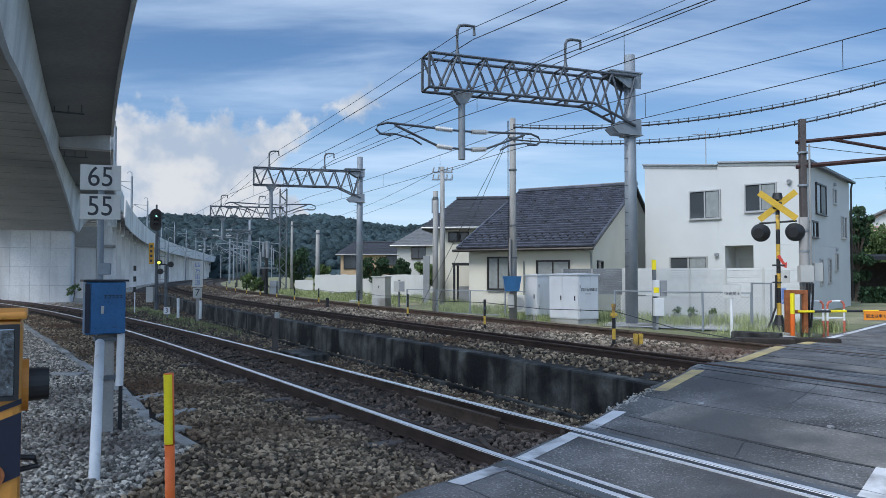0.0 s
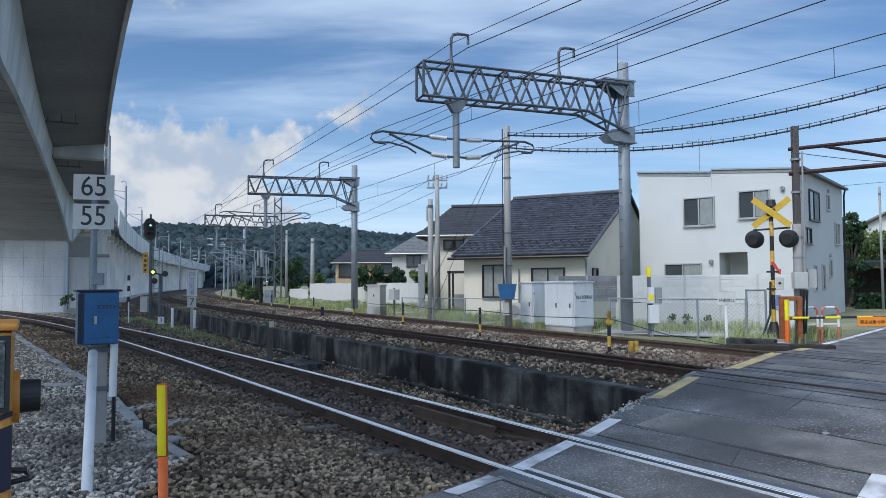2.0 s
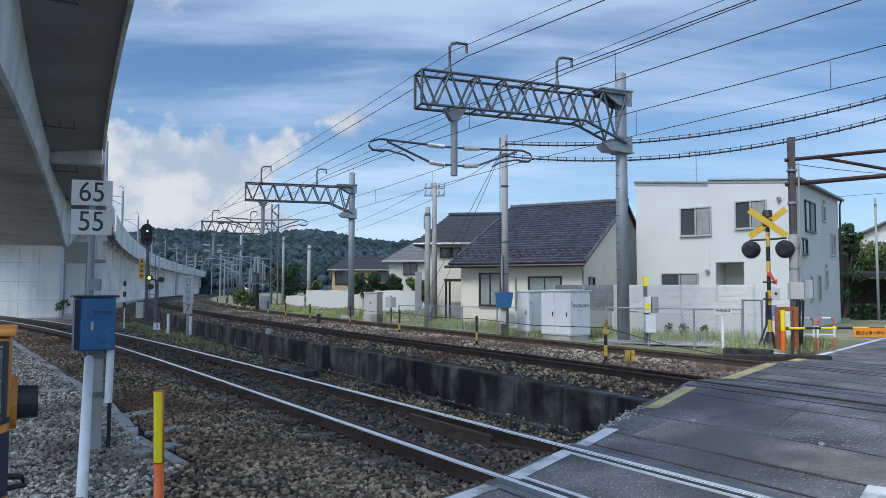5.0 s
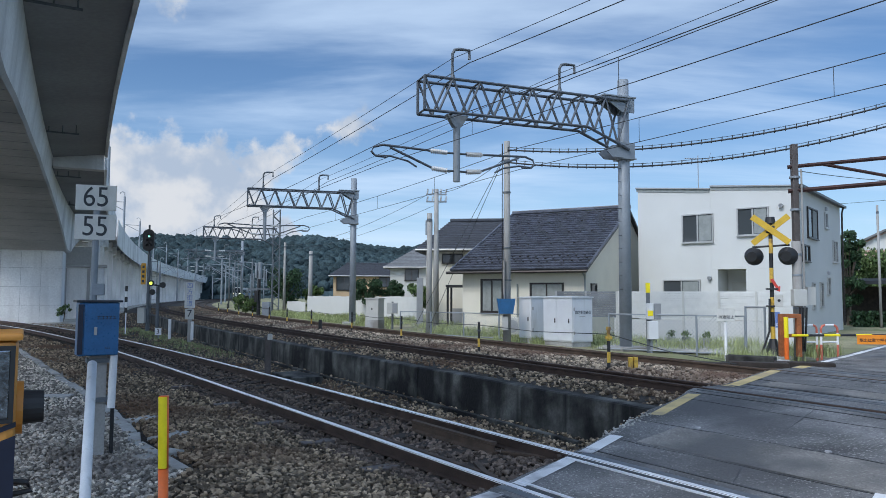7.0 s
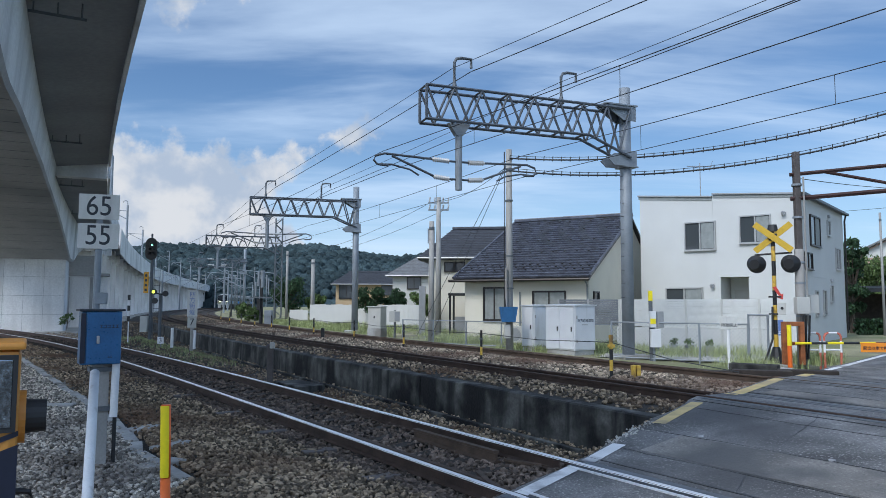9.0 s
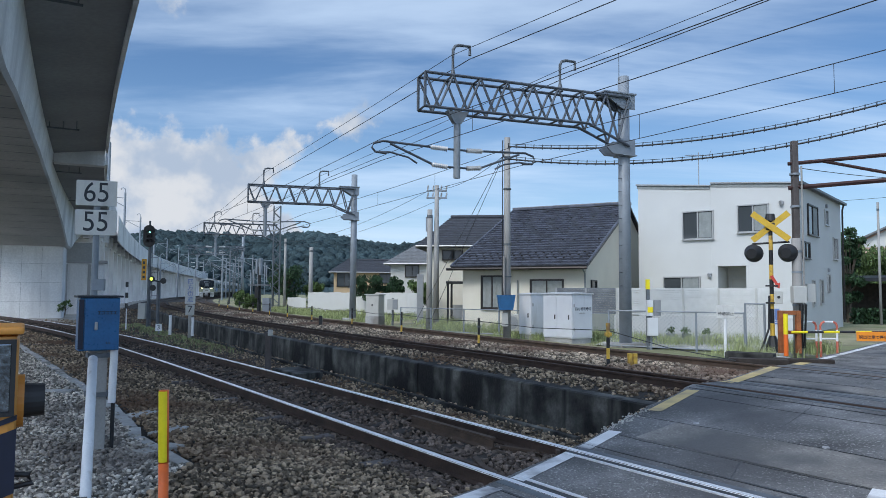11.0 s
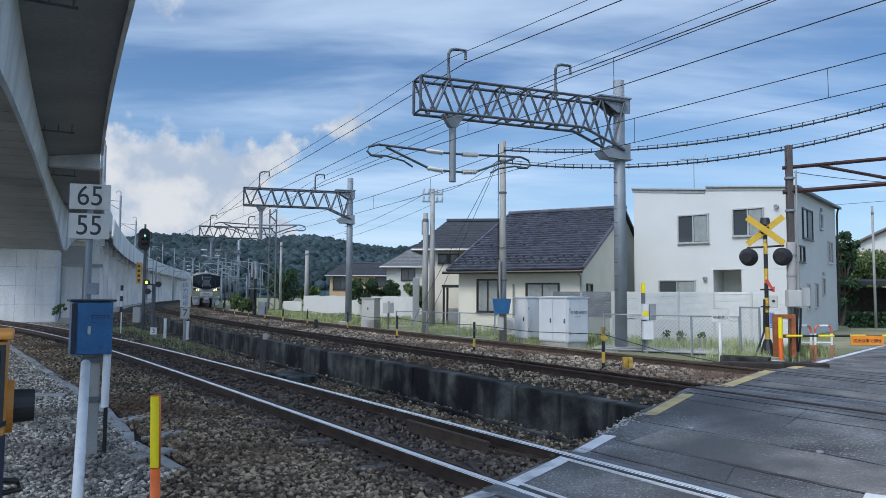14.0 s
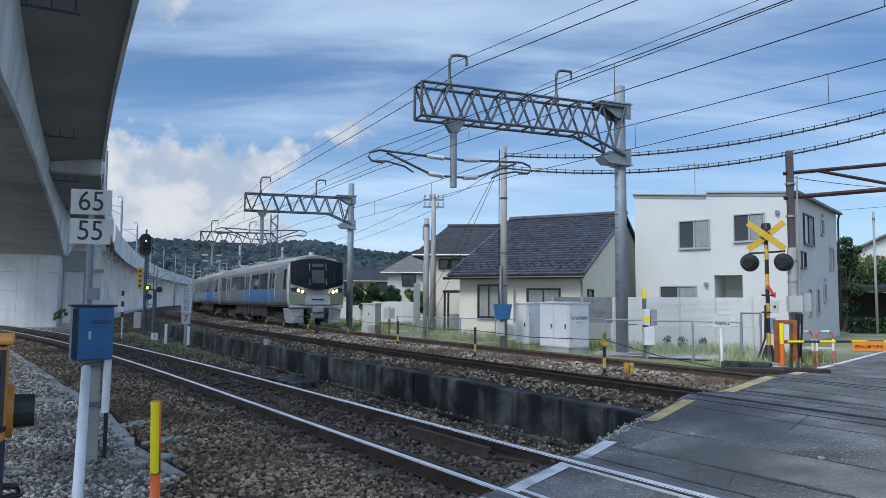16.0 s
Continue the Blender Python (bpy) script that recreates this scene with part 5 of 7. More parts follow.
def stones(name, mat, label, places, lo, hi, seed):
    """Many broken stones, each its own island, in one mesh."""
    rng = np.random.default_rng(seed)
    v, f = stone_shape()
    p = np.array(places)
    n = len(p)
    k = rng.uniform(lo, hi, (n, 1, 1)) * rng.uniform(0.6, 1.25, (n, 1, 3))
    shape = v[None] * (1 + rng.uniform(-0.34, 0.30, (n, 12, 1))) * k
    q = rng.normal(size=(n, 4))
    q /= np.linalg.norm(q, axis=1, keepdims=True)
    w, x, y, z = q.T
    R = np.stack([1 - 2 * (y * y + z * z), 2 * (x * y - z * w), 2 * (x * z + y * w), 2 * (x * y + z * w), 1 - 2 * (x * x + z * z), 2 * (y * z - x * w),
                  2 * (x * z - y * w), 2 * (y * z + x * w), 1 - 2 * (x * x + y * y)], axis=1).reshape(n, 3, 3)
    co = np.einsum("nij,nkj->nki", R, shape) * np.array([1, 1, 0.8]) + p[:, None, :]
    me = bpy.data.meshes.new(name)
    idx = (f[None] + 12 * np.arange(n)[:, None, None]).reshape(-1, 3)
    me.from_pydata(co.reshape(-1, 3).tolist(), [], idx.tolist())
    me.materials.append(M[mat])
    tagged(new(name, me), label, "ballast", kind="stuff")


KERB = [(-20.0, 32.5), (-12.63, 21.9), (-9.3, 17.2), (-7.04, 13.95), (-5.08, 11.24), (-3.69, 8.87), (-2.59, 7.45)]


def kerb_x(y):
    pts = sorted((b, a) for a, b in KERB)
    return interp(y, pts)


def build_ballast():
    rnd = random.Random(11)
    brown, grey, dark, light, shoulder = [], [], [], [], []

    def fill(out, density, y0, y1, xlo, xhi, keep=lambda x, y: True, lift=0.012):
        y = y0
        while y < y1:
            dy = 0.25
            a, b = xlo(y), xhi(y)
            if b > a:
                n = density(y) * dy * (b - a)
                n = int(n) + (rnd.random() < n % 1)
                for _ in range(n):
                    x, q = rnd.uniform(a, b), y + rnd.uniform(0, dy)
                    if keep(x, q) and not -0.02 < road_place(x, q)[1] < ROAD_W + 0.1:
                        out.append((x, q, ground_z(x, q) + lift + rnd.uniform(-0.015, 0.036)))
            y += dy
    k1 = lambda y: math.hypot(1, slope(line_1, y))
    dens = lambda y: 800 if y < 8 else 800 * (8 / y) ** 1.6
    fill(brown, dens, 4.2, 36, lambda y: max(kerb_x(y) + (0.12 if y > 7.4 else 0.0), -0.75 * y), lambda y: line_1(y) - (GAUGE + 0.45) * k1(y))
    fill(dark, lambda y: 1.1 * dens(y), 4.2, 26, lambda y: line_1(y) - (GAUGE + 0.5) * k1(y), lambda y: line_1(y) - (GAUGE + 0.1) * k1(y))
    fill(grey, lambda y: max(75, 1.7 * dens(y)), 4.0, 34, lambda y: -0.68 * y - 0.2, lambda y: kerb_x(y) - (0.12 if y > 7.4 else 0.0))
    fill(dark, lambda y: 430 * min(1, (9 / y) ** 1.5), 5.5, 56, lambda y: line_1(y) - (GAUGE - 0.1) * k1(y), lambda y: line_1(y) - 0.1, lift=0.03)
    fill(brown, lambda y: 330 * min(1, (9 / y) ** 1.5), 6, 34, lambda y: line_1(y) + 0.1, lambda y: line_2(y) + (WALL - 0.04) * 1.16)
    fill(shoulder, lambda y: 230 * min(1, (11 / y) ** 1.3), 9.4, 44, lambda y: line_2(y) + (WALL + 0.3) * 1.16, lambda y: line_2(y) - 0.09)
    fill(dark, lambda y: 120 * min(1, (11 / y) ** 1.3), 9.4, 40, lambda y: line_2(y) + 0.1, lambda y: line_2(y) + (GAUGE - 0.08) * 1.16)
    fill(light, lambda y: 260 * min(1, (12 / y) ** 1.2), 10, 52, lambda y: line_2(y) + (GAUGE + 0.12) * 1.16, lambda y: line_3(y) - 0.1)
    fill(shoulder, lambda y: 26, 34, 80, lambda y: line_1(y) + 0.1 if y < 50 else line_2(y) - 5, lambda y: line_2(y) - 0.09)
    fill(dark, lambda y: 22, 40, 90, lambda y: line_2(y) + 0.1, lambda y: line_2(y) + (GAUGE - 0.08) * 1.16)
    fill(shoulder, lambda y: 24, 52, 90, lambda y: line_2(y) + (GAUGE + 0.12) * 1.16, lambda y: line_3(y) - 0.1)
    stones("ballast", "stone", "broken brown-grey ballast stones beside the near track", brown, 0.016, 0.039, 1)
    stones("ballast", "stone_grey", "cool grey crushed stone beyond the cable trough", grey, 0.013, 0.032, 2)
    crumbs = []
    for _ in range(170):
        q = ROAD_O + ROAD_D * rnd.uniform(2.9, 4.0) + ROAD_N * rnd.gauss(0.02, 0.05)
        crumbs.append((q.x, q.y, road_z(q.x, q.y) + rnd.uniform(-0.02, 0.008)))
    stones("broken_edge", "paving", "crumbled pale concrete along the road's broken edge", crumbs, 0.008, 0.022, 6)
    stones("ballast", "stone_rust", "dark rusty ballast between the rails", dark, 0.020, 0.040, 3)
    stones("ballast", "stone_light", "pale ballast stones between the two far tracks", light, 0.028, 0.052, 4)
    stones("ballast", "stone", "brown ballast behind the retaining wall", shoulder, 0.022, 0.042, 5)


def build_trough():
    for y in (7.6, 9.0, 10.4, 11.8, 13.6, 16.0):
        d = side(line_1, y)
        p = Vector((line_1(y), y, 0)) - d * (GAUGE + 0.36)
        solid("sleeper_end", box(B(), -0.24, 0.2, -0.10, 0.10, -0.1, 0.035, bevel=0.015), M["mast_brown"], "weathered sleeper end showing in the ballast", "sleeper", T(p.x, p.y, ground_z(p.x, p.y) + 0.02, math.degrees(math.atan2(d.y, d.x))), group="sleeper ends")
    t = thing("cable_trough", "line of pale concrete cable trough lids in the gravel", "cable trough", kind="structure")
    rnd = random.Random(8)
    pts = [Vector((a, b, 0)) for a, b in KERB]
    for a, b in zip(pts, pts[1:]):
        d = b - a
        n = max(1, int(d.length / 0.6))
        for i in range(n):
            p = a.lerp(b, (i + 0.5) / n)
            last = b == pts[-1] or a == pts[-2]
            s = rnd.uniform(0.7, 1.0) if p.y < 9.5 else 1.0
            bm = box(B(), -0.5 * d.length / n + 0.012, 0.5 * d.length / n - 0.012, -0.085 * s, 0.085 * s, -0.1, 0.03, bevel=0.012)
            ob = part("trough_lid", bm, M["kerb"], t)
            ob.matrix_basis = T(p.x, p.y, ground_z(p.x, p.y) + 0.02 + rnd.uniform(-0.01, 0.012), math.degrees(math.atan2(d.y, d.x)) + rnd.uniform(-3, 3) * (3 if p.y < 9.5 else 1))
    for i in range(5):
        ob = part("trough_lid", box(B(), -0.29, 0.29, -0.14, 0.14, -0.1, 0.03, bevel=0.012), M["kerb"], t)
        x, y = -6.75 - 0.6 * i, 12.65 - 0.10 * i
        ob.matrix_basis = T(x, y, ground_z(x, y) + 0.03, 11)
    for x, y, r in ((-3.2, 8.25, 60), (-3.5, 9.35, 75), (-4.4, 10.7, 60)):
        ob = part("trough_lid", box(B(), -0.26, 0.26, -0.13, 0.13, -0.08, 0.03, bevel=0.015), M["kerb"], t)
        ob.matrix_basis = T(x, y, ground_z(x, y) + 0.015, r)


def build_left_corner():
    # crossing gate machine
    t = thing("gate_machine", "orange crossing gate machine with navy bands and a mirror panel", "gate machine", T(-2.37, 3.45, -0.1, 30))
    part("case", box(B(), -0.28, 0.28, -0.22, 0.22, 0.0, 1.66, bevel=0.035), M["machine"], t, "orange steel case")
    part("lid", box(B(), -0.30, 0.30, -0.24, 0.24, 1.662, 1.70, bevel=0.015), M["machine"], t)
    bm = B()
    for z in (0.15, 0.72):
        prism(bm, [(-0.283, z), (0.283, z + 0.20), (0.283, z + 0.50), (-0.283, z + 0.30)], "y", -0.226, -0.221)
    part("navy_band", bm, M["navy"], t, "slanting navy band")
    bm = B()
    prism(bm, [(-0.283, 1.06), (0.283, 1.26), (0.283, 1.285), (-0.283, 1.085)], "y", -0.226, -0.2212)
    part("thin_band", bm, M["navy"], t)
    part("mirror_panel", box(B(), -0.24, 0.25, -0.236, -0.222, 1.30, 1.62, bevel=0.006), M["mirror"], t, "smeared shiny panel with a dark edge")
    bm = B()
    for x0, x1, z0, z1 in ((-0.26, 0.27, 1.28, 1.30), (-0.26, 0.27, 1.62, 1.64), (0.25, 0.27, 1.30, 1.62)):
        box(bm, x0, x1, -0.24, -0.224, z0, z1)
    part("panel_rim", bm, M["black"], t)
    bm = rod(B(), (0.28, 0.0, 1.32), (0.31, 0.0, 1.32), 0.13, seg=24)
    part("shaft_flange", bm, M["machine"], t)
    part("shaft", rod(B(), (0.31, 0, 1.32), (0.40, 0, 1.32), 0.085, 0.08, 20), M["black"], t, "dark shaft end")
    part("handle", tube(B(), [(0.28, -0.1, 0.98), (0.34, -0.1, 0.97), (0.36, -0.1, 0.93), (0.28, -0.1, 0.92)], 0.014), M["black"], t)
    bm = rod(B(), (0.16, -0.227, 0.93), (0.16, -0.232, 0.93), 0.06, seg=24)
    part("round_badge", bm, M["rust_wood"], t, "plain round badge")
    a = thing("striped_pole", "red and white striped pole leaning by the gate machine", "striped pole", T(-2.0, 3.05, -0.1))
    for i in range(6):
        k0, k1 = i / 6, (i + 1) / 6
        p, q = Vector((-0.35, 0, 0.9)), Vector((0.15, 0.05, 0.0))
        part("stripe", rod(B(), p.lerp(q, k0), p.lerp(q, k1), 0.035, seg=12), M["red"] if i % 2 else M["white_paint"], a)
    # relay box on its post
    t = thing("relay_box", "blue steel relay box on a concrete post", "equipment box", T(-3.77, 8.0, -0.05, 33))
    part("case", box(B(), -0.24, 0.17, 0.0, 0.3, 1.15, 1.74, bevel=0.01), M["blue"], t)
    part("lid", box(B(), -0.27, 0.20, -0.03, 0.33, 1.742, 1.765, bevel=0.006), M["ink"], t)
    d = part("door", box(B(), -0.19, 0.16, -0.022, -0.002, 1.16, 1.73, bevel=0.005), M["blue"], t)
    part("hinge_side", box(B(), -0.25, -0.20, -0.015, -0.001, 1.17, 1.72), M["navy"], t)
    part("latch", box(B(), -0.09, -0.06, -0.045, -0.022, 1.38, 1.47, bevel=0.008), M["frame_grey"], d, "small grey latch")
    part("nameplate_bars", bars(B(), -0.06, 0.14, 1.555, 1.59, 5, -0.023, random.Random(1)), M["ink"], d)
    part("nameplate_bars", bars(B(), 0.03, 0.08, 1.225, 1.245, 3, -0.023, random.Random(1)), M["ink"], d)
    part("post", box(B(), -0.1, 0.08, 0.14, 0.29, -0.2, 1.15, bevel=0.015), M["pole"], t, "square concrete post")
    part("cable_pipe", tube(B(), [(0.16, 0.2, 1.15), (0.16, 0.2, -0.1)], 0.022), M["black"], t)
    for z in (0.62, 1.06):
        part("clamp", box(B(), -0.13, 0.11, 0.10, 0.31, z, z + 0.05), M["galv_dark"], t)
    part("conduit", rod(B(), (0.13, 0.1, 0.55), (0.14, 0.1, 1.15), 0.042, seg=14), M["white_paint"], t)
    t = thing("guard_pipe", "white plastic pipe leaning on the post of the relay box", "pipe", T(-2.96, 6.05, -0.1))
    part("pipe", rod(B(), (0, 0, 0), (-0.80, 1.72, 1.13), 0.047, seg=16), M["white_paint"], t, smooth=True)
    # speed boards
    t = thing("speed_sign", "grey pole with white boards reading 65 and 55", "railway sign", T(-4.15, 8.55, -0.05, 16))
    part("pole", rod(B(), (0, 0, -0.1), (0, 0, 3.1), 0.042, 0.036, 14), M["galv"], t)
    for z, txt in ((2.83, "65"), (2.475, "55")):
        b = part("board", box(B(), -0.225, 0.225, -0.06, -0.045, z + 0.01, z + 0.315, bevel=0.004), M["sign_white"], t, "weathered white number board")
        lettering("number", txt, 0.34, M["ink"], b, Matrix.Translation((0.0, -0.0625, z + 0.162)) @ Matrix.Rotation(math.pi / 2, 4, "X") @ Matrix.Diagonal((0.88, 1.0, 1, 1)))
    part("clip", box(B(), -0.02, 0.12, -0.05, 0.03, 1.82, 1.96, bevel=0.01), M["galv"], t)
    # reflective marker pole
    t = thing("marker_post", "yellow and orange plastic marker post", "marker post", T(-1.93, 5.0, -0.2))
    part("lower_tube", rod(B(), (0.03, 0, 0), (0.012, 0, 0.78), 0.034, seg=18), M["orange"], t, "orange lower half", smooth=True)
    part("upper_tube", rod(B(), (0.012, 0, 0.782), (0.0, 0, 1.28), 0.034, seg=18), M["orange"], t, smooth=True)
    bm = B()
    for i in range(9):
        a0, a1 = radians(-150 + i * 13), radians(-150 + (i + 1) * 13)
        q = [(0.036 * math.cos(a), 0.036 * math.sin(a)) for a in (a0, a1)]
        bm.faces.new([bm.verts.new(p) for p in ((q[0][0] + 0.012, q[0][1], 0.79), (q[1][0] + 0.012, q[1][1], 0.79), (q[1][0], q[1][1], 1.275), (q[0][0], q[0][1], 1.275))])
    part("reflector", bm, M["yellow"], t, "bright yellow reflective sleeve")


def build_left_signals():
    t = thing("railway_signal", "black railway signal head showing green on a mast", "railway signal", T(-15.0, 37.0, -0.1))
    bm = rod(B(), (0, 0, 0), (0, 0, 5.2), 0.09, 0.08, 12)
    part("mast", bm, M["galv_dark"], t)
    bm = B()
    out = [(0.3 * math.cos(a) , 4.7 + 0.28 * (1 if math.sin(a) > 0 else -1) + 0.3 * math.sin(a)) for a in [2 * math.pi * (i + 0.5) / 28 for i in range(28)]]
    prism(bm, out, "y", -0.2, -0.14)
    head = part("backboard", bm, M["black"], t, "black oval backboard")
    for z, m in ((4.90, "green_light"), (4.66, "black"), (4.42, "black")):
        part("lens", rod(B(), (0.04, -0.2, z), (0.04, -0.215, z), 0.05, seg=18), M[m], head)
        bm = B()
        for i in range(9):
            a = math.pi * i / 8
            box(bm, 0.04 + 0.11 * math.cos(a) - 0.02, 0.04 + 0.11 * math.cos(a) + 0.02, -0.4, -0.2, z + 0.11 * math.sin(a) - 0.012, z + 0.11 * math.sin(a) + 0.012)
        part("hood", bm, M["black"], head)
    part("finial", rod(B(), (0, -0.1, 5.2), (0, -0.1, 5.5), 0.05), M["galv_dark"], t)
    part("notice_board", box(B(), -0.36, -0.12, -0.12, -0.08, 2.4, 3.5), M["notice_yellow"], t, "yellow notice board on the mast")
    for z in (2.5, 2.75, 3.0, 3.25):
        part("board_bar", box(B(), -0.30, -0.18, -0.125, -0.12, z, z + 0.13), M["ink"], t)
    part("junction_box", box(B(), -0.42, -0.05, -0.3, -0.02, 0.4, 1.2, bevel=0.02), M["cab_grey"], t)
    bm = B()
    for i in range(9):
        rod(bm, (0.12, 0.02, 0.4 + 0.4 * i), (0.42, 0.02, 0.4 + 0.4 * i), 0.012, seg=5)
    for x in (0.12, 0.42):
        rod(bm, (x, 0.02, 0.1), (x, 0.02, 4.0), 0.018, seg=5)
    part("ladder", bm, M["galv_dark"], t)
    t = thing("repeater_signal", "short signal post with one lit lime lamp", "railway signal", T(-14.1, 36.0, -0.1))
    part("post", rod(B(), (0, 0, 0), (0, 0, 2.3), 0.075, 0.06, 12), M["galv_dark"], t)
    bm = rod(B(), (-0.30, -0.1, 2.38), (0.28, -0.1, 2.30), 0.035)
    part("arm", bm, M["black"], t)
    for x, z, m in ((-0.30, 2.45, "amber_light"), (0.28, 2.36, "black"), (-0.24, 2.0, "black")):
        b = part("lamp_disc", rod(B(), (x, -0.12, z), (x, -0.2, z), 0.15, 0.14, 18), M["black"], t)
        part("lens", rod(B(), (x, -0.2, z), (x, -0.215, z), 0.08, seg=16), M[m], b)
    t = thing("stop_marker", "black and white striped upright board on a post", "railway sign", T(-15.7, 36.0, -0.1))
    for i in range(5):
        part("stripe", box(B(), -0.065, 0.065, -0.02, 0.02, 0.95 + 0.27 * i, 1.215 + 0.27 * i), M["black" if i % 2 == 0 else "white_paint"], t)
    part("post", rod(B(), (0, 0.03, -0.1), (0, 0.03, 2.3), 0.03), M["white_paint"], t)
    t = thing("distance_marker", "small white board with the figure 3", "railway sign", T(-12.6, 32.3, -0.1))
    b = part("board", box(B(), -0.14, 0.14, -0.02, 0.02, 0.05, 0.36), M["white_paint"], t)
    lettering("figure", "3", 0.3, M["ink"], b, Matrix.Translation((0, -0.024, 0.2)) @ Matrix.Rotation(math.pi / 2, 4, "X"))
    part("stake", rod(B(), (0, 0.04, -0.1), (0, 0.04, 0.3), 0.03), M["galv"], t)
    for x, y, h in ((-11.45, 30.6, 0.85), (-10.25, 29.9, 0.78)):
        t = thing("white_stake", "thin white boundary stake", "stake", T(x, y, -0.12), group="white stakes")
        part("shaft", box(B(), -0.05, 0.05, -0.05, 0.05, 0, h, bevel=0.01), M["white_paint"], t)
        part("cap", box(B(), -0.055, 0.055, -0.055, 0.055, h + 0.001, h + 0.03), M["black"], t)
    t = thing("name_sign", "upright white board with blue writing over a square 7 board", "railway sign", T(-10.4, 30.0, -0.1, 6))
    part("post", rod(B(), (0, 0.05, -0.1), (0, 0.05, 2.4), 0.09, seg=12), M["pole"], t)
    b = part("board", box(B(), -0.21, 0.21, -0.07, -0.04, 1.32, 2.42), M["sign_white"], t)
    lettering("name", "四\n方\n街\n道", 0.25, M["ink_blue"], b, Matrix.Translation((0, -0.074, 1.87)) @ Matrix.Rotation(math.pi / 2, 4, "X"))
    b = part("number_board", box(B(), -0.18, 0.18, -0.07, -0.04, 0.86, 1.29), M["cab_grey"], t)
    lettering("figure", "7", 0.42, M["ink"], b, Matrix.Translation((0, -0.074, 1.08)) @ Matrix.Rotation(math.pi / 2, 4, "X"))
    t = thing("stub_post", "short grey concrete post with a small grey box", "post", T(-4.25, 17.96, -0.1))
    part("post", box(B(), -0.07, 0.07, -0.07, 0.07, -0.4, 0.84, bevel=0.015), M["mast_brown"], t)
    part("cap_box", box(B(), 0.0, 0.11, -0.12, -0.02, 0.76, 0.91, bevel=0.02), M["cab_grey"], t)
    solid("concrete_slab", box(B(), -0.75, 0.75, -0.35, 0.35, -0.1, 0.17, bevel=0.02), M["old_concrete"], "low weathered concrete slab beside the track", "slab", T(-3.45, 17.6, -0.33, -55))


STAKES = [(3.44, 14.27), (1.09, 18.5), (-1.17, 23.5), (-3.43, 28.8), (-5.8, 33.0), (-7.6, 36.2), (-9.4, 40.0), (-11.5, 44.5), (-13.6, 49.0), (-16.0, 54.5), (-18.2, 59.5)]


def build_stakes():
    first = None
    for i, (x, y) in enumerate(STAKES):
        if first is None:
            first = thing("line_stake", "black and yellow banded metal stake in the ballast", "stake", T(x, y, 0.25), group="stakes along the line")
            for k in range(4):
                part("band", rod(B(), (0, 0, 0.215 * k), (0, 0, 0.215 * (k + 1)), 0.036, seg=12), M["black" if k % 2 == 0 else "yellow_worn"], first)
            part("knob", rod(B(), (0, 0, 0.86), (0, 0, 0.93), 0.05, 0.045, 12), M["yellow_worn"], first)
            part("clip", box(B(), -0.06, 0.06, -0.06, 0.06, 0.68, 0.74), M["yellow_worn"], first)
        elif i == 1:
            second = thing("line_stake", "mostly black metal stake with a yellow band in the ballast", "stake", T(x, y, 0.25), group="stakes along the line")
            for k, m in enumerate(("black", "yellow_worn", "black", "black")):
                part("band", rod(B(), (0, 0, 0.215 * k), (0, 0, 0.215 * (k + 1)), 0.032, seg=12), M[m], second)
            part("clip", box(B(), -0.05, 0.05, -0.05, 0.05, 0.62, 0.66), M["galv_dark"], second)
        else:
            copy_thing(second, T(x, y, 0.25))
    t = thing("line_stub", "stubby worn yellow metal post", "stake", T(3.88, 14.1, 0.25))
    bm = B()
    for a in (-0.05, 0.05):
        box(bm, a - 0.04, a + 0.04, -0.05, 0.05, 0, 0.34, bevel=0.01)
    part("post", bm, M["yellow_worn"], t)
    t = thing("line_stub", "short black metal post", "stake", T(-4.93, 30.2, 0.25))
    part("post", box(B(), -0.07, 0.07, -0.07, 0.07, 0, 0.5, bevel=0.01), M["black"], t)
    pts = [(x, y, 1.03) for x, y in reversed(STAKES)] + [(5.3, 12.6, 0.6)]
    solid("line_rope", tube(B(), [p for a, b in zip(pts, pts[1:]) for p in (a, tuple((u + v) / 2 - (0.06 if i == 2 else 0) for i, (u, v) in enumerate(zip(a, b))))] + [pts[-1]], 0.009, 5), M["wire"], "thin sagging rope from stake to stake", "rope")
    for x, y, z in ((6.5, 14.35, 0.38), (7.45, 14.4, 0.38), (5.6, 15.0, 0.32)):
        solid("timber", box(B(), -0.55, 0.55, -0.14, 0.14, -0.1, 0.1, bevel=0.02), M["sleeper"], "old dark timber sleeper end by the track", "timber", T(x, y, z, -20), group="old timbers")


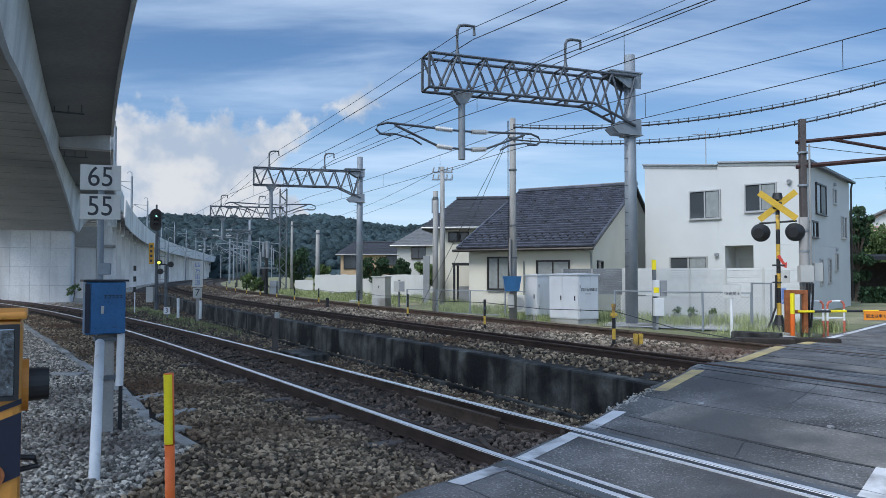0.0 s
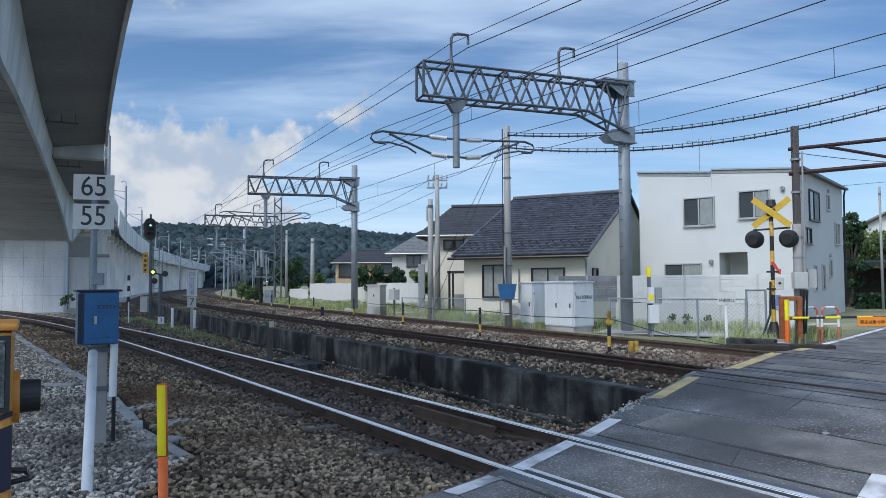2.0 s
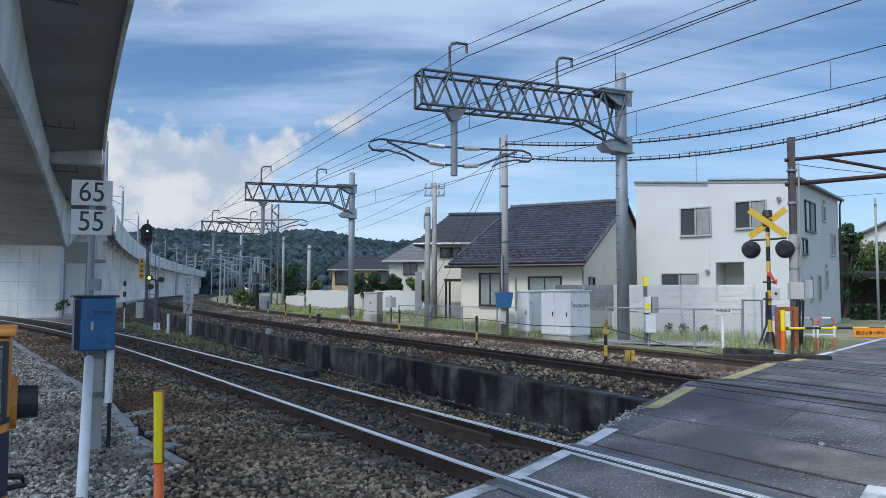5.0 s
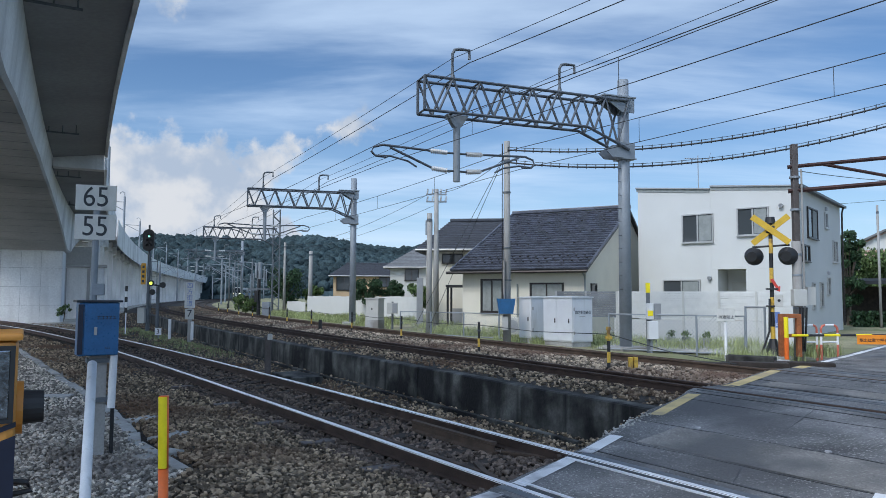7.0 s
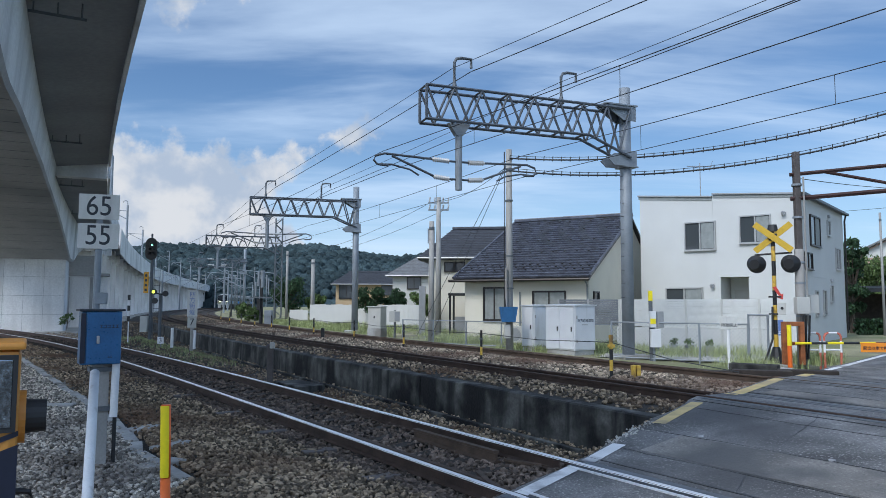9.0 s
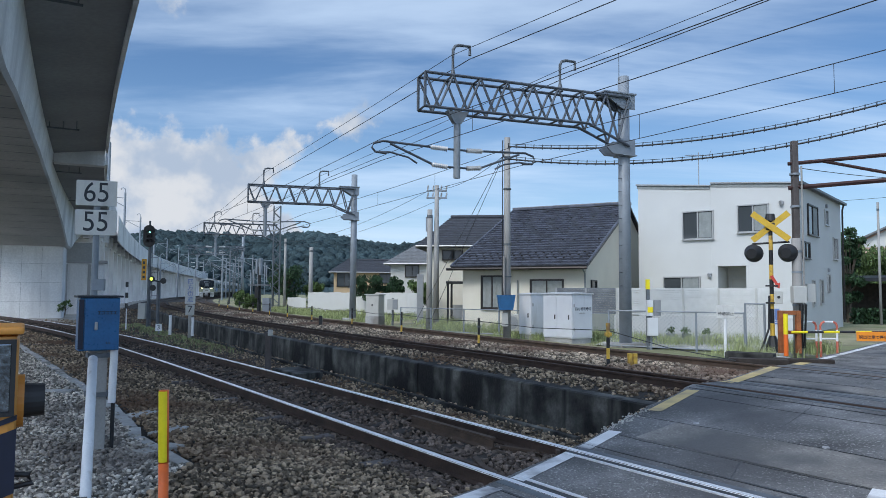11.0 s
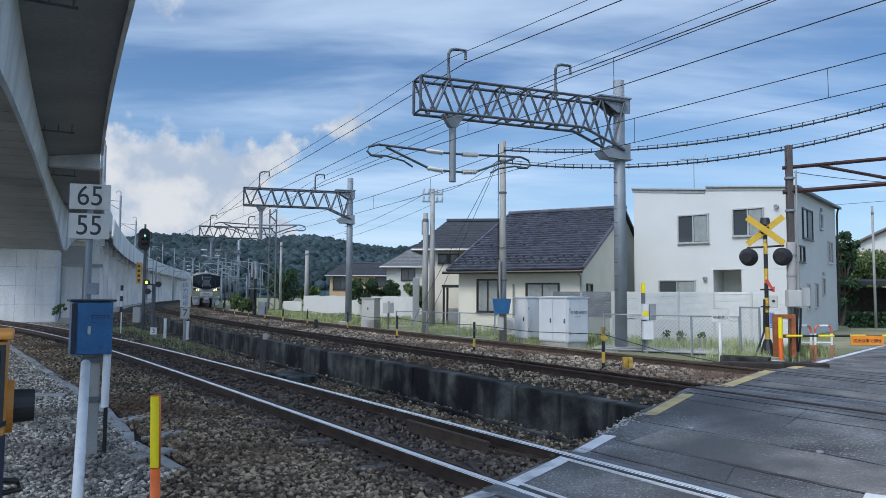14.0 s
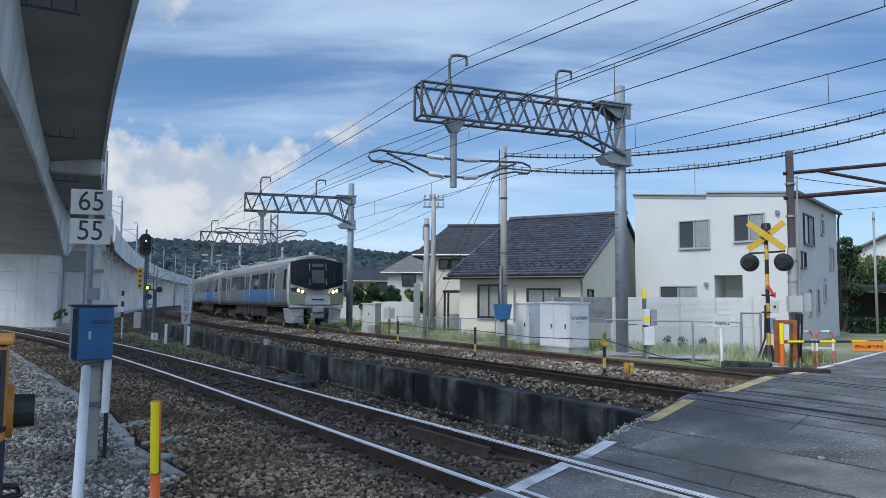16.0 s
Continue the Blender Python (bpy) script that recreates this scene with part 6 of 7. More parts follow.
def cabinet(corner, w, d, h, label, text=False, doors=1):
    m = T(corner[0], corner[1], 0.3, -57)
    t = thing("equipment_cabinet", label, "equipment cabinet", m, group="trackside cabinets")
    # x runs back to the left along the front, y to the right
    part("plinth", box(B(), -w + 0.03, -0.03, 0.03, d - 0.03, -0.2, 0.06), M["kerb"], t)
    part("case", box(B(), -w, 0, 0, d, 0.061, h, bevel=0.01), M["cab_white"], t)
    part("lid", prism(B(), [(-0.04, h + 0.002), (d + 0.04, h + 0.002), (d + 0.04, h + 0.03), (d / 2, h + 0.06), (-0.04, h + 0.03)], "x", -w - 0.04, 0.04), M["cab_white"], t)
    for i in range(doors):
        a = -w + 0.03 + (w - 0.06) * i / doors
        b = -w + 0.03 + (w - 0.06) * (i + 1) / doors
        dr = part("door", box(B(), a + 0.006, b - 0.006, -0.022, -0.002, 0.1, h - 0.05, bevel=0.004), M["cab_white"], t)
        part("handle", box(B(), b - 0.1, b - 0.07, -0.045, -0.022, h * 0.45, h * 0.55), M["black"], dr)
    side = part("side_panel", box(B(), 0.002, 0.018, 0.04, d - 0.04, 0.1, h - 0.05, bevel=0.004), M["cab_white"], t)
    for z in (0.3, h - 0.4):
        part("hinge", box(B(), 0.018, 0.04, 0.05, 0.09, z, z + 0.1), M["frame_grey"], side)
    if text:
        lettering("crossing_name", "四方街道踏切", 0.115, M["ink"], side, Matrix.Translation((0.02, d * 0.52, h - 0.46)) @ Matrix.Rotation(math.pi / 2, 4, "Z") @ Matrix.Rotation(math.pi / 2, 4, "X"))
        part("small_bars", box(B(), 0.018, 0.021, d * 0.34, d * 0.62, h - 0.60, h - 0.57), M["frame_grey"], side)
    return t


def build_trackside():
    cabinet((3.19, 24.0), 0.62, 0.95, 1.42, "white steel trackside cabinet with one door")
    cabinet((4.18, 21.9), 1.32, 0.88, 1.44, "white two-door trackside cabinet lettered with the crossing's name", text=True, doors=2)
    t = thing("equipment_cabinet", "tall pale grey cabinet on a concrete plinth in the grass", "equipment cabinet", T(-2.95, 34.0, 0.2, -25), group="trackside cabinets")
    part("plinth", box(B(), -0.36, 0.36, -0.3, 0.3, -0.1, 0.42), M["kerb"], t)
    part("case", box(B(), -0.35, 0.35, -0.29, 0.29, 0.421, 1.42, bevel=0.02), M["cab_grey"], t)
    part("lid", box(B(), -0.4, 0.4, -0.34, 0.34, 1.421, 1.47, bevel=0.015), M["cab_grey"], t)
    part("latch", box(B(), -0.02, 0.03, -0.31, -0.29, 0.9, 1.0), M["black"], t)
    t = thing("meter_box", "small grey box with a dark face on a post", "equipment box", T(-2.05, 33.0, 0.2))
    part("post", rod(B(), (0, 0.1, -0.1), (0, 0.1, 1.3), 0.05), M["galv_dark"], t)
    part("case", box(B(), -0.25, 0.25, -0.1, 0.08, 0.75, 1.25, bevel=0.01), M["cab_grey"], t)
    part("face", box(B(), 0.0, 0.23, -0.108, -0.1, 0.78, 1.22), M["trim_grey"], t)
    # concrete pole with the blue box
    t = thing("utility_pole", "concrete pole carrying a blue box", "utility pole", T(2.38, 24.0, 0.1))
    part("shaft", rod(B(), (0, 0, -0.1), (0, 0, 7.0), 0.135, 0.10, 16), M["pole"], t, smooth=True)
    part("blue_box", prism(B(), [(-0.30, 1.1), (0.16, 1.1), (0.24, 1.6), (-0.38, 1.6)], "y", -0.45, -0.15), M["blue"], t, "blue tapered steel box")
    part("cable", tube(B(), [(-0.16, -0.05, 6.9), (-0.17, -0.05, 3.2), (-0.15, -0.2, 1.6)], 0.02), M["black"], t)
    for z in (2.2, 3.3, 5.2, 6.3):
        part("strap", rod(B(), (0, 0, z), (0, 0, z + 0.05), 0.165 - 0.006 * z, seg=16), M["galv_dark"], t)
    part("conduit", rod(B(), (-0.12, -0.17, 1.6), (-0.12, -0.17, 2.9), 0.04), M["pole"], t)
    part("lower_box", box(B(), -0.2, 0.0, -0.35, -0.18, 0.55, 1.0, bevel=0.02), M["cab_grey"], t)
    t = thing("air_conditioner", "grey outdoor air conditioner beside the house", "air conditioner", T(3.0, 26.6, 0.2, -30))
    part("case", box(B(), -0.4, 0.4, -0.15, 0.15, 0.15, 0.78, bevel=0.03), M["cab_grey"], t)
    part("fan_grille", rod(B(), (-0.1, -0.16, 0.46), (-0.1, -0.152, 0.46), 0.24, seg=24), M["trim_grey"], t)
    for x in (-0.3, 0.3):
        part("foot", box(B(), x - 0.05, x + 0.05, -0.16, 0.16, 0.0, 0.149), M["pole"], t)
    # equipment post with a yellow cap
    t = thing("cable_post", "post with a yellow cap and pale switch boxes", "equipment post", T(5.97, 20.0, 0.2))
    part("post", box(B(), -0.045, 0.045, -0.04, 0.04, -0.1, 1.75), M["galv_dark"], t)
    part("cap", box(B(), -0.05, 0.05, -0.045, 0.045, 1.70, 1.98), M["yellow"], t)
    part("upper_box", box(B(), -0.08, 0.10, -0.2, -0.06, 0.95, 1.4, bevel=0.015), M["cab_white"], t)
    part("yellow_plate", box(B(), -0.07, 0.08, -0.206, -0.2, 1.05, 1.2), M["yellow"], t)
    part("meter", box(B(), 0.13, 0.32, -0.16, -0.02, 0.95, 1.40, bevel=0.01), M["trim_grey"], t)
    part("lower_box", box(B(), -0.06, 0.22, -0.22, -0.06, 0.40, 0.9, bevel=0.015), M["cab_white"], t)
    t = thing("porch_canopy", "dark flat porch canopy on slim posts beside a house", "canopy", T(0.55, 34.5, 0.2, -8))
    part("roof", box(B(), -0.1, 1.35, -0.1, 1.6, 2.0, 2.12, bevel=0.02), M["black"], t)
    for x, y in ((0.0, 0.0), (1.25, 0.0), (0.0, 1.5), (1.25, 1.5)):
        part("post", box(B(), x - 0.05, x + 0.05, y - 0.05, y + 0.05, -0.1, 1.998), M["black"], t)
    part("screen", box(B(), 0.06, 1.19, 1.46, 1.5, 0.0, 0.95), M["trim_grey"], t)
    solid("garden_wall", box(B(), -0.16, 0.16, -0.5, 0.5, -0.1, 2.5, bevel=0.02), M["trim_grey"], "tall grey rendered wall end beside a house", "wall", T(-0.85, 36.5, 0.2))
    # far things on the line
    t = thing("radio_pole", "pole with clustered grey aerials and boxes", "radio pole", T(-12.5, 50.0, 0.1))
    part("pole", rod(B(), (0, 0, 0), (0, 0, 3.4), 0.14, 0.12), M["black"], t)
    for x, z, h, r in ((-0.2, 2.9, 1.0, 0.10), (0.06, 2.8, 1.2, 0.15), (0.36, 2.7, 1.0, 0.06), (0.5, 2.3, 1.2, 0.04), (-0.4, 2.2, 1.0, 0.05)):
        part("aerial", rod(B(), (x, 0, z), (x, 0, z + h), r, seg=12), M["galv"], t)
    part("box", box(B(), -0.25, 0.0, -0.3, -0.05, 1.2, 2.0), M["black"], t)
    part("platform", box(B(), -0.7, 0.7, -0.3, 0.3, 2.05, 2.15), M["galv_dark"], t)
    part("cabinet", box(B(), 0.3, 0.8, -0.3, 0.3, -0.1, 1.2, bevel=0.02), M["galv"], t)
    for x, y, h, r in ((-10.3, 58.0, 5.3, 0.19), (-13.6, 63.5, 6.4, 0.13), (-0.32, 30.0, 5.2, 0.13), (-17.5, 76, 5.5, 0.10), (-24.5, 84, 6.5, 0.09), (-22.0, 80, 5.0, 0.08), (-27.0, 104, 7, 0.10), (-33.5, 118, 7.5, 0.11), (-38.0, 136, 7.5, 0.11), (-43.0, 150, 7.5, 0.12), (23.35, 37.0, 6.6, 0.07)):
        t = thing("utility_pole", "plain grey concrete pole", "utility pole", T(x, y, 0.1), group="plain poles")
        part("shaft", rod(B(), (0, 0, -0.1), (0, 0, h), r, r * 0.8, 14), M["galv_dark" if y > 70 else "pole"], t, smooth=True)
        part("band", rod(B(), (0, 0, h * 0.93), (0, 0, h * 0.93 + 0.12), r * 0.92, seg=14), M["galv_dark"], t)
        if y > 70:
            bm = B()
            rod(bm, (0, 0, h - 0.6), (-2.2, -0.5, h - 0.4), 0.05, seg=6)
            rod(bm, (0, 0, h - 1.6), (-2.0, -0.5, h - 0.6), 0.05, seg=6)
            part("bracket", bm, M["galv"], t)
    t = thing("utility_pole", "concrete power pole with crossarms and insulators", "utility pole", T(-0.03, 34.0, 0.1))
    part("shaft", rod(B(), (0, 0, -0.1), (0, 0, 6.85), 0.15, 0.1, 14), M["pole"], t, smooth=True)
    for z in (6.2, 6.55):
        arm = part("crossarm", box(B(), -0.5, 0.5, -0.05, 0.05, z, z + 0.07), M["galv"], t)
        for x in (-0.45, -0.2, 0.2, 0.45):
            part("insulator", insulator(B(), (x, 0, z + 0.07), (x + 0.04, 0, z + 0.3), 0.05), M["insul"], arm)
    part("transformer", rod(B(), (-0.35, -0.1, 4.6), (-0.35, -0.1, 5.3), 0.17, seg=14), M["galv"], t)


def mesh_fence(a, b, h, z, label, posts, cover=True):
    """A wire fence between two places: posts, a top tube and a diamond net."""
    t = thing("wire_fence", label, "fence", group="fences")
    a, b = Vector((a[0], a[1], z)), Vector((b[0], b[1], z))
    n = posts
    for i in range(n + 1):
        p = a.lerp(b, i / n)
        part("post", rod(B(), p - Vector((0, 0, 0.2)), p + Vector((0, 0, h)), 0.03, seg=8), M["galv"], t)
    for k in (0.03, h - 0.02):
        part("rail", rod(B(), a + Vector((0, 0, k)), b + Vector((0, 0, k)), 0.02, seg=6), M["galv"], t)
    if cover:
        bm = B()
        L = (b - a).length
        d = (b - a).normalized()
        step = 0.11
        m = int((L + h) / step)
        for i in range(m):
            for sgn in (1, -1):
                s0 = i * step - (h if sgn > 0 else 0)
                s1 = s0 + sgn * h
                if sgn < 0:
                    s0, s1 = i * step, i * step - h
                z0, z1 = 0.0, h
                p0, p1 = max(0, min(L, s0)), max(0, min(L, s1))
                if abs(p1 - p0) < 0.02:
                    continue
                za = h * abs(p0 - s0) / h
                zb = h - abs(p1 - s1)
                rod(bm, a + d * p0 + Vector((0, 0, za)), a + d * p1 + Vector((0, 0, zb)), 0.0028, seg=3, cap=False)
        part("net", bm, M["galv"], t, "diamond wire net", kind="stuff")
    return t


def build_fences():
    mesh_fence((5.0, 20.6), (8.1, 18.6), 1.05, 0.25, "galvanised wire mesh fence before the gardens", 3)
    mesh_fence((-1.5, 29.5), (3.6, 25.4), 0.95, 0.2, "low galvanised wire fence in tall grass", 4)
    mesh_fence((8.1, 18.55), (8.35, 18.0), 1.25, 0.3, "short end of the wire fence", 1)
    # white slatted screen; the first two bays' shade is in their slat colour
    a, b = Vector((4.46, 26.47, 0.2)), Vector((11.35, 22.3, 0.2))
    d = (b - a)
    L = d.length
    t = thing("slatted_fence", "white horizontally slatted screen on a low white wall, left bays coloured as shaded", "fence", Matrix.Translation(a) @ Matrix.Rotation(math.atan2(d.y, d.x), 4, "Z"), group="fences")
    part("base_wall", box(B(), 2.2, L, 0.05, 0.2, -0.2, 0.80), M["white_wall"], t)
    n = 7
    for i in range(n + 1):
        part("post", box(B(), L * i / n - 0.035, L * i / n + 0.035, 0.02, 0.09, -0.2, 1.78), M["trim_grey" if i < 2 else "cab_grey"], t)
    me = mesh_of(prism(B(), [(0.024, -0.001), (0.036, -0.001), (0.050, 0.074), (0.040, 0.074)], "x", 0.04, L / n - 0.04), "slat", M["fence_white"])
    me_shaded = mesh_of(prism(B(), [(0.024, -0.001), (0.036, -0.001), (0.050, 0.074), (0.040, 0.074)], "x", 0.04, L / n - 0.04), "slat", M["galv_dark"])
    for i in range(n):
        for k in range(12):
            ob = new("slat", me_shaded if i < 2 else me)
            ob.parent = t
            ob.matrix_basis = Matrix.Translation((L * i / n, 0, 0.84 + 0.078 * k))
    # concrete lot between the wire fence and the screen
    bm = B()
    g = []
    for i in range(13):
        p0, p1 = Vector((4.7, 21.2)).lerp(Vector((8.9, 18.5)), i / 12), Vector((6.2, 25.0)).lerp(Vector((11.2, 22.0)), i / 12)
        g.append([bm.verts.new((*p0.lerp(p1, j / 10), ground_z(*p0.lerp(p1, j / 10)) + 0.03)) for j in range(11)])
    for r0, r1 in zip(g, g[1:]):
        for j in range(10):
            bm.faces.new((r0[j], r1[j], r1[j + 1], r0[j + 1]))
    solid("lot", bm, M["paving"], "pale concrete yard behind the wire fence", "pavement", kind="structure")
    # dark concrete block and broken pieces by the signal's foot
    t = thing("concrete_block", "dark weathered concrete block beside the track", "concrete block", T(6.9, 15.6, 0.28, -35))
    part("block", box(B(), -0.5, 0.5, -0.17, 0.17, -0.05, 0.22, bevel=0.02), M["old_concrete"], t)
    for i, (x, y) in enumerate(((7.5, 15.9), (7.65, 16.1), (7.4, 16.2), (7.75, 15.85))):
        rr = random.Random(i)
        bm = box(B(), -0.1, 0.12, -0.07, 0.06, -0.03, 0.09 + 0.02 * i, bevel=0.02)
        for vv in bm.verts:
            vv.co *= rr.uniform(0.8, 1.2)
        solid("rubble", bm, M["kerb"], "broken piece of grey concrete", "rubble", T(x, y, ground_z(x, y) + 0.02, 40 * i), group="rubble by the signal")
    # pots behind the wire fence
    for i, (x, y) in enumerate(((7.3, 23.9), (7.8, 23.6), (8.25, 23.4), (8.8, 23.1))):
        p = thing("flower_pot", "small grey planter with green leaves", "flower pot", T(x, y, 0.22), group="planters by the fence")
        part("pot", rod(B(), (0, 0, 0), (0, 0, 0.24), 0.11, 0.15, 12), M["trim_grey"] if i % 2 else M["galv_dark"], p)
        bm = B()
        leaf_cloud(bm, (0, 0, 0.33), 0.16, 60, 0.05, random.Random(i))
        part("leaves", bm, M["leaf"], p, kind="stuff")
    # far corrugated fence
    for a, b, h in (((-12.6, 60.1), (-10.35, 56.9), 1.1), ((-10.3, 56.8), (-1.2, 44.5), 1.55)):
        a, b = Vector((a[0], a[1], 0.15)), Vector((b[0], b[1], 0.15))
        d = b - a
        t = thing("sheet_fence", "white corrugated sheet fence", "fence", Matrix.Translation(a) @ Matrix.Rotation(math.atan2(d.y, d.x), 4, "Z"), group="fences")
        w = 0.9
        k = int(d.length / w)
        bm = B()
        q = 12
        lo = [bm.verts.new((w * i / q, 0.03 * (i % 2), 0)) for i in range(q + 1)]
        hi = [bm.verts.new((w * i / q, 0.03 * (i % 2), h)) for i in range(q + 1)]
        lb = [bm.verts.new((w * i / q, 0.03 * (i % 2) + 0.01, 0)) for i in range(q + 1)]
        hb = [bm.verts.new((w * i / q, 0.03 * (i % 2) + 0.01, h)) for i in range(q + 1)]
        for i in range(q):
            bm.faces.new((lo[i], lo[i + 1], hi[i + 1], hi[i]))
            bm.faces.new((lb[i], hb[i], hb[i + 1], lb[i + 1]))
            bm.faces.new((hi[i], hi[i + 1], hb[i + 1], hb[i]))
        me = mesh_of(bm, "sheet", M["white_wall"])
        for i in range(k):
            ob = new("sheet", me)
            ob.parent = t
            ob.matrix_basis = Matrix.Translation((i * w, 0, 0.02 * (i % 3)))
        part("rail", box(B(), 0, d.length, 0.05, 0.1, h - 0.2, h - 0.12), M["galv"], t)


def build_crossing():
    # warning signal
    t = thing("crossing_signal", "black and yellow crossing signal with crossed yellow boards", "crossing signal", T(8.24, 17.35, 0.35, -24))
    z = 0.0
    i = 0
    while z < 3.25:
        part("band", rod(B(), (0, 0, z), (0, 0, min(3.25, z + 0.36)), 0.048 if z > 0.4 else 0.055, seg=14), M["black" if i % 2 == 0 else "yellow_worn"], t)
        z += 0.36
        i += 1
    part("foot", rod(B(), (0, 0, -0.05), (0, 0, 0.42), 0.22, 0.08, 10), M["black"], t, "black tapered foot")
    part("plinth", box(B(), -0.32, 0.4, -0.3, 0.3, -0.3, 0.02, bevel=0.03), M["kerb"], t)
    for a in (39, -39):
        ob = part("crossed_board", box(B(), -0.53, 0.53, -0.012, 0.012, -0.075, 0.075, bevel=0.006), M["cross_yellow"], t, "faded yellow crossed board")
        ob.matrix_basis = Matrix.Translation((0, -0.1 - 0.001 * a, 3.1)) @ Matrix.Rotation(radians(a), 4, "Y")
    part("board_clamp", box(B(), -0.1, 0.1, -0.08, 0.08, 3.02, 3.2, bevel=0.02), M["black"], t)
    part("bell", rod(B(), (0, 0, 3.26), (0, 0, 3.42), 0.13, 0.1, 14), M["black"], t, "black bell on top")
    part("lamp_bar", rod(B(), (-0.42, 0, 2.68), (0.42, 0, 2.72), 0.025), M["black"], t)
    for x in (-0.38, 0.38):
        lp = part("lamp_head", rod(B(), (x, 0.06, 2.44), (x, -0.14, 2.44), 0.215, 0.215, 22), M["black"], t, "black round flasher head", smooth=False)
        part("hood", rod(B(), (x - 0.02, -0.14, 2.45), (x - 0.06, -0.30, 2.43), 0.215, 0.12, 18), M["black"], lp)
        part("lens", rod(B(), (x, -0.14, 2.44), (x, -0.155, 2.44), 0.14, seg=18), M["black"], lp)
    for z in (1.2, 1.62):
        part("collar", box(B(), -0.14, 0.14, -0.1, 0.1, z, z + 0.04), M["black"], t)
    bm = prism(B(), [(-0.04, 1.87), (0.03, 1.90), (0.14, 1.70), (0.19, 1.72), (0.175, 1.57), (0.06, 1.62), (0.095, 1.65)], "y", -0.09, -0.075)
    part("arrow_plate", bm, M["red"], t, "red direction arrow plate")
    part("white_box", box(B(), 0.06, 0.24, -0.12, -0.02, 1.2, 1.5, bevel=0.015), M["cab_grey"], t)
    part("push_button", rod(B(), (0.15, -0.12, 1.36), (0.15, -0.135, 1.36), 0.035), M["black"], t)
    part("blue_plate", box(B(), 0.05, 0.16, -0.1, -0.085, 0.7, 1.08), M["ink_blue"], t, "blue instruction plate")
    part("blue_bars", bars(B(), 0.06, 0.15, 0.74, 0.8, 3, -0.101, random.Random(2)), M["white_paint"], t)
    part("cable", tube(B(), [(-0.06, -0.07, 1.4), (-0.08, -0.12, 0.6), (-0.2, -0.2, 0.25), (-0.3, -0.3, 0.0)], 0.025), M["black"], t)
    # barrier and its guard
    t = thing("barrier", "lowered black and yellow barrier arm with an orange banner", "crossing barrier", T(8.15, 16.65, 0.4, -4))
    fr = B()
    for x0, x1, z0, z1 in ((-0.1, 0.0, 0, 1.0), (0.3, 0.4, 0, 1.0), (0.001, 0.299, 0.9, 1.0), (0.001, 0.299, 0.45, 0.53)):
        box(fr, x0, x1, -0.06, 0.06, z0, z1, bevel=0.01)
    part("machine_frame", fr, M["rust_wood"], t, "rusty orange machine frame")
    for k in range(14):
        part("arm_band", rod(B(), (0.15 + 0.36 * k, -0.12, 0.50 + 0.004 * k), (0.15 + 0.36 * (k + 1), -0.12, 0.50 + 0.004 * (k + 1)), 0.028, seg=10), M["yellow" if k % 2 == 0 else "black"], t)
    b = part("banner", box(B(), 1.60, 2.34, -0.16, -0.149, 0.31, 0.53, bevel=0.003), M["banner"], t, "orange banner hung on the arm")
    lettering("banner_writing", "脱出は車で押せ", 0.092, M["navy"], b, Matrix.Translation((1.97, -0.164, 0.40)) @ Matrix.Rotation(math.pi / 2, 4, "X"))
    t = thing("marker_post", "yellow and orange plastic marker post by the barrier", "marker post", T(8.12, 16.45, 0.35))
    part("lower_tube", rod(B(), (0, 0, 0), (0, 0, 0.5), 0.05, seg=14), M["orange"], t)
    part("upper_tube", rod(B(), (0, 0, 0.502), (0, 0, 0.98), 0.05, seg=14), M["yellow"], t)
    t = thing("guard_rail", "red and white bent pipe guard rail", "guard rail", T(8.75, 17.1, 0.35, 4))
    for x0, x1 in ((0.0, 0.45), (0.56, 0.98)):
        part("white_tube", rod(B(), (x0 + 0.1, 0, 0.77), (x1 - 0.1, 0, 0.77), 0.026, seg=10), M["white_paint"], t)
        part("white_tube", rod(B(), (x0 + 0.03, 0, 0.36), (x1 - 0.03, 0, 0.36), 0.02, seg=10), M["white_paint"], t)
        for x, d in ((x0, 1), (x1, -1)):
            part("red_bend", tube(B(), [(x, 0, 0.58), (x, 0, 0.68), (x + 0.03 * d, 0, 0.74), (x + 0.1 * d, 0, 0.77)], 0.027), M["faded_red"], t, "faded red bend of the pipe")
            part("white_leg", rod(B(), (x, 0, 0.30), (x, 0, 0.58), 0.026, seg=10), M["white_paint"], t)
            part("red_leg", rod(B(), (x, 0, -0.1), (x, 0, 0.30), 0.027, seg=10), M["faded_red"], t, "faded red lower leg")
    # notice on a white post
    t = thing("notice_sign", "weathered white notice board with black writing on a slim post", "sign", T(7.18, 17.6, 0.3, -10))
    part("post", rod(B(), (0, 0.02, -0.1), (0, 0.02, 1.2), 0.035), M["white_paint"], t)
    b = part("board", box(B(), -0.21, 0.21, -0.03, -0.015, 0.88, 1.2, bevel=0.004), M["sign_white"], t)
    lettering("writing", "待避禁止", 0.095, M["ink"], b, Matrix.Translation((0.01, -0.033, 0.985)) @ Matrix.Rotation(math.pi / 2, 4, "X"))
    # tall pole with the rusty beam over the road
    t = thing("portal_mast", "tall pole with a rusty brown lattice beam over the road", "portal mast", T(8.75, 17.1, 0.3))
    part("lower_shaft", rod(B(), (0, 0, -0.1), (0, 0, 2.85), 0.115, 0.11, 16), M["pole"], t, smooth=True)
    part("upper_shaft", box(B(), -0.07, 0.07, -0.07, 0.07, 2.852, 5.25, bevel=0.012), M["mast_brown"], t, "brown-grey steel upper mast")
    part("switch_box", box(B(), -0.24, 0.08, -0.30, -0.12, 1.28, 1.68, bevel=0.015), M["cab_grey"], t)
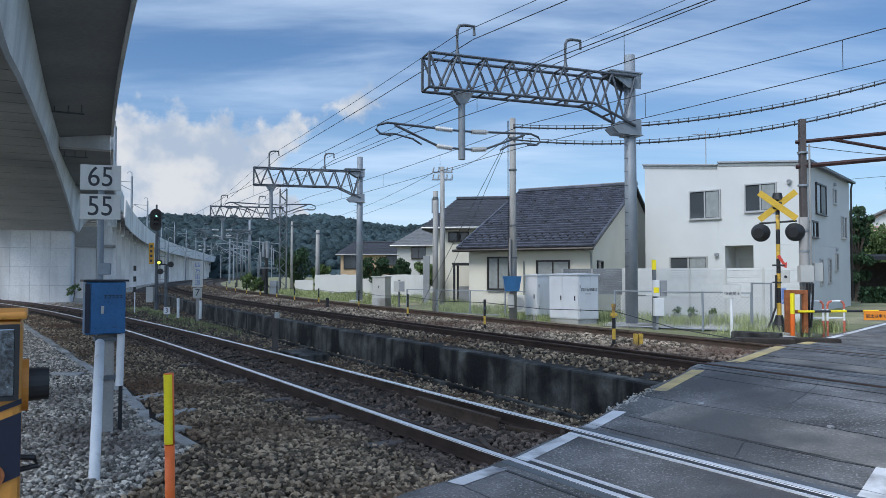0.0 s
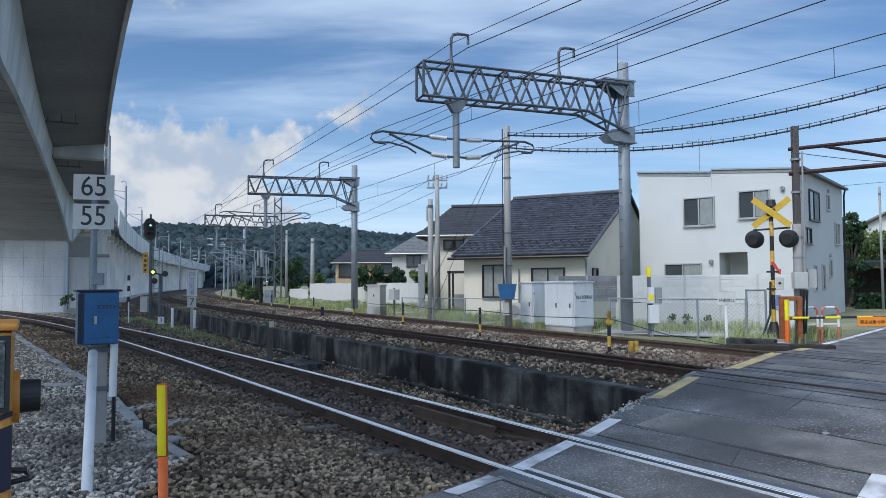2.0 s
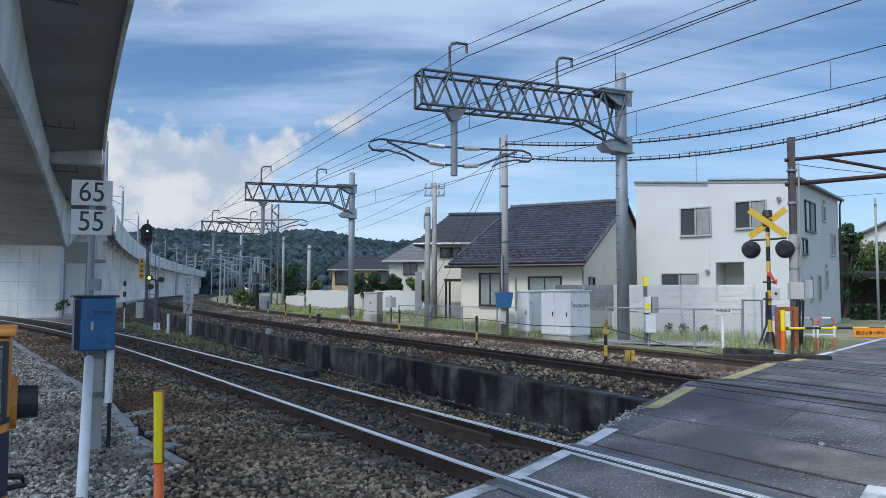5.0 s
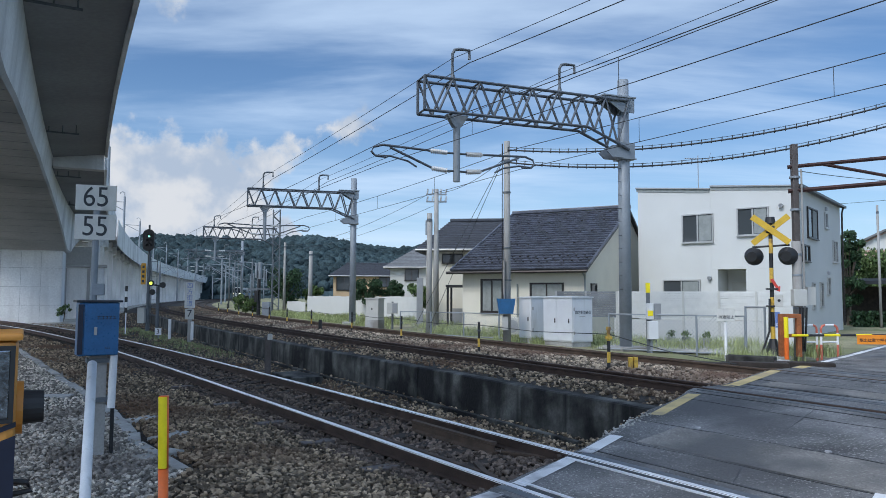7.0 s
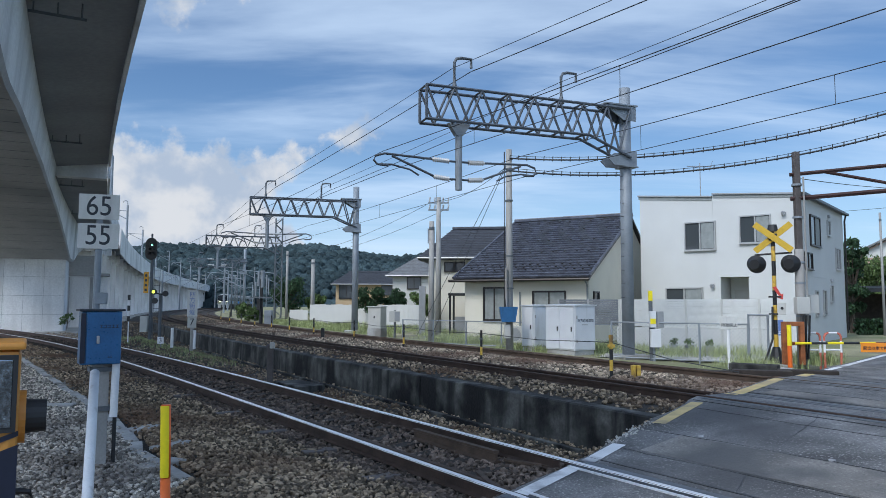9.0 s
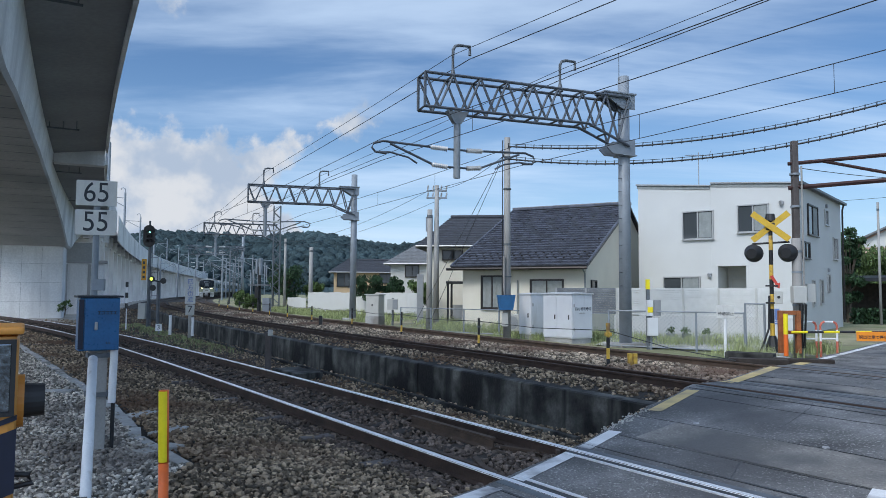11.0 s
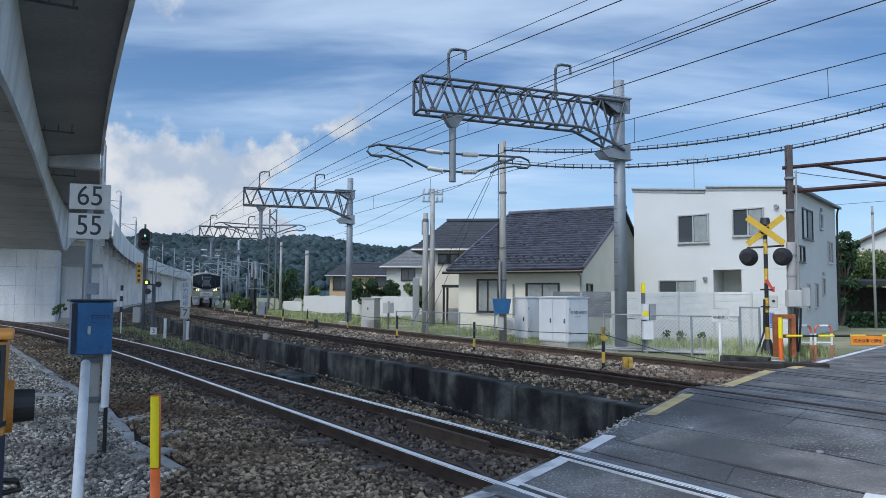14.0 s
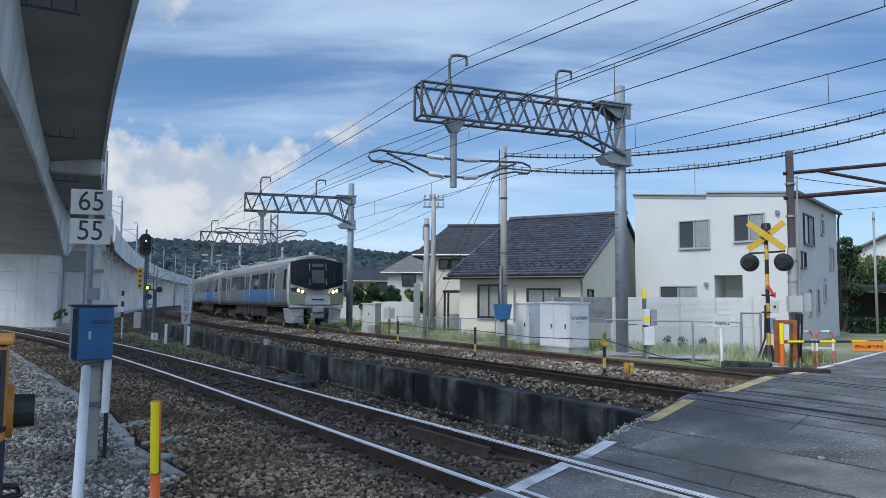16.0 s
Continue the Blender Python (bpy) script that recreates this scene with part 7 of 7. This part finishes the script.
    for x in (-0.1, -0.03, 0.05):
        part("cable", tube(B(), [(x, -0.3, 1.25), (x, -0.25, 0.8), (x * 0.6, -0.2, 0.2)], 0.025), M["black"], t)
    part("pipe", rod(B(), (0.08, -0.17, 1.0), (0.08, -0.17, 4.6), 0.022), M["pole"], t)
    for z in (1.2, 2.0, 2.5, 3.6, 4.4):
        part("strap", rod(B(), (0, 0, z), (0, 0, z + 0.05), 0.12, seg=14), M["galv"], t)
    part("wall_box", box(B(), 0.35, 0.55, 0.2, 0.4, 1.3, 1.75), M["cab_grey"], t)
    e = Vector((9.0, -3.4, 0))
    u = e.normalized()
    for z0, z1, r in ((4.7, 5.15, 0.05), (4.1, 4.55, 0.06)):
        bm = B()
        rod(bm, u * -0.15 + Vector((0, 0, z0 - 0.01)), e + Vector((0, 0, z1)), r, seg=6)
        part("beam_chord", bm, M["rust_beam"], t)
    for k0, k1, up in ((0.06, 0.26, True), (0.28, 0.28, False), (0.31, 0.52, True), (0.54, 0.54, False), (0.56, 0.76, True)):
        a, b = e * k0, e * k1
        p = a + Vector((0, 0, 4.7 + 0.45 * k0))
        q = b + Vector((0, 0, 4.1 + 0.45 * k1))
        part("beam_web", rod(B(), p, q, 0.04, seg=6), M["rust_beam"], t)
    part("far_shaft", rod(B(), e + Vector((0, 0, -0.4)), e + Vector((0, 0, 5.6)), 0.17, 0.16, 14), M["pole"], t)


def leaf_cloud(bm, centre, size, n, leaf, rnd, squash=0.8):
    for _ in range(n):
        d = Vector((rnd.gauss(0, 1), rnd.gauss(0, 1), rnd.gauss(0, 1))).normalized() * (rnd.random() ** 0.4)
        p = Vector(centre) + Vector((d.x * size, d.y * size, d.z * size * squash))
        q = Euler((rnd.uniform(0, 6), rnd.uniform(0, 6), rnd.uniform(0, 6))).to_matrix()
        s = leaf * rnd.uniform(0.6, 1.3)
        bm.faces.new([bm.verts.new(p + q @ Vector(v)) for v in ((-s, 0, 0), (0, -s * 0.5, 0.1 * s), (s, 0, 0), (0, s * 0.5, 0.1 * s))])


def tree(x, y, h, spread, label, mat, seed, leaf=0.12, z=0.2, clumps=16, per=170):
    rnd = random.Random(seed)
    t = thing("tree", label, "tree", T(x, y, z), group="garden trees")
    bm = B()
    rod(bm, (0, 0, -0.2), (0.1, 0, h * 0.45), 0.05 * h * 0.5, 0.03 * h * 0.5, 8)
    tips = []
    for i in range(clumps):
        a = rnd.uniform(0, 6.28)
        r = spread * math.sqrt(rnd.random()) * 0.8
        k = rnd.uniform(0.22, 0.92)
        tip = Vector((r * math.cos(a), r * math.sin(a), h * k))
        tips.append(tip)
        rod(bm, (0.1 * k, 0, h * rnd.uniform(0.2, 0.45)), tip, 0.012 * h, 0.006 * h, 5)
    part("trunk", bm, M["bark"], t)
    bm = B()
    for tip in tips:
        leaf_cloud(bm, tip, spread * rnd.uniform(0.26, 0.45), per, leaf, rnd)
    part("crown", bm, M[mat], t, "uneven leafy crown", kind="stuff")


def build_green():
    tree(-4.6, 49, 3.3, 1.1, "dark pruned garden tree behind the white fence", "leaf_dark", 2, 0.10)
    tree(-3.0, 49.5, 2.6, 0.9, "garden shrub tree behind the white fence", "leaf_dark", 3, 0.10)
    tree(-14.9, 70, 4.2, 2.0, "broad dark green tree beyond the corrugated fence", "leaf_dark", 4, 0.12, clumps=24)
    tree(-12.3, 71, 2.4, 1.2, "bright green bush beyond the corrugated fence", "leaf", 5, 0.14)
    tree(-1.2, 48.5, 2.5, 1.0, "small green bush behind the fence", "leaf", 6, 0.09)
    tree(23.4, 40, 5.6, 0.95, "slim dark conifer behind the white house", "leaf_dark", 7, 0.12, clumps=30)
    tree(26.0, 47.0, 4.9, 2.3, "clipped green pine over a dark carport", "leaf", 8, 0.12, clumps=44)
    tree(29.3, 47.5, 5.0, 2.3, "clipped green pine in a garden", "leaf", 9, 0.12, clumps=44)
    tree(-24.3, 46.5, 0.9, 0.5, "small sparse green shrub by the viaduct pier", "leaf", 10, 0.09, clumps=9, per=22)
    tree(-18.0, 66, 1.7, 1.0, "low green bush beside the line", "leaf", 12, 0.10)
    tree(-15.9, 61.5, 1.2, 0.8, "low green bush beside the line", "leaf", 13, 0.09)
    rnd = random.Random(21)
    bm = B()
    for i in range(5200):
        k = rnd.random()
        p = Vector((22.6 + 9 * k, 38.2 - 2.0 * k + rnd.uniform(-0.4, 0.4), 0.2 + 0.85 * rnd.random()))
        q = Euler((rnd.uniform(0, 6), rnd.uniform(0, 6), rnd.uniform(0, 6))).to_matrix()
        s = 0.10
        bm.faces.new([bm.verts.new(p + q @ Vector(v)) for v in ((-s, 0, 0), (0, -s * 0.6, 0), (s, 0, 0), (0, s * 0.6, 0))])
    solid("hedge", bm, M["leaf_dark"], "clipped dark green hedge along the lane", "hedge", kind="stuff")
    t = thing("carport", "dark timber carport roof behind the hedge", "carport", T(23.5, 41.5, 0.2, -14))
    part("roof", slab_poly(B(), [(0, 0, 2.55), (8, 0, 2.75), (8, 4, 2.95), (0, 4, 2.75)], 0.22), M["black"], t)
    for x, y in ((0.3, 0.2), (3.6, 0.2), (7.5, 0.2), (0.3, 3.8), (7.5, 3.8)):
        part("post", box(B(), x - 0.1, x + 0.1, y - 0.1, y + 0.1, -0.2, 2.35), M["black"], t)
    # dark sheet added at the rear in place of the interior's shade
    part("back_panel", box(B(), 0.2, 7.7, 3.85, 3.95, -0.1, 2.3), M["sleeper"], t)
    # tall grass along the far side of the line
    rnd = random.Random(31)
    verts, faces = [], []

    def tuft(x, y, h, n, z0=None):
        z = ground_z(x, y) if z0 is None else z0
        for _ in range(n):
            a = rnd.uniform(0, 6.28)
            bx, by = x + rnd.uniform(-0.1, 0.1), y + rnd.uniform(-0.1, 0.1)
            w, hh = rnd.uniform(0.002, 0.006) * (0.3 + y / 26), h * rnd.uniform(0.5, 1.2)
            l = rnd.uniform(0.1, 0.75) * hh
            k = len(verts)
            c, s = math.cos(a), math.sin(a)
            mx, my, v = bx + c * l * 0.35, by + s * l * 0.35, w * 0.7
            verts.extend(((bx - s * w, by + c * w, z), (bx + s * w, by - c * w, z), (mx + s * v, my - c * v, z + hh * 0.65), (mx - s * v, my + c * v, z + hh * 0.65), (bx + c * l, by + s * l, z + hh * 0.95)))
            faces.extend(((k, k + 1, k + 2), (k, k + 2, k + 3), (k + 3, k + 2, k + 4)))
    for _ in range(12500):
        y = 13.5 + 46 * rnd.random() ** 1.4
        u = 1.75 + 5.5 * rnd.random() ** 1.3
        x = line_3(y) + (GAUGE + u) * math.hypot(1, slope(line_3, y))
        if road_place(x, y)[1] > -0.35 and y < 60:
            continue
        patch = noise.noise((x * 0.35, y * 0.35, 4)) + 0.35
        if patch < rnd.uniform(-0.1, 0.5) or (y < 21 and (rnd.random() < 0.93 or patch < 0.5)):
            continue
        tuft(x, y, (0.6 if y < 21 else 1.0) * (0.18 + 0.30 * max(0, patch) * min(1, (u - 1.2) / 2)), 6)
    for _ in range(110):
        x, y = rnd.gauss(7.75, 0.40), rnd.gauss(17.3, 0.5)
        if road_place(x, y)[1] < -0.3:
            tuft(x, y, 0.30, 9, 0.28)
    for _ in range(150):
        x, y = rnd.gauss(9.3, 0.4), rnd.gauss(17.6, 0.35)
        if road_place(x, y)[1] < -0.1:
            tuft(x, y, 0.36, 9, 0.34)
    for _ in range(520):
        y = rnd.uniform(24, 44)
        x = line_2(y) - (1.9 + 1.6 * rnd.random() ** 2) * 1.15 - 0.06 * max(0, y - 26)
        tuft(x, y, 0.17, 5)
    me = bpy.data.meshes.new("grass")
    me.from_pydata(verts, [], faces)
    me.materials.append(M["grass"])
    tagged(new("grass", me), "tall pale green roadside grass and weeds", "grass", kind="stuff")
    # wooded hills, coloured with the haze of distance
    rng = np.random.default_rng(5)

    def crest(a):
        """Height of the wooded skyline by bearing."""
        return interp(a, [(-0.75, 12), (-0.60, 15), (-0.45, 33), (-0.38, 40), (-0.30, 40), (-0.255, 38), (-0.21, 41), (-0.17, 43), (-0.12, 38), (-0.06, 34), (-0.02, 36), (0.03, 38), (0.12, 20), (0.3, 14), (0.7, 12), (1.2, 10)])
    bm = B()
    rows = []
    for j in range(7):
        k = j / 6
        row = []
        for i in range(120):
            a = -0.95 + 2.2 * i / 119
            r = 330 + 190 * k
            row.append(bm.verts.new((r * math.sin(a), r * math.cos(a), -1 + (crest(a) * 1.02) * (k ** 0.8) * (1 if j < 6 else 0.9))))
        rows.append(row)
    for a, b in zip(rows, rows[1:]):
        for i in range(119):
            bm.faces.new((a[i], a[i + 1], b[i + 1], b[i])).smooth = True
    solid("wooded_hill", bm, M["wood_haze"], "distant wooded hills under the sky", "hill", kind="structure")
    v, f = stone_shape()
    co, idx = [], []
    nt = 24000
    for i in range(nt):
        a = rng.uniform(-0.75, 0.35)
        k = rng.random() ** 0.5
        r = 330 + 190 * k
        z = -1 + crest(a) * (k ** 0.8)
        s = 0.9 + 2.9 * rng.random() ** 2
        c = np.array([r * math.sin(a), r * math.cos(a), z + s * 0.3])
        co.append((v * (1 + rng.uniform(-0.35, 0.35, (12, 1))) * np.array([s, s, s * 1.05])) + c)
        idx.append(f + 12 * i)
    me = bpy.data.meshes.new("forest")
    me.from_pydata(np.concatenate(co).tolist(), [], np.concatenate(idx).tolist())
    me.materials.append(M["wood_haze"])
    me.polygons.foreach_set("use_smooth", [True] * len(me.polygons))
    tagged(new("forest", me), "dense tree crowns on the distant hills, blue haze in their colour", "forest", kind="stuff")


def build_wires():
    # contact and carrying wires over the two far tracks
    ys = [-16.0, 0.5, 20.0, 38.5, 59.0, 91.0, 130.0]
    for line, off in ((line_2, GAUGE / 2), (line_3, GAUGE / 2)):
        pts = []
        for i, y in enumerate(ys):
            s = side(line, y)
            p = Vector((line(y), y, 0)) + s * (off + (0.18 if i % 2 else -0.18))
            pts.append(p)
        lab = "thin dark overhead contact wire above the track"
        zm, zc = (6.2, 5.56) if line is line_2 else (6.05, 5.42)
        wire("contact_wire", [(p.x, p.y, zc) for p in pts], 0.009, lab, 0.01)
        wire("carrying_wire", [(p.x, p.y, zm) for p in pts], 0.010, "dark carrying wire with droppers above the track", 0.1)
        for a, b in zip(pts, pts[1:]):
            n = max(2, int((b - a).length / 4.5))
            for i in range(1, n):
                k = i / n
                p = a.lerp(b, k)
                wire("dropper", [(p.x, p.y, zc), (p.x, p.y, zm - 0.1 * 4 * k * (1 - k))], 0.006, "thin dropper wire between overhead wires", n=1)
    # feeders on the hooks of the beams
    for k, z in ((0.14, 8.22), (0.66, 8.12)):
        pts = []
        for (bx, by), (tx, ty), bz in (((5.6, 21.0), (-0.46, 18.7), 7.63), ((-4.66, 39.4), (-10.2, 37.9), 7.5), ((-13.6, 60.0), (-19.3, 58.5), 7.4), ((-25.2, 92.0), (-31.5, 90.0), 7.3)):
            x, y = tx + (bx - tx) * k, ty + (by - ty) * k
            pts.append((x + 0.45, y + 0.1, bz + 0.57))
        pts = [(13.4, 2.2, 8.28) if k < 0.5 else (15.7, 2.2, 8.62)] + pts
        wire("feeder_wire", pts, 0.013, "dark feeder wire strung from hook to hook", 0.04)
        pts2 = [(x - 0.5, y - 0.15, z + 0.05) for x, y, z in pts]
        wire("feeder_wire", pts2, 0.009, "thin dark feeder wire above the tracks", 0.04)
    # heavy bundled cables from the concrete pole
    for z0, z1, sag in ((6.78, 9.45, 1.25), (6.35, 8.98, 1.41)):
        a, b = Vector((2.4, 23.9, z0)), Vector((19.0, 17.5, z1))
        pts = []
        n = 60
        for i in range(n + 1):
            k = i / n
            p = a.lerp(b, k)
            p.z -= sag * 4 * k * (1 - k)
            pts.append(p)
        t = thing("cable_bundle", "thick black aerial cable with spacer rings", "aerial cable", group="overhead wires")
        part("cable", tube(B(), pts, 0.028, 6), M["wire"], t)
        part("hanger_wire", tube(B(), [p + Vector((0, 0, 0.09)) for p in pts], 0.009, 5), M["wire"], t)
        bm = B()
        for p in pts[::1]:
            rod(bm, p + Vector((0, 0, -0.05)), p + Vector((0.015, 0, 0.11)), 0.016, seg=5)
        part("spacer_ring", bm, M["wire"], t, kind="stuff")
    for a, b, s in (((-0.03, 34, 6.75), (2.4, 24, 6.6), 0.3), ((-0.4, 34, 6.7), (-13.6, 63.5, 6.2), 0.6), ((0.4, 34, 6.4), (-13.6, 63.5, 5.9), 0.6), ((2.4, 24, 6.8), (-0.9, 29.0, 0.5), 0.0), ((2.4, 24, 6.8), (-0.3, 28.6, 0.5), 0.0),
                    ((8.75, 17.1, 4.9), (27, 34, 7.8), 0.3), ((14.0, 36, 6.2), (30, 32, 7.3), 0.2)):
        wire("service_wire", [a, b], 0.010, "thin dark service wire between poles", s)


# ---- build ----
build_ground()
build_road()
build_track("track_1", line_1, (-GAUGE, 0.0), (0.0, 0.1), -14, 58, "rail", "rail_top", "curving railway track with bright rails in brown ballast", (6.5, 40), guard=True)
build_track("track_2", line_2, (0.0, GAUGE), (0.48, 0.38), -14, 330, "rail", "rail", "dark rusty railway track behind the concrete wall", (9, 45))
build_track("track_3", line_3, (0.0, GAUGE), (0.48, 0.38), -14, 420, "rail_brown", "rail_brown", "brown railway track on which the train runs", (11, 40))
build_wall()
build_viaduct()
build_viaduct_masts()
gantry((5.6, 21.0), (-0.46, 18.7), 8.33, "grey steel mast with a lattice beam over the tracks", beam_z=7.63)
gantry((-4.66, 39.4), (-10.2, 37.9), 8.33, "grey steel mast with a lattice beam over the tracks", beam_z=7.5)
gantry((-13.6, 60.0), (-19.3, 58.5), 9.0, "grey lattice mast carrying a lattice beam", lattice=True, beam_z=7.4)
gantry((-25.2, 92.0), (-31.5, 90.0), 8.8, "far grey mast with a lattice beam", beam_z=7.3)
build_tiled_house()
build_white_house()
plain_house("house", "pale two-storey house with a dark slate roof", Matrix.Translation((-0.55, 37.5, 0.2)) @ Matrix.Rotation(radians(-8), 4, "Z"), 6.5, 8.0, 4.25, 5.95, "cream_wall", "slate", windows=((0.9, 3.35, 1.0, 0.4),), hip=1.3)
plain_house("house", "ochre two-storey house with a dark tiled roof", Matrix.Translation((-11.6, 80, 0.2)), 9.0, 7.0, 4.0, 5.3, "tan_wall", "slate", windows=((0.4, 2.2, 1.6, 1.5), (5.2, 2.6, 1.6, 1.0)), hip=1.5)
plain_house("house", "grey house with a grey tiled roof", Matrix.Translation((-3.9, 60, 0.2)) @ Matrix.Rotation(radians(-8), 4, "Z"), 6.0, 8.0, 4.25, 6.2, "grey_wall", "grey_tile", windows=((1.3, 2.9, 1.1, 0.9),), hip=2.6)
salmon = plain_house("house", "salmon house with a white gable under a grey tiled roof", Matrix.Translation((38.7, 48.9, 0.2)) @ Matrix.Rotation(radians(40), 4, "Z"), 7.0, 9.2, 5.55, 7.6, "pink_wall", "grey_tile")
part("gable_panel", prism(B(), [(0.05, 5.3), (9.15, 5.3), (4.6, 7.4)], "x", -0.03, -0.002), M["white_wall"], salmon, "white rendered gable")
window(salmon, Matrix.Translation((0, 8.3, 3.5)) @ Matrix.Rotation(radians(-90), 4, "Z"), 1.1, 1.2, "fence_white", curtain=0.5)
build_left_corner()
build_left_signals()
build_trough()
build_stakes()
build_trackside()
build_fences()
build_crossing()
build_wires()
build_green()
build_ballast()


# ---- the train's run ----
V = 21.3


def rail_path():
    pts, s = [], 0.0
    y = 6.0
    prev = None
    while y < 620:
        p = Vector((line_3(y), y, 0.43)) + side(line_3, y) * (GAUGE / 2)
        if prev is not None:
            s += (p - prev).length
        pts.append((s, p))
        prev = p
        y += 1.0
    return pts


RUN = rail_path()


def on_run(s):
    for (a, p), (b, q) in zip(RUN, RUN[1:]):
        if s <= b:
            return p.lerp(q, (s - a) / (b - a))
    return RUN[-1][1]


NOSE_S = next(s for s, p in RUN if p.y >= 34.6)
cars = [build_car(True, "silver electric train's leading car with lit headlights")] + [build_car(False, "silver electric train's following car") for _ in range(3)]


def motions():
    for i, car in enumerate(cars):
        rows = []
        for k in range(33):
            t = 0.5 * k
            s = NOSE_S + V * (16.0 - t) + CAR / 2 + i * (CAR + 0.4)
            a, b = on_run(s - 6.9), on_run(s + 6.9)
            d = a - b
            rows.append((t, Matrix.Translation((a + b) / 2) @ Matrix.Rotation(math.atan2(d.y, d.x) - math.pi / 2, 4, "Z")))
        walk(car, rows)


motions()
